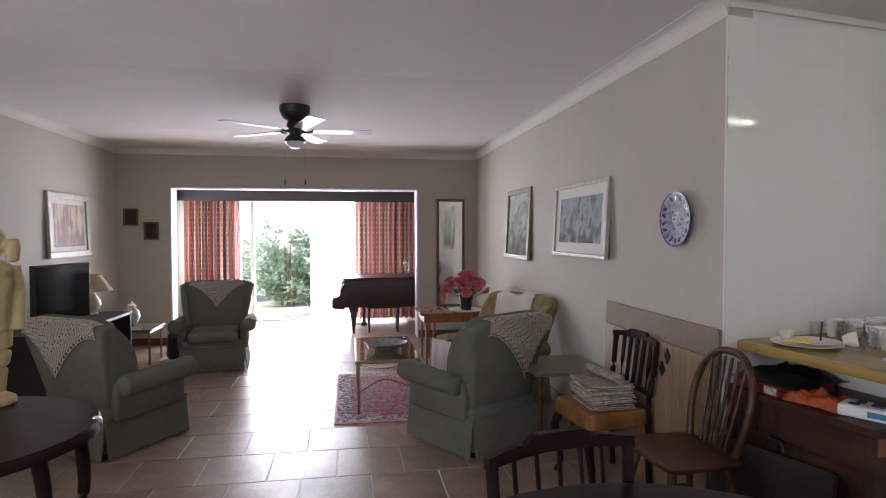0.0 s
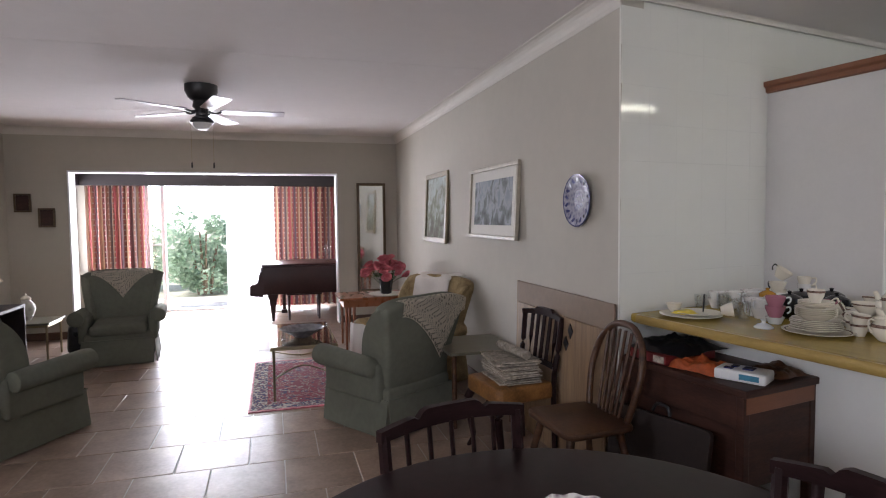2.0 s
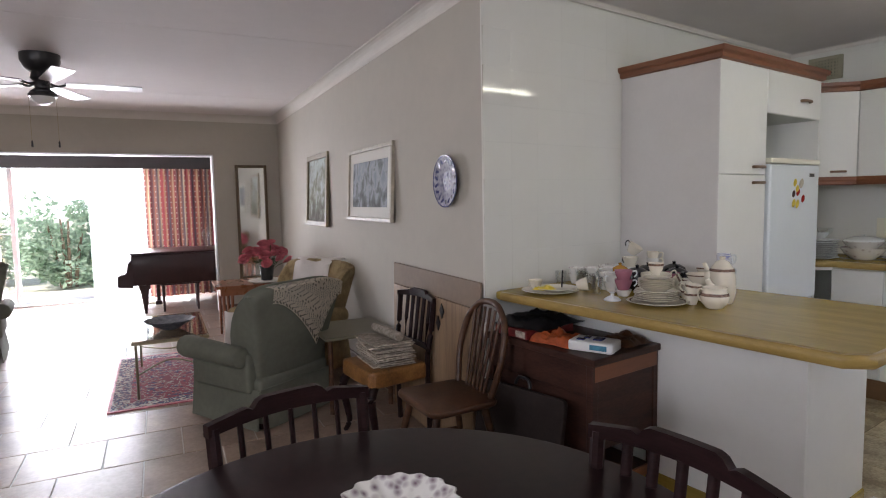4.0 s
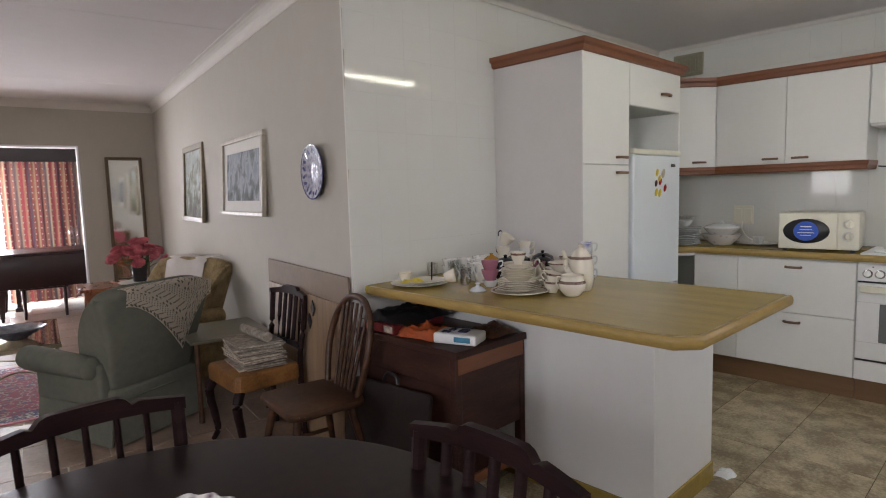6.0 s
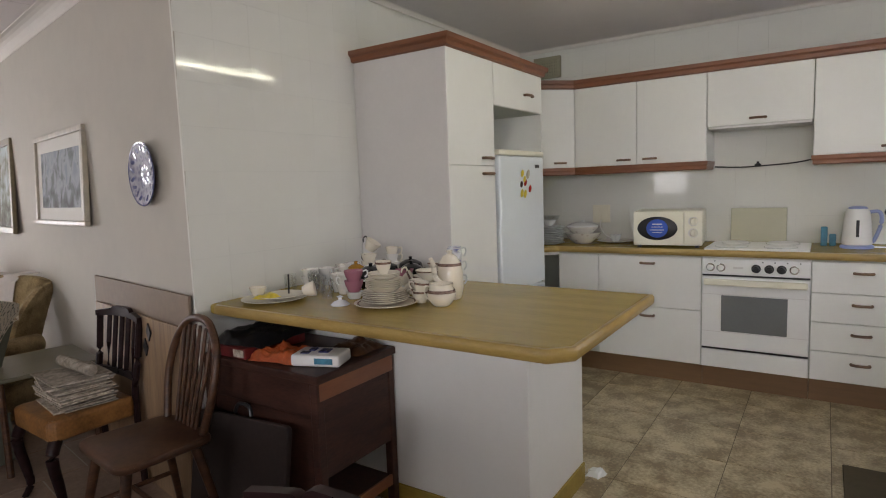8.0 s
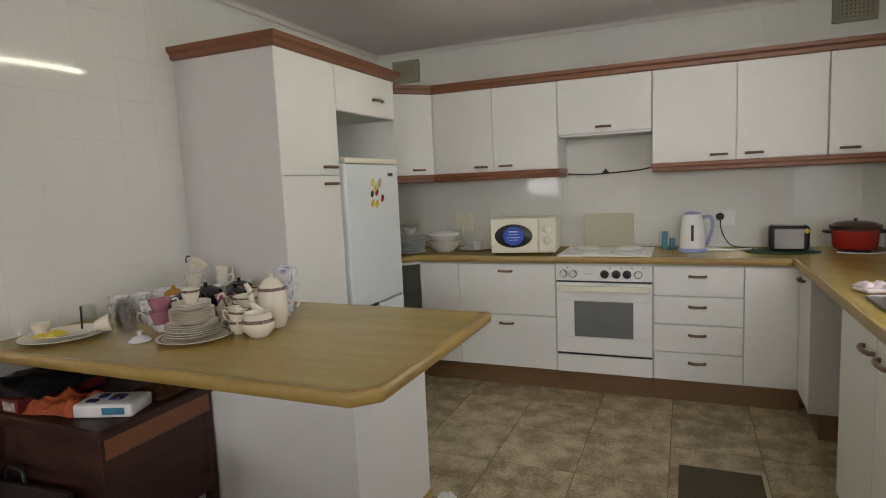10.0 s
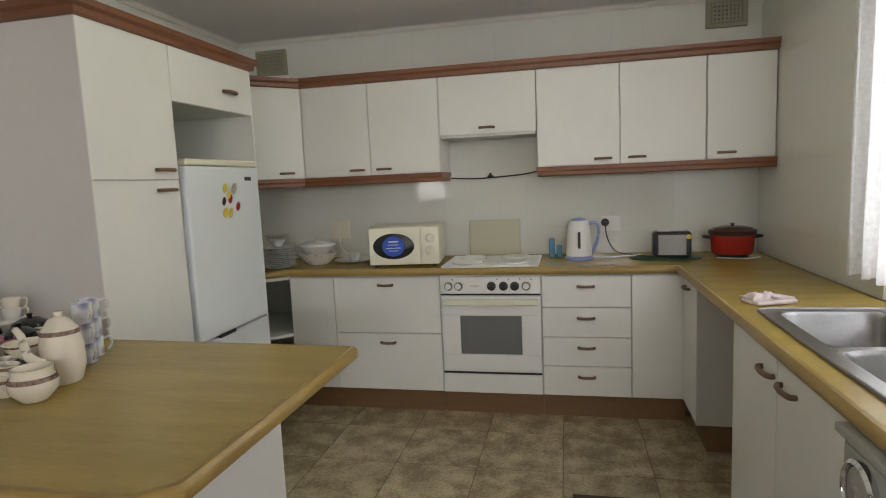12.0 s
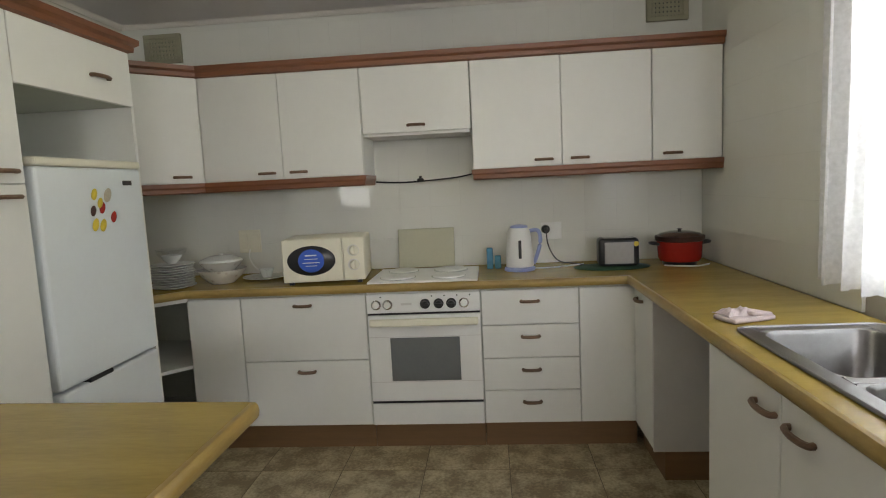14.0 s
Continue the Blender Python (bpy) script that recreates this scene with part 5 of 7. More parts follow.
for x, y in ((0.33, 8.03), (0.33, 8.78), (1.6, 8.35)):
    part("leg", join(moved(lathe([(0.095, 0.37), (0.09, 0.33), (0.07, 0.30), (0.06, 0.26), (0.028, 0.06), (0.033, 0.05), (0.02, 0.04)][::-1], 4), pose(x, y, 0, 0, 0, 45)), moved(lathe([(0.0, 0), (0.018, 0.005), (0.018, 0.035), (0.01, 0.045)], 12), pose(x, y, 0))), "piano", pi)
ly = part("pedal_lyre", join(box(0.46, 0.50, 8.34, 8.37, 0.1, 0.5), box(0.46, 0.50, 8.45, 8.48, 0.1, 0.5), box(0.44, 0.52, 8.31, 8.51, 0.06, 0.11, 0.006)), "piano", pi)
part("pedal", join(box(0.36, 0.45, 8.36, 8.38, 0.07, 0.08), box(0.36, 0.45, 8.43, 8.45, 0.07, 0.08)), "brass", ly, "brass pedals")
st = thing("piano_stool", (0.75, 8.1, 0), ID, "dark wooden piano stool tucked under the piano", "stool")
part("seat", box(0.50, 0.98, 8.02, 8.32, 0.34, 0.40, 0.012), "piano", st)
for x in (0.54, 0.94):
    for y in (8.06, 8.28):
        part("leg", tube([(x, y, 0.34), (x, y, 0.0)], 0.022, 8, 0.014), "piano", st)
solo("glass_ornament", moved(lathe([(0.04, 0), (0.035, 0.01), (0.012, 0.03), (0.02, 0.1), (0.05, 0.16), (0.055, 0.22), (0.03, 0.26), (0.0, 0.27)], 18), pose(1.08, 8.2, 0.772)), "clearglass", org=(1.08, 8.2, 0.772), label="clear glass ornament on the piano lid", category="ornament", smooth=True)

# ---- ceiling fan ----
fn_ = thing("ceiling_fan", (-0.17, 5.0, CEIL), ID, "black five-blade ceiling fan with opal light", "ceiling fan")
FP = pose(-0.17, 5.0, 0)
part("canopy", moved(lathe([(0.0, CEIL), (0.125, CEIL), (0.125, CEIL - 0.05), (0.10, CEIL - 0.10), (0.07, CEIL - 0.125), (0.0, CEIL - 0.125)][::-1], 32), FP), "fanblack", fn_, smooth=True)
part("motor", moved(lathe([(0.0, 2.16), (0.07, 2.16), (0.075, 2.19), (0.045, 2.21), (0.05, 2.26), (0.07, 2.28), (0.06, 2.33), (0.0, 2.33)], 28), FP), "fanblack", fn_, smooth=True)
part("light_ring", moved(lathe([(0.0, 2.15), (0.088, 2.15), (0.092, 2.165), (0.08, 2.18), (0.0, 2.18)], 32), FP), "fanblack", fn_, smooth=True)
part("light_bowl", moved(lathe([(0.0, 2.095), (0.03, 2.10), (0.06, 2.118), (0.078, 2.15), (0.0, 2.15)], 32), FP), "opal", fn_, "opal glass bowl", True)
for a in (1, 73, 145, 217, 289):
    bm = prism(round_pts([(0.15, -0.05), (0.64, -0.068), (0.64, 0.068), (0.15, 0.05)], [0.02, 0.025, 0.025, 0.02]), -0.003, 0.003)
    bl = part("blade", moved(bm, FP @ pose(0, 0, 2.245, 0, 0, a) @ pose(0, 0, 0, -6, 0, 0)), "blade", fn_, "grey-white fan blade")
    part("blade_iron", moved(join(tube(curve_pts([(0.05, 0, 0), (0.1, 0.012, -0.012), (0.16, 0.0, 0.006)], 4), 0.009, 6), prism(round_pts([(0.14, -0.03), (0.22, -0.02), (0.22, 0.02), (0.14, 0.03)], [0.01] * 4), 0.003, 0.008)), FP @ pose(0, 0, 2.245, 0, 0, a) @ pose(0, 0, 0, -6, 0, 0)), "fanblack", bl, "black blade iron")
for dx in (-0.082, 0.082):
    c_ = part("pull_cord", moved(tube([(dx, -0.02, 2.155), (dx, -0.02, 1.83)], 0.0016, 6), FP), "brass", fn_, "thin pull cord")
    part("cord_end", moved(lathe([(0.0, 0), (0.007, 0.005), (0.006, 0.04), (0.002, 0.05)], 10), FP @ pose(dx, -0.02, 1.79)), "black", c_)

# ---- pictures, mirror and plate ----
def framed(name, m, w, h, fw, mw, frame_mat, art, label, deep=0.03):
    """a picture in the plane x, z that faces -y; its centre at the origin"""
    p = thing(name, (0, 0, 0), ID, label, "picture")
    def bars(a, b, w0, h0, d0, d1, bev):
        return join(box(-w0, w0, -d1, -d0, h0 - a, h0, bev), box(-w0, w0, -d1, -d0, -h0, -h0 + a, bev), box(-w0, -w0 + a, -d1, -d0, -h0 + a, h0 - a, bev), box(w0 - a, w0, -d1, -d0, -h0 + a, h0 - a, bev))
    part("frame", bars(fw, 0, w / 2, h / 2, 0, deep, 0.005), frame_mat, p)
    if mw:
        part("mount", bars(mw, 0, w / 2 - fw, h / 2 - fw, 0.004, 0.014, 0.001), "mount", p)
    part("canvas", box(-w / 2 + fw + mw, w / 2 - fw - mw, -0.012, -0.004, -h / 2 + fw + mw, h / 2 - fw - mw), art, p)
    p.matrix_world = m
    return p


framed("framed_landscape", pose(1.955, 5.60, 1.475, -3, 0, -90), 0.80, 0.70, 0.05, 0.0, "framegold", "paint_a", "gold-framed misty landscape painting on the wall")
framed("framed_landscape", pose(1.955, 4.05, 1.485, -3, 0, -90), 0.98, 0.55, 0.03, 0.075, "framewood", "paint_b", "pale-framed blue-grey landscape painting on the wall")
framed("framed_abstract", pose(-2.525, 6.37, 1.47, -2, 0, 90), 0.86, 0.64, 0.06, 0.05, "framewood", "paint_c", "pale-framed red-brown abstract painting on the wall")
framed("small_dark_picture", pose(-2.363, 7.625, 1.59, 0, 0, 0), 0.17, 0.21, 0.02, 0, "framedark", "sewing", "small dark wooden relief plaque on the wall")
framed("small_dark_picture", pose(-2.13, 7.625, 1.42, 0, 0, 0), 0.17, 0.22, 0.02, 0, "framedark", "sewing", "small dark wooden relief plaque on the wall")
mr_ = thing("wall_mirror", (1.61, 7.62, 1.1), ID, "tall narrow mirror in a dark carved frame", "mirror")
part("frame", join(box(1.42, 1.455, 7.59, 7.628, 0.40, 1.84, 0.006), box(1.765, 1.80, 7.59, 7.628, 0.40, 1.84, 0.006), box(1.455, 1.765, 7.59, 7.628, 1.805, 1.84, 0.006), box(1.455, 1.765, 7.59, 7.628, 0.40, 0.435, 0.006)), "framedark", mr_)
part("mirror_glass", box(1.455, 1.765, 7.610, 7.62, 0.435, 1.805), "mirror", mr_)
dp = thing("decorative_plate", (1.95, 2.77, 1.46), ID, "blue and white painted plate hung on the wall", "plate")
PM = pose(1.957, 2.765, 1.46, 0, -90, 0) 
part("well", moved(lathe([(0.0, 0.006), (0.05, 0.006), (0.06, 0.010), (0.0, 0.011)], 40), PM), "platedeco", dp, smooth=True)
part("rim", moved(lathe([(0.06, 0.004), (0.085, 0.012), (0.138, 0.026), (0.142, 0.028), (0.14, 0.031), (0.088, 0.018), (0.062, 0.011)], 48, ring=True), PM), "platedeco", dp, smooth=True)
part("edge_band", moved(lathe([(0.138, 0.0262), (0.1435, 0.028), (0.142, 0.032), (0.136, 0.0305)], 48, ring=True), PM), "blue", dp, smooth=True)
part("inner_ring", moved(lathe([(0.058, 0.0115), (0.064, 0.0125), (0.07, 0.0145), (0.066, 0.0145)], 40, ring=True), PM), "platedeco", dp, smooth=True)

for k in range(18):
    a = 2 * math.pi * k / 18
    part("painted_leaf", moved(prism(round_pts([(-0.016, -0.008), (0.016, -0.008), (0.012, 0.009), (-0.012, 0.009)], [0.006] * 4, 3), 0.0, 0.001), PM @ pose(0.112 * math.cos(a), 0.112 * math.sin(a), 0.0243, 0, 0, math.degrees(a) + (35 if k % 2 else -35)) @ pose(0, 0, 0, 0, -14, 0)), "blue", dp)
for k in range(8):
    a = 2 * math.pi * k / 8
    part("painted_leaf", moved(prism(round_pts([(-0.009, -0.006), (0.009, -0.006), (0.009, 0.006), (-0.009, 0.006)], [0.004] * 4, 3), 0.0, 0.001), PM @ pose(0.034 * math.cos(a), 0.034 * math.sin(a), 0.0112, 0, 0, math.degrees(a))), "blue", dp)

# ---- living room things ----
# television corner
tvs = thing("tv_stand", (-2.2, 5.5, 0), ID, "black television stand against the wall", "tv stand")
part("top", box(-2.48, -1.95, 4.95, 6.40, 0.56, 0.59, 0.004), "casebrown", tvs)
part("shelf", box(-2.46, -1.97, 4.98, 6.37, 0.22, 0.24), "casebrown", tvs)
for y in (4.97, 6.36):
    part("side", box(-2.48, -1.95, y, y + 0.025, 0.0, 0.56), "casebrown", tvs)
tv = thing("television", (-2.2, 5.5, 0.59), ID, "black flat-screen television on its stand", "television")
TVM = pose(-2.2, 5.5, 0.59, 0, 0, 74) @ Matrix.Diagonal((0.84, 1, 0.94, 1))
part("bezel", moved(box(-0.37, 0.37, -0.02, 0.03, 0.035, 0.57, 0.006), TVM), "black", tv)
part("screen", moved(box(-0.355, 0.355, -0.023, -0.02, 0.055, 0.555), TVM), "tv", tv)
part("foot", moved(join(box(-0.2, 0.2, -0.1, 0.1, 0, 0.012, 0.004), box(-0.04, 0.04, -0.015, 0.025, 0.012, 0.06)), TVM), "black", tv)
lp = thing("table_lamp", (-2.25, 6.22, 0.59), ID, "cream ceramic table lamp with cone shade", "lamp")
LM = pose(-2.25, 6.22, 0.59) @ Matrix.Scale(0.93, 4)
part("base", moved(lathe([(0.055, 0), (0.06, 0.01), (0.045, 0.02), (0.06, 0.05), (0.085, 0.1), (0.08, 0.14), (0.045, 0.19), (0.03, 0.22), (0.012, 0.23), (0.012, 0.27), (0.0, 0.27)], 28), LM), "china", lp, smooth=True)
part("shade", moved(lathe([(0.20, 0.25), (0.085, 0.42), (0.082, 0.42), (0.196, 0.25)], 36, ring=True), LM), "lampshade", lp, "beige cloth cone shade", True)
gt = thing("glass_side_table", (-1.99, 6.68, 0), ID, "small brass side table with pale top", "table")
part("top", box(-2.20, -1.78, 6.46, 6.92, 0.36, 0.38, 0.006), "lowtop", gt)
for x0, x1, y0, y1 in ((-2.18, -1.80, 6.48, 6.50), (-2.18, -1.80, 6.88, 6.90), (-1.82, -1.80, 6.50, 6.88), (-2.18, -2.16, 6.50, 6.88)):
    part("rail", box(x0, x1, y0, y1, 0.335, 0.36), "brass", gt)
for x in (-2.165, -1.815):
    for y in (6.495, 6.885):
        part("leg", tube([(x, y, 0), (x, y, 0.34)], 0.011, 8), "brass", gt, smooth=True)
VP = pose(-2.06, 6.72, 0.381) @ Matrix.Scale(0.94, 4)
vs = thing("painted_vase", (-2.06, 6.72, 0.381), ID, "white painted ceramic jar with lid", "vase")
part("body", moved(lathe([(0.04, 0), (0.045, 0.01), (0.075, 0.07), (0.088, 0.12), (0.08, 0.17), (0.045, 0.21), (0.04, 0.225), (0.0, 0.225)], 28), VP), "vasechina", vs, smooth=True)
part("lid", moved(lathe([(0.048, 0.225), (0.05, 0.24), (0.03, 0.26), (0.008, 0.27), (0.012, 0.285), (0.0, 0.291)], 20), VP), "china", vs, smooth=True)
bg_ = thing("black_bag", (-1.60, 6.75, 0), ID, "black soft bag standing on the floor", "bag")
part("body", moved(join(box(-0.13, 0.13, -0.09, 0.09, 0, 0.30, 0.05, 4)), pose(-1.60, 6.78, 0, 0, 4, 20)), "black", bg_, smooth=True)
part("strap", tube(curve_pts([(-1.68, 6.74, 0.27), (-1.66, 6.72, 0.36), (-1.58, 6.75, 0.37), (-1.53, 6.78, 0.28)], 5), 0.008, 6), "black", bg_)

# statue on a dark oval table
tl = thing("oval_side_table", (-1.20, 2.25, 0), ID, "dark polished oval table with metal-capped edge", "table")
part("tabletop", moved(lathe([(0.0, 0.645), (0.52, 0.645), (0.55, 0.655), (0.55, 0.68), (0.54, 0.695), (0.0, 0.695)], 56), pose(-1.20, 2.25, 0) @ Matrix.Diagonal((1.0, 0.9, 1, 1))), "darkwood", tl, smooth=True)
for a in (20, 160, 200, 340):
    lx, ly_ = -1.20 + 0.47 * math.cos(radians(a)), 2.25 + 0.42 * math.sin(radians(a))
    part("leg", tube(curve_pts([(lx, ly_, 0.645), (lx + 0.02 * math.cos(radians(a)), ly_, 0.45), (lx - 0.01 * math.cos(radians(a)), ly_, 0.2), (lx + 0.03 * math.cos(radians(a)), ly_, 0)], 5), 0.026, 10, 0.016), "darkwood", tl, smooth=True)
part("edge_clip", moved(lathe([(0.0, 0), (0.022, 0.004), (0.022, 0.03), (0.01, 0.045), (0.0, 0.046)], 16), pose(-0.68, 2.36, 0.655)), "chrome", tl, "bright metal edge fitting", True)
solo("white_box", box(-1.13, -0.98, 2.08, 2.22, 0.696, 0.745, 0.004), "paper", org=(-1.05, 2.15, 0.696), frame_m=ID, label="small white paper box on the dark table", category="box")
SM = pose(-1.17, 2.62, 0.695)
bm = join(
    moved(lathe([(0.075, 0), (0.075, 0.02), (0.06, 0.03), (0.0, 0.03)], 20), ID),
    tube(curve_pts([(0.022, 0.02, 0.03), (0.026, 0.015, 0.12), (0.03, 0.0, 0.2), (0.024, 0.0, 0.29)], 5), 0.024, 12, 0.042),
    tube(curve_pts([(-0.03, -0.01, 0.03), (-0.032, -0.015, 0.12), (-0.03, -0.005, 0.2), (-0.022, 0.0, 0.29)], 5), 0.024, 12, 0.042),
    tube(curve_pts([(0, 0, 0.26), (0.0, 0.004, 0.33), (0.004, 0.006, 0.41), (0.004, 0.0, 0.48)], 5), 0.068, 14, 0.066),
    moved(lathe([(0.0, 0.46), (0.06, 0.465), (0.068, 0.485), (0.05, 0.505), (0.024, 0.515), (0.024, 0.54), (0.0, 0.54)], 16), ID @ Matrix.Diagonal((1.15, 0.75, 1, 1))),
    moved(lathe([(0.0, 0.52), (0.03, 0.525), (0.044, 0.555), (0.046, 0.585), (0.035, 0.615), (0.0, 0.625)], 14, 5, 0.05), pose(0.008, -0.008, 0)),
    tube(curve_pts([(0.07, 0, 0.485), (0.088, 0.0, 0.41), (0.082, -0.02, 0.33), (0.075, -0.045, 0.26)], 5), 0.026, 10, 0.018),
    tube(curve_pts([(-0.07, 0, 0.485), (-0.09, -0.02, 0.42), (-0.08, -0.06, 0.44), (-0.04, -0.055, 0.52)], 5), 0.026, 10, 0.018),
    moved(lathe([(0.0, 0), (0.02, 0.01), (0.026, 0.05), (0.02, 0.085), (0.0, 0.09)], 10), pose(0.06, -0.055, 0.5)),
    *[moved(lathe([(0.0, -0.016), (0.012, -0.010), (0.016, 0.0), (0.012, 0.010), (0.0, 0.016)], 8), pose(0.008 + 0.043 * math.cos(a) * math.cos(b), -0.008 + 0.043 * math.sin(a) * math.cos(b), 0.578 + 0.043 * math.sin(b))) for b in (0.0, 0.5, 1.0) for a in (0.4, 1.2, 2.0, 2.8, 3.6, 4.2)],
    moved(lathe([(0.0, -0.05), (0.04, -0.035), (0.05, 0.0), (0.035, 0.035), (0.0, 0.045)], 14), pose(0.03, -0.022, 0.43) @ Matrix.Diagonal((0.8, 0.7, 1, 1))),
    moved(lathe([(0.0, -0.05), (0.04, -0.035), (0.05, 0.0), (0.035, 0.035), (0.0, 0.045)], 14), pose(-0.03, -0.022, 0.43) @ Matrix.Diagonal((0.8, 0.7, 1, 1))),
    moved(lathe([(0.0, -0.06), (0.055, -0.04), (0.072, 0.0), (0.06, 0.04), (0.0, 0.06)], 14), pose(0.0, 0.012, 0.275) @ Matrix.Diagonal((1.05, 0.85, 1, 1))))
_st = solo("plaster_statue", moved(bm, SM @ pose(-0.01, 0, 0, 0, 0, 40) @ Matrix.Diagonal((1.18, 1.18, 1.15, 1))), "stone", org=(-1.17, 2.62, 0.695), label="yellowed plaster statue standing on the dark table", category="statue", smooth=True)

_md = _st.modifiers.new("blend", "REMESH")
_md.mode, _md.voxel_size, _md.use_smooth_shade = "VOXEL", 0.006, True
_md = _st.modifiers.new("soften", "SMOOTH")
_md.factor, _md.iterations = 0.5, 5

# flowers on the red-brown side table
sd = thing("red_side_table", (1.42, 6.1, 0), ID, "red-brown wooden side table with slim legs", "table")
part("tabletop", box(0.99, 1.85, 5.86, 6.40, 0.535, 0.56, 0.006), "redwood", sd)
part("apron", join(box(1.03, 1.81, 5.9, 5.92, 0.46, 0.535), box(1.03, 1.81, 6.34, 6.36, 0.46, 0.535), box(1.03, 1.05, 5.92, 6.34, 0.46, 0.535), box(1.79, 1.81, 5.92, 6.34, 0.46, 0.535)), "redwood", sd)
for x in (1.06, 1.14, 1.7, 1.78):
    for y in (5.93, 6.33):
        part("leg", tube([(x, y, 0.46), (x, y, 0.0)], 0.017, 8, 0.011), "redwood", sd)
solo("round_tray", moved(lathe([(0.0, 0), (0.17, 0), (0.19, 0.008), (0.186, 0.012), (0.0, 0.006)], 32), pose(1.5, 6.05, 0.561)), "mount", org=(1.5, 6.05, 0.56), label="pale round mat under the vase", category="mat", smooth=True)
fv = thing("flower_vase", (1.5, 6.05, 0.57), ID, "dark glass vase of pink and red flowers", "vase")
part("vase", moved(lathe([(0.055, 0), (0.06, 0.005), (0.068, 0.09), (0.075, 0.15), (0.071, 0.15), (0.06, 0.02), (0.0, 0.015)], 24), pose(1.5, 6.05, 0.572)), "darkglass", fv, smooth=True)
rr = random.Random(11)
for k in range(30):
    a, r_ = rr.uniform(0, 6.28), 0.235 * rr.random() ** 0.6
    hx, hy, hz = 1.5 + r_ * math.cos(a) * 1.05, 6.05 + r_ * math.sin(a) * 0.7, 0.765 + 0.15 * (1 - (r_ / 0.235) ** 2) + rr.uniform(-0.05, 0.03)
    bms = []
    for ring in range(3):
        for j in range(7):
            b = 6.28 * j / 7 + ring * 0.4
            tilt = 65 - ring * 24
            pt_ = prism(round_pts([(-0.014, 0), (0.014, 0), (0.022, 0.036), (-0.022, 0.036)], [0.004, 0.004, 0.016, 0.016], 2), -0.0012, 0.0012)
            bms.append(moved(pt_, pose(0, 0, 0.006 * ring, 0, 0, math.degrees(b)) @ pose(0, 0.004, 0, tilt * rr.uniform(0.6, 1.1), 0, 0)))
    part("bloom", moved(join(*bms), pose(hx, hy, hz, rr.uniform(-45, 45), rr.uniform(-45, 45), rr.uniform(0, 360)) @ Matrix.Scale(1.5, 4)), "petal", fv)
    if k < 14:
        part("stem", tube(curve_pts([(1.5 + rr.uniform(-0.03, 0.03), 6.05, 0.6), ((hx + 1.5) / 2, (hy + 6.05) / 2, 0.72), (hx, hy, hz)], 3), 0.003, 5), "leaf", fv)
for k in range(16):
    a = rr.uniform(0, 6.28)
    lf = prism([(0, -0.002), (0.035, -0.02), (0.09, 0), (0.035, 0.02)], -0.001, 0.001)
    part("leaf", moved(lf, pose(1.5 + 0.06 * math.cos(a), 6.05 + 0.06 * math.sin(a), rr.uniform(0.72, 0.8), rr.uniform(-30, 30), rr.uniform(-40, 10), math.degrees(a))), "leaf", fv)

# throw over the floral chair
def throw_fn(u, v):
    x = -0.20 + 0.42 * u + 0.03 * math.sin(5 * v)
    s_ = v * 1.12
    if s_ < 0.15:
        return Vector((x, -0.43 + s_, 0.878 + 0.008 * math.sin(9 * u)))
    if s_ < 0.60:
        d = s_ - 0.15
        return Vector((x, -0.262 + 0.20 * d + 0.010 * math.sin(10 * u + 3 * v), 0.865 - d))
    d = s_ - 0.60
    return Vector((x * 1.2, -0.165 + d, 0.408 + 0.008 * math.sin(12 * u + 7 * v)))
solo("white_throw", sheet(throw_fn, 16, 26, 0.006), "throw", frame_m=TC, label="white crumpled throw over the floral armchair", category="throw", smooth=True)
cu = thing("white_cushion_cover", (0, 0, 0), TC, "white cloth hanging over the chair front", "cloth")
part("cloth", sheet(lambda u, v: Vector((0.16 + 0.26 * u, 0.352 + 0.012 * math.sin(11 * u) + 0.02 * v, 0.50 - 0.36 * v)), 14, 8, 0.006), "throw", cu, smooth=True)

# low glass-topped table beside the green chair
lt = thing("low_side_table", (1.66, 3.72, 0), ID, "low side table with pale top and wooden legs", "table")
part("top", box(1.42, 1.90, 3.46, 3.98, 0.485, 0.505, 0.004), "lowtop", lt)
for x in (1.46, 1.86):
    for y in (3.50, 3.94):
        part("leg", tube([(x, y, 0), (x, y, 0.485)], 0.016, 8), "medwood", lt)

# glass dish and small things on the coffee table
gd = solo("glass_dish", moved(lathe([(0.05, 0), (0.06, 0.006), (0.11, 0.03), (0.16, 0.055), (0.157, 0.06), (0.105, 0.036), (0.0, 0.012)], 32, 12, 0.05), pose(0.56, 4.72, 0.4265) @ Matrix.Diagonal((1.1, 1.0, 1.3, 1))), "dishglass", org=(0.56, 4.72, 0.4265), label="smoky cut glass dish on the coffee table", category="dish", smooth=True)
rr = random.Random(4)
for k in range(4):
    x, y = 0.40 + 0.07 * rr.random(), 4.62 + 0.05 * k
    solo("glass_figurine", moved(lathe([(0.018, 0), (0.02, 0.005), (0.008, 0.02), (0.014, 0.045), (0.006, 0.065), (0.0, 0.07)], 12), pose(x, y, 0.4265)), "clearglass", org=(x, y, 0.4265), label="small clear glass figurine on the coffee table", category="figurine", group="glass figurines", smooth=True)

# newspapers on the dark chair's seat
rr = random.Random(8)
z = 0.439
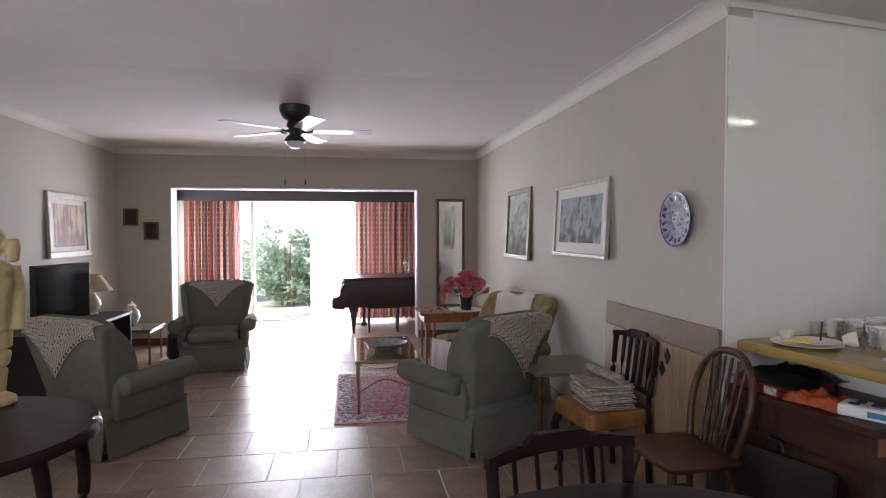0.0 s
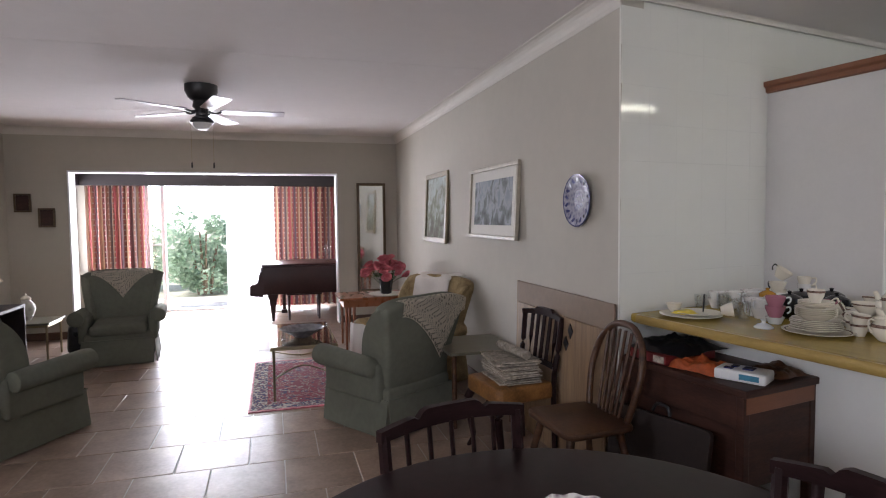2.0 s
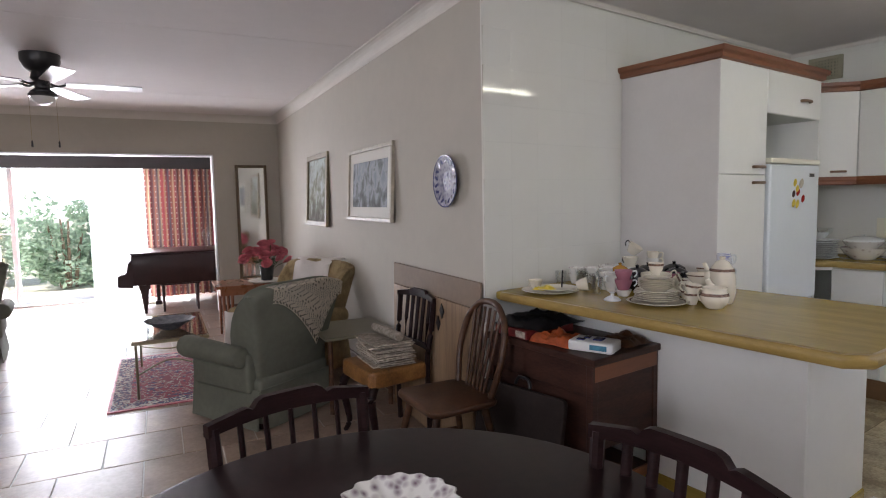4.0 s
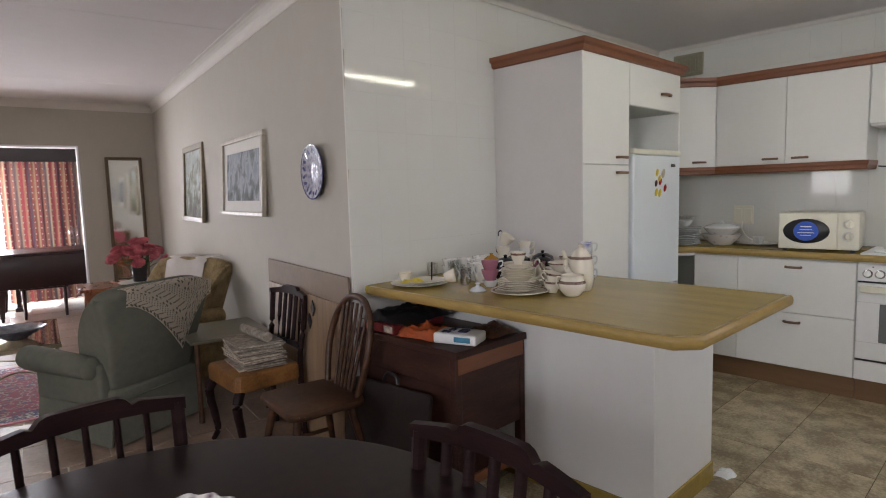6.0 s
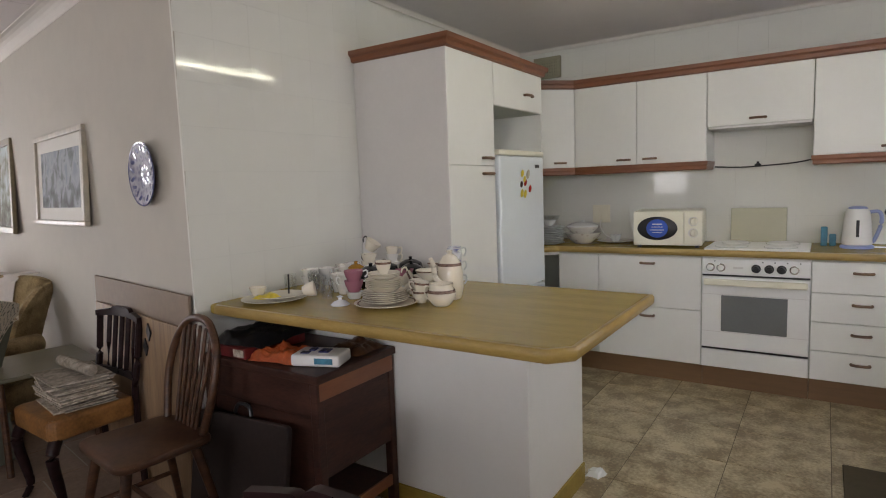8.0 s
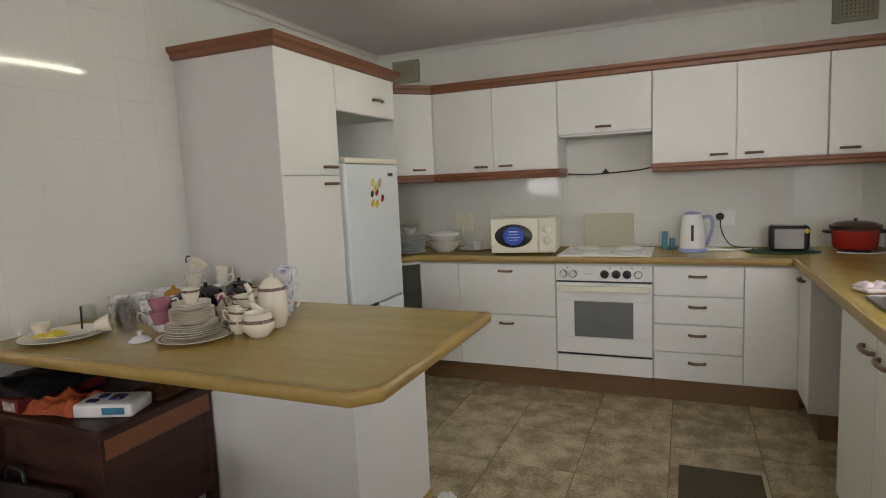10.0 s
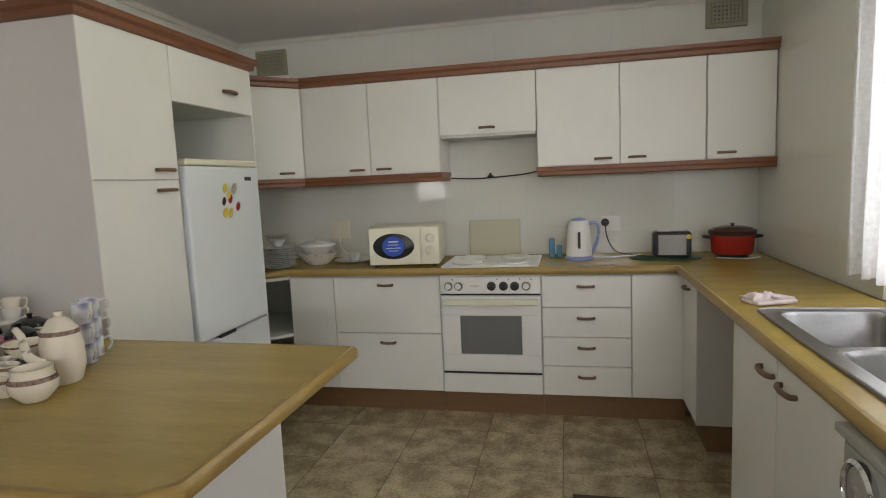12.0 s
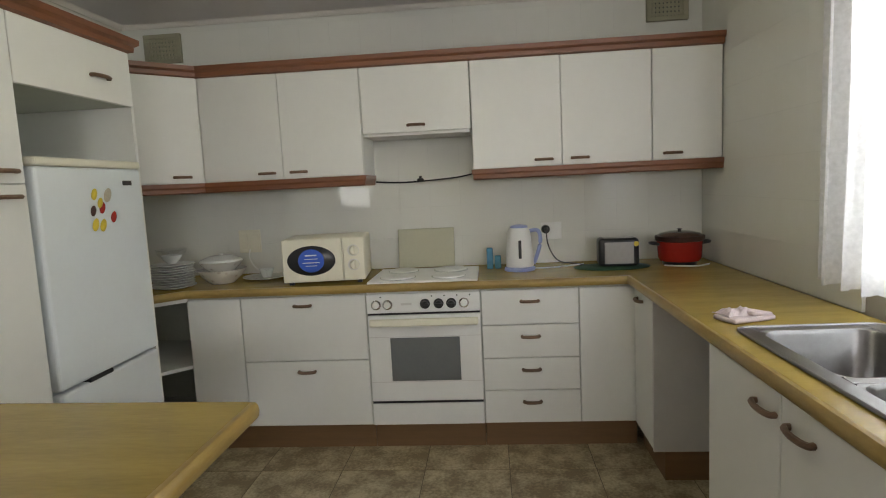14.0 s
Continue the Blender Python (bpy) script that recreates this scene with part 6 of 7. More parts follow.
for k in range(22):
    th = rr.uniform(0.0045, 0.0085)
    dx, dy, rz = rr.uniform(-0.016, 0.016), rr.uniform(-0.02, 0.02), rr.uniform(-6, 6)
    w_, l_ = rr.uniform(0.105, 0.125), rr.uniform(0.135, 0.158)
    nb = thing("newspaper", (0, 0, 0), ID, "folded newspaper in a stack on the chair", "newspaper", "stacked newspapers")
    part("folded_sheet", sheet(lambda u, v: Vector((-w_ + 2 * w_ * u, -l_ + 2 * l_ * v, 0.0013 * math.sin(6 * u + 0.7 * k) + 0.0013 * math.sin(5 * v + 0.5 * k))), 8, 6, th - 0.0008), "paper", nb)
    nb.matrix_world = pose(1.66 + dx, 3.04 + dy, z + 0.004, 0, 0, rz)
    z += th
rn = thing("rolled_newspaper", (0, 0, 0), ID, "rolled newspaper on top of the stack", "newspaper")
part("roll", moved(lathe([(0.022, -0.16), (0.026, -0.158), (0.026, 0.158), (0.022, 0.16)], 14), pose(0, 0, 0, 90, 0, 0)), "paper", rn, smooth=True)
rn.matrix_world = pose(1.67, 3.03, z + 0.03, 0, 0, 6)

# boards leaning on the wall
def board(x0, top, y0, y1, lean, material, label):
    b = box(-0.006, 0.006, y0, y1, 0, top, 0.001, 1)
    return solo("leaning_board", moved(b, pose(x0, 0, 0.0, 0, lean, 0)), material, org=(x0, (y0 + y1) / 2, 0), label=label, category="board", group="boards leaning on the wall")
board(1.922, 0.945, 2.41, 3.57, 1.2, "card", "grey-brown hardboard sheet leaning on the wall")
bd = board(1.903, 0.81, 2.44, 3.52, 1.2, "ply", "brown plywood sheet with two dark diamond marks")
for y, z in ((2.786, 0.745), (2.835, 0.668)):
    dm_ = prism([(0.0, -0.042), (0.026, 0.0), (0.0, 0.042), (-0.026, 0.0)], 0, 0.005)
    part("diamond", moved(dm_, pose(1.908, y, z, 90, 0, -90)), "black", bd, "small dark diamond shape")

# old sewing cabinet under the bar
sc = thing("sewing_cabinet", (0.23, -0.34, 0), KM, "dark worn wooden cabinet under the breakfast bar", "cabinet")
part("top", box(0.0, 0.455, -0.685, -0.004, 0.668, 0.70, 0.006), "sewing", sc)
part("front_rail", box(0.012, 0.03, -0.665, -0.02, 0.535, 0.667, 0.003), "sewing", sc)
part("front_panel", box(0.03, 0.044, -0.63, -0.05, 0.12, 0.535), "sewing", sc)
part("side_panel", box(0.04, 0.43, -0.668, -0.652, 0.30, 0.60, 0.003), "sewing", sc)
part("side_rail", box(0.02, 0.44, -0.674, -0.654, 0.60, 0.667, 0.003), "mahog", sc, "reddish worn side edge")
part("shelf", box(0.04, 0.43, -0.655, -0.03, 0.12, 0.14, 0.003), "sewing", sc)
part("shelf_edge", box(0.04, 0.43, -0.669, -0.656, 0.105, 0.15, 0.003), "mahog", sc, "reddish shelf edge")
for x, y in ((0.025, -0.655), (0.432, -0.655), (0.025, -0.03), (0.432, -0.03)):
    part("leg", box(x - 0.018, x + 0.018, y - 0.018, y + 0.018, 0.03, 0.667, 0.004), "sewing", sc)
    part("castor", moved(lathe([(0.0, 0), (0.014, 0.004), (0.016, 0.02), (0.008, 0.03)], 10), pose(x, y, 0)), "black", sc)
# dark flat case leaning on its front
cs = thing("flat_case", (-0.1, -0.34, 0), KM, "dark flat folding case leaning on the cabinet", "case")
part("panel", moved(prism(round_pts([(-0.62, 0.0), (-0.06, 0.0), (-0.06, 0.47), (-0.62, 0.50)], [0.02, 0.02, 0.05, 0.03]), -0.012, 0.012, 0.004), pose(-0.10, 0.06, 0.01, 0, 9, 0) @ Matrix(((0, 0, 1, 0), (1, 0, 0, 0), (0, 1, 0, 0), (0, 0, 0, 1)))), "casebrown", cs)
part("carry_handle", moved(tube(curve_pts([(0, -0.40, 0.495), (0, -0.38, 0.53), (0, -0.32, 0.53), (0, -0.30, 0.495)], 4), 0.008, 8), pose(-0.10, 0.06, 0.01, 0, 9, 0)), "black", cs, smooth=True)
# things on the cabinet
def crumple(w, d, h, seed, n=26):
    off = Vector((seed * 3.1, seed * 1.7, 0))
    def fn(u, v):
        p = Vector((w * (u - 0.5), d * (v - 0.5), 0))
        e = max(0.0, 1 - (2 * u - 1) ** 4) * max(0.0, 1 - (2 * v - 1) ** 4)
        z = h * e * (0.8 + 0.55 * noise.noise(p * 16 + off) + 0.3 * abs(noise.noise(p * 38 + off))) + 0.006 * noise.noise(p * 60 + off)
        q = noise.noise_vector(p * 9 + off) * 0.03
        return p + Vector((q.x, q.y, max(0.002, z)))
    return sheet(fn, n, n, 0.002)
bx = thing("red_box", (0.15, -0.15, 0.70), KM, "red and white printed box with a black cover", "box")
part("carton", box(0.02, 0.34, -0.27, -0.05, 0.701, 0.745, 0.004), "boxred", bx)
part("label_panel", box(0.0178, 0.0198, -0.262, -0.20, 0.708, 0.738), "paper", bx, "pale printed panel")
part("lid", moved(crumple(0.34, 0.30, 0.05, 11, 18), pose(0.20, -0.16, 0.746, 0, 0, 10)), "black", bx, "crumpled black plastic cover", True)
ob_ = solo("orange_bag", moved(crumple(0.17, 0.25, 0.05, 3), pose(0.125, -0.38, 0.702, 0, 0, 15)), "orange", org=(0.125, -0.38, 0.70), frame_m=KM, label="crumpled orange plastic bag on the cabinet", category="bag", smooth=True)
rd = thing("white_radio", (0.14, -0.57, 0.70), KM, "white plastic tray appliance with blue markings", "radio")
part("body", moved(box(-0.075, 0.075, -0.12, 0.12, 0, 0.055, 0.012, 3), pose(0.14, -0.57, 0.701, 0, 0, 20) @ Matrix.Scale(0.82, 4)), "white", rd, smooth=True)
part("top_marks", moved(join(box(-0.03, 0.03, -0.05, 0.0, 0.055, 0.062, 0.003), box(-0.05, -0.02, 0.04, 0.08, 0.055, 0.060), box(0.0, 0.04, 0.03, 0.06, 0.055, 0.06)), pose(0.14, -0.57, 0.701, 0, 0, 20) @ Matrix.Scale(0.82, 4)), "blue", rd, "dark blue parts")
part("side_label", moved(box(-0.0765, -0.075, -0.09, 0.0, 0.015, 0.042), pose(0.14, -0.57, 0.701, 0, 0, 20) @ Matrix.Scale(0.82, 4)), "bluegreen", rd, "blue-green printed label")
solo("brown_cloth", moved(crumple(0.18, 0.18, 0.04, 7), pose(0.34, -0.57, 0.702)), "medwood", org=(0.34, -0.57, 0.70), frame_m=KM, label="crumpled reddish brown cloth on the cabinet", category="cloth", smooth=True)

# fluted bowl on the dining table
bo = solo("fluted_bowl", moved(lathe([(0.05, 0.0), (0.055, 0.004), (0.075, 0.02), (0.105, 0.05), (0.132, 0.078), (0.128, 0.081), (0.10, 0.056), (0.07, 0.026), (0.0, 0.012)], 96, 16, 0.045), pose(0.895, 0.91, 0.7505) @ Matrix.Diagonal((0.88, 0.88, 0.62, 1))), "bowlflowers", org=(0.875, 0.905, 0.75), label="fluted white bowl painted with flowers", category="bowl", smooth=True)

# ---- crockery on the breakfast bar (kitchen frame) ----
Z = 0.9005


def china(name, prof, x, y, material, label, cat, z=Z, tilt=(0, 0, 0), group="", n=28, handle=None, band=None, flute=0, deep=0.0):
    k_ = 0.82
    z = Z + (z - Z) * k_
    t_ = thing(name, (x, y, z), KM, label, cat, group)
    m = pose(x, y, z, *tilt) @ Matrix.Scale(k_, 4)
    part("body", moved(lathe(prof, n, flute, deep), m), material, t_, smooth=True)
    if band:
        (r0, z0), (r1, z1) = band
        part("band", moved(lathe([(r0 + 0.0008, z0), (r1 + 0.0008, z1), (r1 - 0.001, z1), (r0 - 0.001, z0)], n, ring=True), m), "band", t_, "dark patterned band", True)
    if handle:
        r, za, zb, ang, hm = handle
        part("handle", moved(tube(curve_pts([(r, 0, za), (r + 0.022, 0, za + 0.004), (r + 0.026, 0, (za + zb) / 2), (r + 0.012, 0, zb)], 4), 0.0045, 8), m @ pose(0, 0, 0, 0, 0, ang)), hm, t_, smooth=True)
    return t_


PLATE = lambda r: [(r * 0.55, 0), (r * 0.6, 0.003), (r * 0.95, 0.014), (r, 0.017), (r * 0.99, 0.019), (r * 0.6, 0.007), (0, 0.006)]
CUP = [(0.022, 0), (0.024, 0.006), (0.034, 0.03), (0.040, 0.062), (0.0375, 0.062), (0.031, 0.03), (0.0, 0.008)]
BOWL = [(0.03, 0), (0.032, 0.006), (0.055, 0.03), (0.068, 0.055), (0.065, 0.056), (0.05, 0.03), (0.0, 0.01)]
TEA = [(0.03, 0), (0.032, 0.004), (0.038, 0.02), (0.052, 0.06), (0.049, 0.06), (0.034, 0.02), (0, 0.008)]
# oval platter with odds and ends by the wall
china("serving_platter", PLATE(0.17), 0.23, -0.22, "china", "large cream oval platter by the wall", "plate")
china("serving_platter", PLATE(0.125), 0.24, -0.25, "china", "cream plate lying on the platter", "plate", z=Z + 0.015)
china("gravy_boat", [(0.02, 0), (0.03, 0.01), (0.045, 0.05), (0.042, 0.05), (0.0, 0.012)], 0.20, -0.15, "china", "cream cup standing on the platter", "cup", z=Z + 0.02)
china("cup_on_side", CUP, 0.26, -0.36, "china", "cream cup lying on its side on the platter", "cup", z=Z + 0.055, tilt=(80, 0, 40))
solo("yellow_cloth", moved(crumple(0.09, 0.07, 0.02, 5, 8), pose(0.19, -0.23, Z + 0.02)), "yellow", org=(0.19, -0.23, Z + 0.02), frame_m=KM, label="small yellow cloth on the platter", category="cloth")
solo("dark_stick", tube([(0.29, -0.24, Z + 0.02), (0.29, -0.245, Z + 0.105)], 0.004, 6), "black", org=(0.29, -0.24, Z + 0.02), frame_m=KM, label="thin dark upright stick on the platter", category="stick")
# glasses and pale cups behind
rr = random.Random(21)
for k, (x, y) in enumerate(((0.46, -0.22), (0.52, -0.16), (0.42, -0.30), (0.36, -0.40), (0.55, -0.27), (0.40, -0.13))):
    china("glass_tumbler", [(0.028, 0), (0.03, 0.002), (0.036, 0.10), (0.034, 0.10), (0.027, 0.008), (0, 0.006)], x, y, "clearglass", "clear thin glass tumbler among the crockery", "glass", group="glass tumblers")
for x, y, z in ((0.62, -0.14, 0), (0.68, -0.20, 0), (0.74, -0.14, 0), (0.47, -0.40, 0), (0.50, -0.34, 0.0), (0.74, -0.31, 0), (0.60, -0.37, 0), (0.86, -0.36, 0), (0.93, -0.42, 0), (0.80, -0.14, 0), (0.55, -0.10, 0)):
    china("floral_cup", TEA, x, y, "floralchina", "white flower-painted teacup among the crockery", "cup", z=Z + z, handle=(0.046, 0.05, 0.015, rr.uniform(0, 360), "chinawhite"), group="floral teacups")
    china("floral_cup", TEA, x + 0.004, y, "floralchina", "white flower-painted teacup stacked on another", "cup", z=Z + 0.042, handle=(0.046, 0.05, 0.015, rr.uniform(0, 360), "chinawhite"), group="floral teacups")
# honey-coloured jar with a knob
china("sugar_jar", [(0.035, 0), (0.05, 0.02), (0.055, 0.06), (0.045, 0.09), (0.0, 0.09)], 0.66, -0.30, "china", "cream lidded sugar jar", "jar")
china("amber_lid", [(0.045, 0), (0.046, 0.018), (0.025, 0.032), (0.008, 0.038), (0.012, 0.05), (0.0, 0.054)], 0.66, -0.30, "amber", "amber glass jar lid with knob", "lid", z=Z + 0.0905)
# tall stacks at the pantry
for k in range(3):
    china("teacup", TEA, 0.85, -0.22, "china", "cream teacup in a stack by the pantry", "cup", z=Z + 0.048 * k, handle=(0.046, 0.05, 0.015, 40 * k, "black"), group="stacked teacups")
for k in range(4):
    china("teacup", CUP, 0.94, -0.30, "floralchina" if k < 3 else "china", "cream cup in a tall stack by the pantry", "cup", z=Z + 0.043 * k, handle=(0.036, 0.052, 0.015, 300, "china"), group="stacked teacups")
china("teacup", TEA, 0.83, -0.24, "china", "tilted cream teacup with a dark handle", "cup", z=Z + 0.185, tilt=(35, 0, 20), handle=(0.046, 0.05, 0.015, 80, "black"), group="stacked teacups")
# pink cups and a white lid
for k in range(2):
    china("pink_cup", [(0.028, 0), (0.032, 0.004), (0.046, 0.04), (0.05, 0.06), (0.047, 0.06), (0.0, 0.008)], 0.40, -0.52, "pinkchina", "pink lustre teacup with white rim", "cup", z=Z + 0.035 + 0.052 * k, handle=(0.046, 0.05, 0.02, 320, "chinawhite"), group="pink teacups")
china("white_cup", [(0.028, 0), (0.032, 0.004), (0.046, 0.036), (0.043, 0.036), (0, 0.008)], 0.40, -0.52, "chinawhite", "white cup under the pink teacups", "cup")
china("pink_cup", TEA, 0.62, -0.62, "pinkchina", "pink lustre teacup with white rim", "cup", z=Z + 0.06, group="pink teacups")
china("white_cup", TEA, 0.62, -0.62, "chinawhite", "white cup under a pink teacup", "cup")
china("china_cover", [(0.045, 0), (0.047, 0.004), (0.03, 0.018), (0.01, 0.026), (0.009, 0.036), (0.017, 0.042), (0.0, 0.048)], 0.27, -0.56, "chinawhite", "white china lid with knob", "lid")
# black teapot and jugs
for x, y, s_ in ((0.57, -0.47, 1.15), (0.70, -0.44, 1.25), (0.83, -0.50, 1.1), (0.70, -0.60, 1.0)):
    china("black_teapot", [(0.03 * s_, 0), (0.06 * s_, 0.028), (0.07 * s_, 0.075), (0.058 * s_, 0.118), (0.03 * s_, 0.135), (0.008, 0.14), (0.012, 0.153), (0.0, 0.157)], x, y, "blackchina", "glossy black china pot among the cups", "teapot", handle=(0.062 * s_, 0.08, 0.03, 290, "blackchina"), group="black pots")
# banded dinner service: plates, bowls, cups, pot
china("dinner_platter", PLATE(0.155), 0.345, -0.737, "china", "cream platter with a dark banded rim", "plate", band=((0.125, 0.0125), (0.14, 0.0165)))
for k in range(6):
    china("dinner_plate", PLATE(0.115 - 0.002 * k), 0.35 + rr.uniform(-0.004, 0.004), -0.726 + rr.uniform(-0.004, 0.004), "china", "cream dinner plate in a stack", "plate", z=Z + 0.012 + 0.0085 * k, group="stacked plates")
for k in range(5):
    china("soup_bowl", [(0.05, 0), (0.055, 0.003), (0.085, 0.022), (0.092, 0.026), (0.088, 0.027), (0.05, 0.008), (0, 0.007)], 0.352, -0.724, "china", "cream soup bowl in a stack", "bowl", z=Z + 0.066 + 0.009 * k, group="stacked bowls")
for k in range(3):
    china("side_plate", PLATE(0.078), 0.355, -0.722, "china", "cream saucer in a stack", "plate", z=Z + 0.124 + 0.007 * k, group="stacked saucers")
china("banded_cup", CUP, 0.355, -0.721, "china", "cream cup with dark band on the plate stack", "cup", z=Z + 0.15, band=((0.0375, 0.047), (0.0395, 0.058)), handle=(0.037, 0.05, 0.02, 60, "china"), group="banded cups")
for x, y, z, tl_ in ((0.49, -0.787, 0.0, 0), (0.49, -0.787, 0.04, 0), (0.56, -0.744, 0, 0), (0.56, -0.744, 0.042, 8), (0.44, -0.838, 0, 0), (0.44, -0.838, 0.042, 6), (0.50, -0.715, 0.03, 55), (0.50, -0.701, 0.075, 60)):
    china("banded_cup", CUP, x, y, "china", "cream cup with a dark band, stacked", "cup", z=Z + z, tilt=(tl_, 0, 30), band=((0.0375, 0.047), (0.0395, 0.058)), handle=(0.037, 0.05, 0.02, rr.uniform(0, 360), "china"), group="banded cups")
china("banded_bowl", BOWL, 0.53, -0.816, "china", "cream bowl on top of the cups", "bowl", z=Z + 0.09, band=((0.064, 0.046), (0.0675, 0.053)), group="banded bowls")
for k in range(3):
    china("banded_bowl", BOWL, 0.65, -0.787, "china", "cream bowl in a stack", "bowl", z=Z + 0.062 * k * 0.8 + 0.0, tilt=(0, 6 * k, 0), band=((0.064, 0.046), (0.0675, 0.053)), group="banded bowls")
china("cream_jug", [(0.035, 0), (0.04, 0.004), (0.066, 0.035), (0.068, 0.06), (0.055, 0.09), (0.058, 0.105), (0.054, 0.105), (0.0, 0.02)], 0.425, -0.945, "china", "round cream milk jug with dark band", "jug", band=((0.067, 0.064), (0.0625, 0.078)), handle=(0.06, 0.095, 0.04, 150, "china"))
cp = china("coffee_pot", [(0.05, 0), (0.055, 0.006), (0.068, 0.06), (0.066, 0.13), (0.056, 0.18), (0.042, 0.20), (0.04, 0.203), (0.032, 0.215), (0.012, 0.225), (0.016, 0.24), (0.0, 0.245)], 0.56, -0.90, "china", "tall cream coffee pot with dark bands", "coffee pot", band=((0.060, 0.166), (0.056, 0.18)), handle=(0.058, 0.165, 0.06, 20, "china"))
part("spout", moved(tube(curve_pts([(0.058, 0, 0.07), (0.09, 0, 0.10), (0.098, 0, 0.15), (0.112, 0, 0.178)], 5), 0.014, 10, 0.008), pose(0.55, -0.917, Z, 0, 0, 165)), "china", cp, smooth=True)
for x, y, h in ((0.72, -0.82, 0.0), (0.79, -0.78, 0.0)):
    for k in range(3):
        china("blue_mug", [(0.034, 0), (0.036, 0.003), (0.037, 0.075), (0.034, 0.075), (0.033, 0.01), (0, 0.008)], x, y, "blueflower", "white mug painted with blue flowers, stacked", "mug", z=Z + 0.076 * k if k < 3 else Z, handle=(0.037, 0.062, 0.018, 250 + 60 * (x > 0.75), "chinawhite"), group="blue flower mugs")

# ---- things along the back worktop ----
rr = random.Random(31)
for k in range(10):
    china("grey_plate", PLATE(0.14 - 0.004 * (k % 3)), 2.66 + rr.uniform(-0.006, 0.006), -0.44 + rr.uniform(-0.006, 0.006), "chinawhite", "white plate in a stack by the fridge", "plate", z=Z + 0.016 * k, group="plates by the fridge")
china("grey_bowl", BOWL, 2.66, -0.44, "chinawhite", "white bowl on the stacked plates", "bowl", z=Z + 0.165)
china("glass_bowl", [(0.06, 0), (0.09, 0.03), (0.10, 0.06), (0.096, 0.06), (0, 0.01)], 2.66, -0.44, "clearglass", "glass bowl on the stacked plates", "bowl", z=Z + 0.20)
china("tureen", [(0.075, 0), (0.085, 0.008), (0.135, 0.052), (0.165, 0.098), (0.16, 0.098), (0, 0.02)], 2.78, -0.66, "floralchina", "white flower-painted serving bowl", "bowl")
china("tureen", [(0.07, 0), (0.08, 0.006), (0.125, 0.045), (0.15, 0.075), (0.145, 0.075), (0, 0.02)], 2.78, -0.66, "floralchina", "white flower-painted bowl stacked in another", "bowl", z=Z + 0.077)
china("china_cover", [(0.145, 0), (0.138, 0.014), (0.08, 0.036), (0.014, 0.042), (0.018, 0.054), (0.0, 0.058)], 2.78, -0.66, "chinawhite", "white china tureen lid", "lid", z=Z + 0.152)
china("glass_plate", PLATE(0.11), 2.95, -0.58, "clearglass", "glass plate behind the bowls", "plate", z=Z + 0.06, tilt=(0, -60, 0))
china("serving_plate", PLATE(0.165), 2.90, -0.87, "floralchina", "white serving plate with a cup on it", "plate")
china("teacup", TEA, 2.90, -0.87, "chinawhite", "white teacup on a serving plate", "cup", z=Z + 0.008, handle=(0.046, 0.05, 0.015, 200, "chinawhite"))

mwv = thing("microwave", (2.75, -1.3, 0.9), KM, "cream microwave oven with oval dark window", "microwave")
MX = pose(2.72, -1.29, 0.9, 0, 0, 6)
part("body", moved(box(-0.12, 0.20, -0.215, 0.215, 0.015, 0.245, 0.012, 3), MX), "cream", mwv, smooth=True)
for a, b in ((-0.09, -0.18), (-0.09, 0.18), (0.17, -0.18), (0.17, 0.18)):
    part("foot", moved(box(a - 0.012, a + 0.012, b - 0.012, b + 0.012, 0.0005, 0.016), MX), "black", mwv)
part("door", moved(box(-0.132, -0.121, -0.10, 0.213, 0.018, 0.242, 0.004), MX), "cream", mwv)
OV = MX @ pose(-0.132, 0.062, 0.13, 0, -90, 0)
part("window", moved(lathe([(0.0, 0.004), (0.118, 0.004), (0.126, 0.0), (0.0, 0.0)], 48), OV @ Matrix.Diagonal((0.62, 1, 1, 1))), "black", mwv, "oval dark window", True)
part("sticker", moved(lathe([(0.0, 0.0065), (0.066, 0.0065), (0.068, 0.004), (0.0, 0.004)], 40), OV @ Matrix.Diagonal((0.9, 1, 1, 1))), "bluelabel", mwv, "round blue printed sticker", True)
part("sticker_lines", moved(join(box(0.025, 0.032, -0.03, 0.03, 0.0066, 0.0072), box(0.008, 0.011, -0.035, 0.035, 0.0066, 0.0072), box(-0.012, -0.008, -0.045, 0.045, 0.0066, 0.0072), box(-0.028, -0.025, -0.03, 0.03, 0.0066, 0.0072)), OV), "white", mwv, "unreadable pale print")
part("control_panel", moved(box(-0.131, -0.121, -0.213, -0.104, 0.018, 0.242, 0.004), MX), "cream", mwv)
for z in (0.10, 0.175):
    kb = part("knob", moved(lathe([(0.030, 0), (0.030, 0.004), (0.026, 0.0045)], 24), MX @ pose(-0.131, -0.158, z, 0, -90, 0)), "grey", mwv, "grey ringed cream knob", True)
    part("knob_grip", moved(join(lathe([(0.0, 0.004), (0.026, 0.004), (0.023, 0.018), (0.0, 0.018)], 24), box(-0.021, 0.021, -0.005, 0.005, 0.018, 0.027, 0.002)), MX @ pose(-0.131, -0.158, z, 0, -90, 30)), "cream", kb)

kt = thing("electric_kettle", (2.86, -2.34, 0.9), KM, "white jug kettle with blue trim and grey gauge", "kettle")
KP = pose(2.86, -2.335, Z, 0, 0, 0)
part("base", moved(lathe([(0.085, 0), (0.085, 0.015), (0.07, 0.02), (0, 0.02)], 28), KP), "bluegrey", kt, smooth=True)
part("body", moved(lathe([(0.075, 0.021), (0.078, 0.03), (0.07, 0.14), (0.062, 0.215), (0.05, 0.235), (0, 0.245)], 30), KP @ Matrix.Diagonal((0.85, 1, 1, 1))), "white", kt, smooth=True)
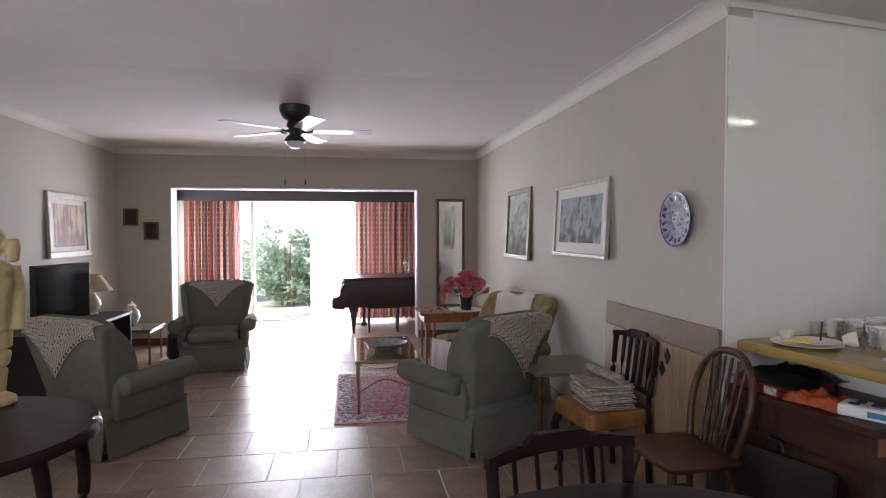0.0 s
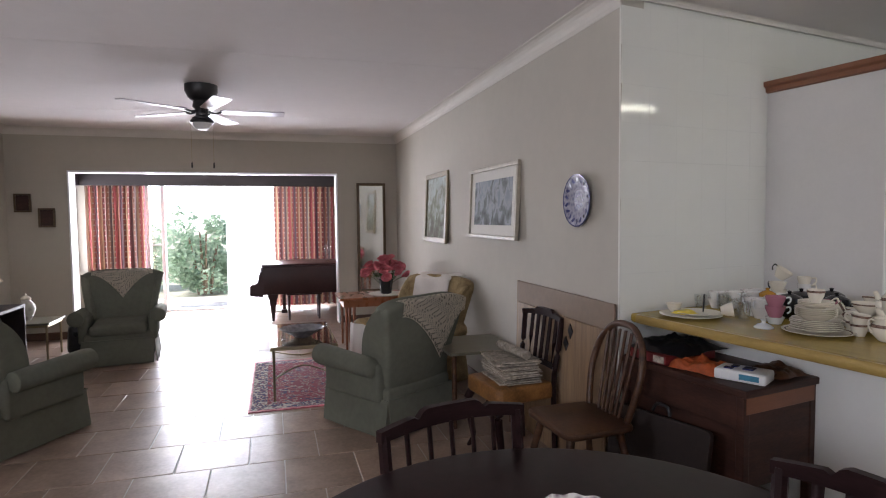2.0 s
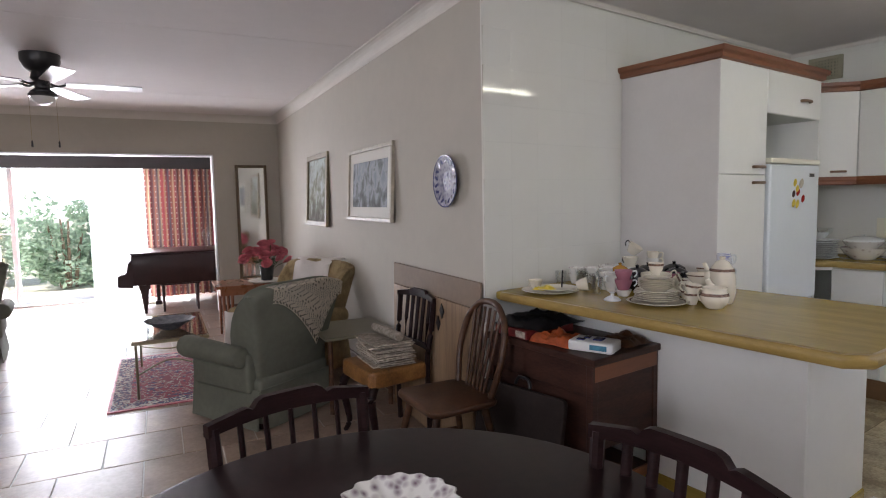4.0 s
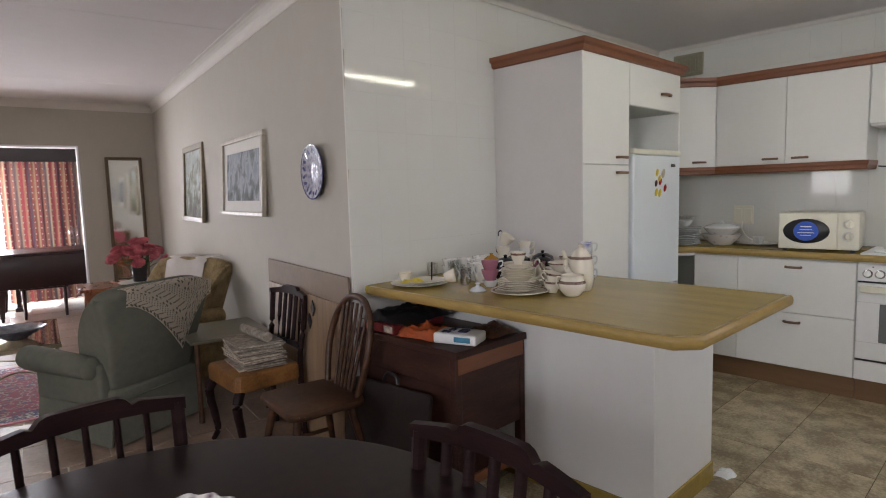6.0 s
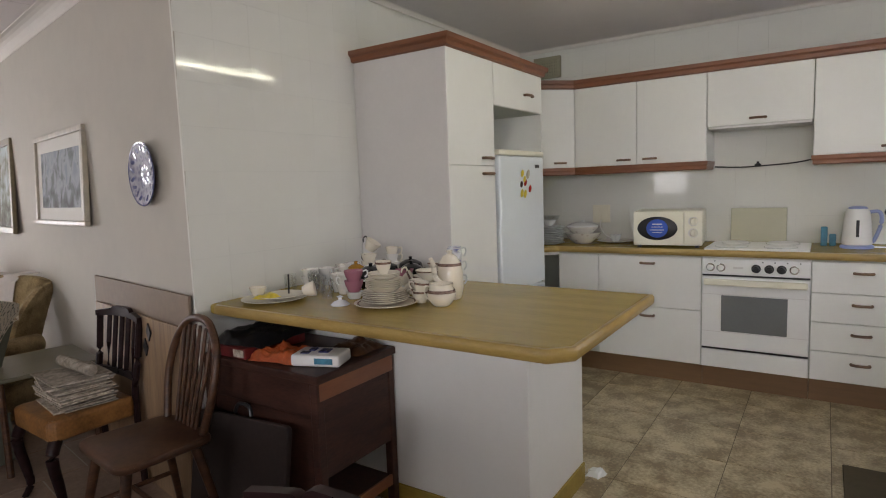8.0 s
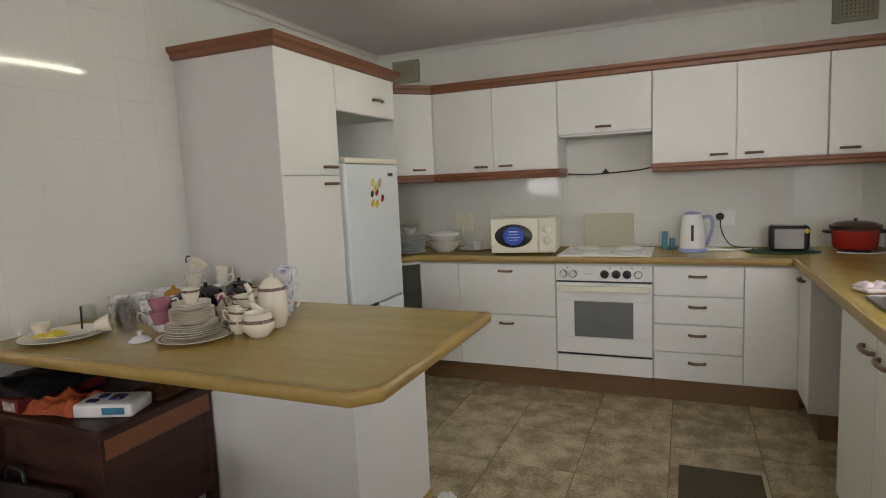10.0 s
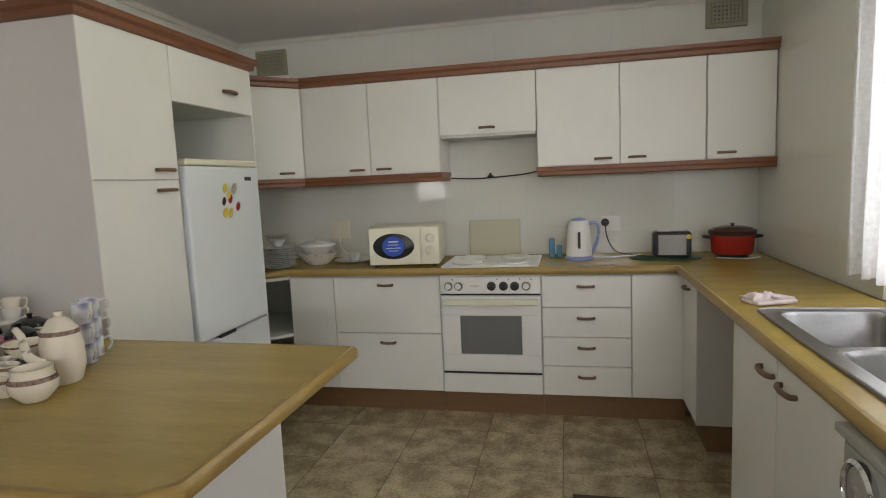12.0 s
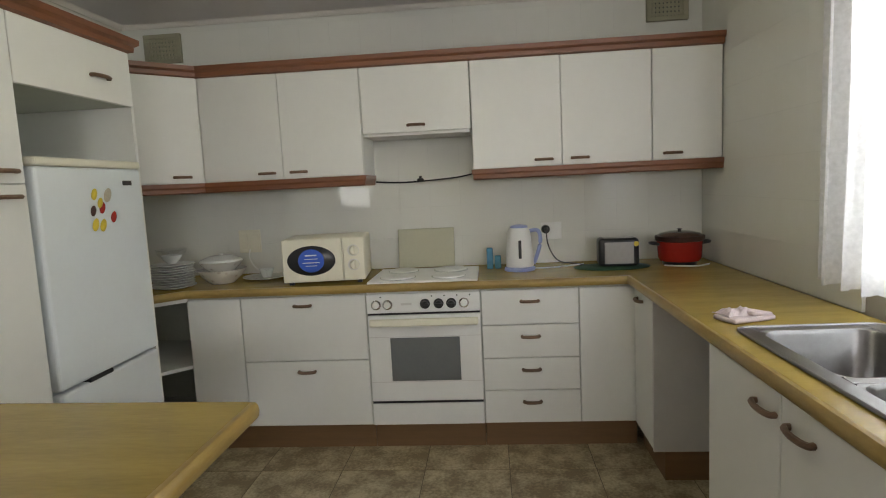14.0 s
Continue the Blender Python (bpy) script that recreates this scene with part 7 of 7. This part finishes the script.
part("gauge", moved(box(-0.069, -0.058, -0.008, 0.008, 0.07, 0.17, 0.003), KP), "black", kt, "dark water gauge")
part("handle", moved(tube(curve_pts([(0, -0.055, 0.215), (0, -0.105, 0.215), (0, -0.115, 0.15), (0, -0.085, 0.05), (0, -0.072, 0.04)], 6), 0.011, 10), KP), "bluegrey", kt, "pale blue handle", True)
part("lid", moved(lathe([(0.05, 0.236), (0.045, 0.246), (0.02, 0.252), (0, 0.253)], 24), KP), "bluegrey", kt, smooth=True)
sp = thing("wall_socket", (3.12, -2.54, 1.09), KM, "white wall socket with a black plug", "socket", "wall sockets")
part("plate", box(3.121, 3.13, -2.60, -2.48, 1.04, 1.14, 0.004), "white", sp)
part("plug", moved(lathe([(0.026, 0), (0.024, 0.03), (0.012, 0.04), (0.01, 0.055), (0, 0.055)], 16), pose(3.121, -2.505, 1.10, 0, -90, 0)), "black", sp, "round black plug", True)
part("cord", tube(curve_pts([(3.07, -2.505, 1.095), (3.05, -2.51, 1.02), (3.04, -2.54, 0.95), (3.03, -2.58, 0.915), (3.0, -2.65, 0.906), (2.9, -2.72, 0.906)], 6), 0.004, 6), "black", sp, smooth=True)
part("cord", tube(curve_pts([(2.87, -2.42, 0.906), (2.88, -2.52, 0.905), (2.93, -2.62, 0.905), (2.97, -2.7, 0.905)], 6), 0.004, 6), "white", sp, "white kettle cord", smooth=True)
s2 = thing("wall_socket", (3.12, -0.69, 1.09), KM, "cream double wall socket", "socket", "wall sockets")
part("plate", box(3.121, 3.13, -0.76, -0.62, 1.03, 1.17, 0.004), "cream", s2)
part("socket_face", join(box(3.117, 3.121, -0.75, -0.70, 1.05, 1.15, 0.003), box(3.117, 3.121, -0.68, -0.63, 1.05, 1.15, 0.003)), "cream", s2)
part("cord", tube(curve_pts([(3.115, -0.69, 1.05), (3.08, -0.7, 0.99), (3.05, -0.78, 0.92), (2.98, -1.0, 0.908)], 5), 0.004, 6), "white", s2, smooth=True)
tr_ = thing("toaster", (2.82, -2.86, 0.9), KM, "black and steel two-slice toaster", "toaster")
solo("green_mat", moved(lathe([(0.0, 0), (0.20, 0), (0.205, 0.004), (0.20, 0.006), (0, 0.006)], 40), pose(2.84, -2.83, Z) @ Matrix.Diagonal((0.6, 1, 1, 1))), "greenmat", org=(2.84, -2.83, Z), frame_m=KM, label="dark green oval mat under the toaster", category="mat", smooth=True)
TM = pose(2.83, -2.86, 0.908, 0, 0, -4)
part("body", moved(box(-0.065, 0.065, -0.105, 0.105, 0.008, 0.155, 0.02, 4), TM), "black", tr_, smooth=True)
part("side_plate", moved(box(-0.068, -0.064, -0.075, 0.075, 0.02, 0.135, 0.001, 1), TM), "toaststeel", tr_, "brushed steel side")
part("slots", moved(join(box(-0.035, -0.012, -0.075, 0.075, 0.1535, 0.156), box(0.012, 0.035, -0.075, 0.075, 0.1535, 0.156)), TM), "grey", tr_)
part("dial", moved(lathe([(0.014, 0), (0.012, 0.008), (0, 0.008)], 14), TM @ pose(-0.066, -0.088, 0.125, 0, -90, 0)), "yellow", tr_, "small yellow dial")
rp_ = thing("red_casserole", (2.87, -3.2, 0.9), KM, "red enamel pot with brown lid on the worktop", "pot")
RM = pose(2.87, -3.20, Z) @ Matrix.Scale(0.92, 4)
part("pot", moved(lathe([(0.095, 0.02), (0.112, 0.024), (0.122, 0.045), (0.128, 0.145), (0.0, 0.145)], 36), RM), "red", rp_, smooth=True)
part("foot", moved(lathe([(0.09, 0.0), (0.095, 0.0), (0.098, 0.022), (0.0, 0.022)], 28), RM), "black", rp_)
part("rim", moved(lathe([(0.129, 0.14), (0.137, 0.144), (0.139, 0.168), (0.134, 0.172), (0.0, 0.172)], 36), RM), "sewing", rp_, "dark brown rim", True)
part("lid", moved(lathe([(0.126, 0.172), (0.112, 0.184), (0.06, 0.196), (0.0, 0.199)], 36), RM), "lidglass", rp_, "brown glass lid", True)
part("knob", moved(lathe([(0.008, 0.197), (0.01, 0.204), (0.016, 0.210), (0.0, 0.215)], 16), RM), "black", rp_)
for s_ in (-1, 1):
    part("handle", moved(tube(curve_pts([(-0.03, s_ * 0.125, 0.125), (-0.02, s_ * 0.165, 0.13), (0.02, s_ * 0.165, 0.13), (0.03, s_ * 0.125, 0.125)], 4), 0.009, 8), RM), "black", rp_, smooth=True)
part("cord", tube(curve_pts([(2.80, -3.1, 0.906), (2.76, -3.16, 0.906), (2.74, -3.25, 0.906), (2.8, -3.33, 0.906)], 5), 0.004, 6), "mount", rp_, smooth=True)
bt_ = thing("blue_packets", (2.95, -2.19, 0.9), KM, "small blue packets standing on the worktop", "packet")
for dy in (-0.025, 0.02):
    part("packet", box(2.93, 2.965, -2.19 + dy - 0.018, -2.19 + dy + 0.018, Z, Z + 0.10 + dy, 0.006), "bluegreen", bt_)
solo("splash_board", moved(box(-0.006, 0.006, -0.17, 0.17, 0.0, 0.235, 0.004), pose(3.095, -1.79, Z, 0, 6, 0)), "splash", org=(3.09, -1.79, Z), frame_m=KM, label="pale yellow board leaning behind the hob", category="board")
solo("tea_towel", moved(join(box(-0.05, 0.05, -0.085, 0.08, 0.001, 0.018, 0.008, 3), moved(box(-0.046, 0.04, -0.08, 0.01, 0, 0.014, 0.006, 3), pose(0, 0, 0.019, 8, 2, 7)), moved(crumple(0.09, 0.12, 0.03, 12), pose(0.005, 0.02, 0.016, 4, 0, -8))), pose(1.60, -3.0, Z, 0, 0, 20)), "towel", org=(1.60, -3.0, Z), frame_m=KM, label="crumpled pink and white cloth by the sink", category="cloth", smooth=True)
hd = thing("hood_cord", (3.0, -1.8, 1.42), KM, "dark cable hanging under the hood cabinet", "cable")
part("cable", tube(curve_pts([(3.0, -1.53, 1.425), (2.99, -1.68, 1.415), (2.99, -1.85, 1.42), (3.0, -2.0, 1.43), (3.0, -2.09, 1.445)], 5), 0.005, 6), "black", hd)
part("fitting", moved(lathe([(0.022, 0), (0.02, 0.012), (0.008, 0.02), (0.008, 0.03), (0, 0.03)], 14), pose(2.99, -1.79, 1.418)), "black", hd)

# fridge magnets
for x, z, mt_, s_ in ((1.84, 1.42, "yellow", 1.0), (1.87, 1.385, "yellow", 0.9), (1.825, 1.355, "sewing", 0.9), (1.88, 1.365, "red", 1.0), (1.83, 1.30, "yellow", 1.1), (1.875, 1.295, "yellow", 1.1), (1.945, 1.325, "red", 1.0), (1.92, 1.415, "framewood", 1.3)):
    solo("fruit_magnet", moved(lathe([(0.018 * s_, 0), (0.02 * s_, 0.003), (0.012 * s_, 0.008), (0, 0.01)], 14), pose(x, -0.6205, z, 90, 25 * s_, 0) @ Matrix.Diagonal((0.8, 1.25, 1, 1))), mt_, org=(x, -0.6205, z), frame_m=KM, label="small fruit-shaped fridge magnet", category="magnet", group="fridge magnets", smooth=True)

# vents high on the back wall
for yc, zc in ((-0.255, 2.285), (-3.215, 2.33)):
    vt = thing("wall_vent", (3.12, yc, zc), KM, "grey-green pierced air vent high on the wall", "vent", "air vents")
    part("frame", join(box(3.105, 3.13, yc - 0.115, yc + 0.115, zc + 0.06, zc + 0.085, 0.003), box(3.105, 3.13, yc - 0.115, yc + 0.115, zc - 0.085, zc - 0.06, 0.003), box(3.105, 3.13, yc - 0.115, yc - 0.085, zc - 0.06, zc + 0.06, 0.003), box(3.105, 3.13, yc + 0.085, yc + 0.115, zc - 0.06, zc + 0.06, 0.003)), "ventgrey", vt)
    part("backing", box(3.124, 3.129, yc - 0.085, yc + 0.085, zc - 0.06, zc + 0.06), "black", vt)
    for i in range(8):
        y = yc - 0.085 + 0.17 * (i + 0.5) / 8
        part("bar", box(3.110, 3.122, y - 0.0062, y + 0.0062, zc - 0.06, zc + 0.06), "ventgrey", vt)
    for i in range(5):
        z = zc - 0.06 + 0.12 * (i + 0.5) / 5
        part("bar", box(3.1105, 3.1215, yc - 0.085, yc + 0.085, z - 0.0062, z + 0.0062), "ventgrey", vt)

# kitchen window with its net curtain, mat, paper scrap
kw = thing("window_kitchen", (1.04, -3.5, 1.0), KM, "white framed kitchen window over the sink", "window", kind="structure")
part("window_frame", join(box(0.42, 0.47, -3.56, -3.50, 1.0, 2.12), box(1.61, 1.66, -3.56, -3.50, 1.0, 2.12), box(0.47, 1.61, -3.56, -3.50, 1.0, 1.05), box(0.47, 1.61, -3.56, -3.50, 2.07, 2.12), box(1.02, 1.06, -3.55, -3.51, 1.05, 2.07)), "alu", kw)
for x0, x1 in ((0.47, 1.02), (1.06, 1.61)):
    p_ = part("pane", box(x0, x1, -3.533, -3.528, 1.05, 2.07), "glass", kw)
    p_.visible_shadow = False
curtain("lace_curtain", 0.30, 1.82, -3.345, 0.985, 2.38, 13, 0.025, "sheer", "white lace net curtain over the kitchen window", frame_m=KM, seed=9)
solo("curtain_wire", tube([(0.28, -3.345, 2.375), (1.84, -3.345, 2.375)], 0.005, 8), "alu", org=(1.0, -3.345, 2.375), frame_m=KM, label="thin white curtain wire", category="curtain rail")
solo("door_mat", box(0.95, 1.73, -2.62, -2.27, 0.001, 0.012, 0.004), "matbrown", org=(1.3, -2.45, 0), frame_m=KM, label="brown mat on the kitchen floor by the sink", category="mat")
solo("paper_scrap", moved(crumple(0.09, 0.07, 0.03, 14, 8), pose(1.10, -1.31, 0.001)), "chinawhite", org=(1.1, -1.31, 0), frame_m=KM, label="crumpled white paper on the floor", category="paper")
tb = thing("tube_light", (1.45, -1.78, CEIL), KM, "white ceiling batten with a lit fluorescent tube", "ceiling light")
part("tube", moved(lathe([(0.0, 0.0), (0.013, 0.0), (0.013, 1.115), (0.0, 1.115)], 12), pose(0.895, -1.78, CEIL - 0.128, 0, 90, 0)), "tubeglow", tb, "lit white fluorescent tube")
part("batten", box(0.85, 2.05, -1.81, -1.75, CEIL - 0.09, CEIL - 0.013, 0.006), "white", tb)
for x in (0.87, 2.01):
    part("lamp_holder", box(x, x + 0.025, -1.795, -1.765, CEIL - 0.145, CEIL - 0.09, 0.004), "white", tb)


def plain_window(name, m, w, z0, z1, label):
    """a two-light window in the plane x, z round the origin"""
    t_ = thing(name, (0, 0, 0), ID, label, "window", kind="structure")
    part("window_frame", join(box(-w / 2, -w / 2 + 0.05, -0.03, 0.03, z0, z1), box(w / 2 - 0.05, w / 2, -0.03, 0.03, z0, z1), box(-w / 2 + 0.05, w / 2 - 0.05, -0.03, 0.03, z0, z0 + 0.05), box(-w / 2 + 0.05, w / 2 - 0.05, -0.03, 0.03, z1 - 0.05, z1), box(-0.02, 0.02, -0.02, 0.02, z0 + 0.05, z1 - 0.05)), "alu", t_)
    for s_ in (-1, 1):
        p0 = part("pane", box(s_ * 0.02, s_ * (w / 2 - 0.05), -0.003, 0.003, z0 + 0.05, z1 - 0.05), "glass", t_)
        p0.visible_shadow = False
    t_.matrix_world = m
    return t_


# added window, out of view, that frames the dining fill lamp
plain_window("window_added_dining", KM @ pose(-3.3, -3.56, 0), 1.8, 1.5, 2.15, "unseen high window added in the dining wall for fill light")
# unseen window, added round the west fill lamp
plain_window("window_added_west_high", pose(-2.66, -1.35, 0, 0, 0, 90), 1.0, 1.5, 2.15, "unseen high window added to house a fill lamp")
plain_window("window_west", pose(-2.66, 2.10, 0, 0, 0, 90), 0.66, 1.04, 2.1, "narrow white framed living room window")

# ---- tiles ----
rr = random.Random(77)


def tile_mesh(name, w, h, t, bev, material):
    bm = box(-w / 2, w / 2, -h / 2, h / 2, -t, 0)
    bmesh.ops.bevel(bm, geom=[e for e in bm.edges if e.verts[0].co.z > -1e-6 and e.verts[1].co.z > -1e-6], offset=bev, segments=1, affect="EDGES")
    me = bpy.data.meshes.new(name)
    bm.to_mesh(me)
    bm.free()
    me.materials.append(M[material])
    return me


def lay(me, parent, m):
    ob = new("tile", me)
    ob.parent = parent
    ob.matrix_world = m
    return ob


ft = tile_mesh("floor_tile", 0.384, 0.414, 0.012, 0.002, "floortile")
KI = KM.inverted()
row = 0
y = 3.33 - 0.42 * 7 + 0.21
n_ = 0
while y < 9.75:
    off = 0.185 if round((y - 0.21 - 3.33) / 0.42) % 2 else -0.01
    x = off - 0.39 * 7 + 0.195 + 0.20
    while x < 2.3:
        q = KI @ Vector((x, y, 0))
        inside = -2.55 < x < 1.98 or y > 7.7
        if inside and not (q.x > 0.44 and q.y < 0.1) and y > 0.3:
            lay(ft, floor, pose(x, y, 0, rr.uniform(-0.08, 0.08), rr.uniform(-0.08, 0.08), 0))
            n_ += 1
        x += 0.39
    y += 0.42
rest = []
y = 3.33 - 0.42 * 8 + 0.21
while y > -2.4:
    x = (0.185 if round((y - 0.21 - 3.33) / 0.42) % 2 else -0.01) - 0.39 * 7 + 0.395
    while x < 2.3:
        q = KI @ Vector((x, y, 0))
        if -2.55 < x < 1.98 and q.x < 0.44 and q.y > -3.3:
            rest.append(box(x - 0.192, x + 0.192, y - 0.207, y + 0.207, -0.012, 0.0))
        x += 0.39
    y -= 0.42
tagged(part("tile_rest", join(*rest), "floortile", floor), kind="stuff")
solo("floor_kitchen", box(0.40, 3.13, -3.41, 0.0, -0.04, -0.0005), "kfgrout", frame_m=KM, label="kitchen floor bed with brown joints", category="floor", **S)
kf = tile_mesh("kitchen_floor_tile", 0.411, 0.411, 0.012, 0.002, "kfloor")
for i in range(-5, 3):
    for j in range(-4, 6):
        x, y = 2.345 + 0.415 * (i + 0.5), -2.228 + 0.415 * (j + 0.5)
        if 0.40 < x < 3.0 and -3.4 < y < -0.1:
            lay(kf, floor, KM @ pose(x, y, 0.0015, rr.uniform(-0.06, 0.06), rr.uniform(-0.06, 0.06), 0))
TW = 0.183
wt = tile_mesh("wall_tile", TW - 0.0003, TW - 0.0003, 0.012, 0.00012, "ktile")
UP = Matrix(((1, 0, 0, 0), (0, 0, -1, 0), (0, 1, 0, 0), (0, 0, 0, 1)))


def wob():
    return pose(0, 0, 0, rr.uniform(-0.04, 0.04), rr.uniform(-0.04, 0.04), 0)


for i in range(6):
    for j in range(13):
        z = 1.64 + TW * (j - 8.5)
        if 0 < z < CEIL - 0.02:
            lay(wt, wall_kn, KM @ pose(TW * (i + 0.5), 0.0, z) @ UP @ wob())
for i in range(12):
    z = 2.008 + TW * 1.5
    for jz in (2.008 + TW * 0.5, 2.008 + TW * 1.5):
        lay(wt, wall_kn, KM @ pose(TW * (i + 6.5), 0.0, jz) @ UP @ wob())
EAST = pose(0, 0, 0, 0, 0, -90)
for i in range(19):
    y = -TW * (i + 0.5) + 0.005
    for z in (0.989, 1.172, 1.355, 2.008 + TW * 0.5, 2.008 + TW * 1.5) + ((1.538,) if -2.15 < y < -1.4 else ()):
        lay(wt, wall_ke, KM @ pose(3.13, y, z) @ EAST @ UP @ wob())
SOUTH = pose(0, 0, 0, 0, 0, 180)
for i in range(17):
    x = 3.13 - TW * (i + 0.5)
    for j in range(9):
        z = 0.989 + TW * j
        if not (0.42 < x + TW * 0.5 and x - TW * 0.5 < 1.66 and z + TW / 2 > 1.0 and z - TW / 2 < 2.12) and z < CEIL:
            lay(wt, wall_s, KM @ pose(x, -3.41, z) @ SOUTH @ UP @ wob())
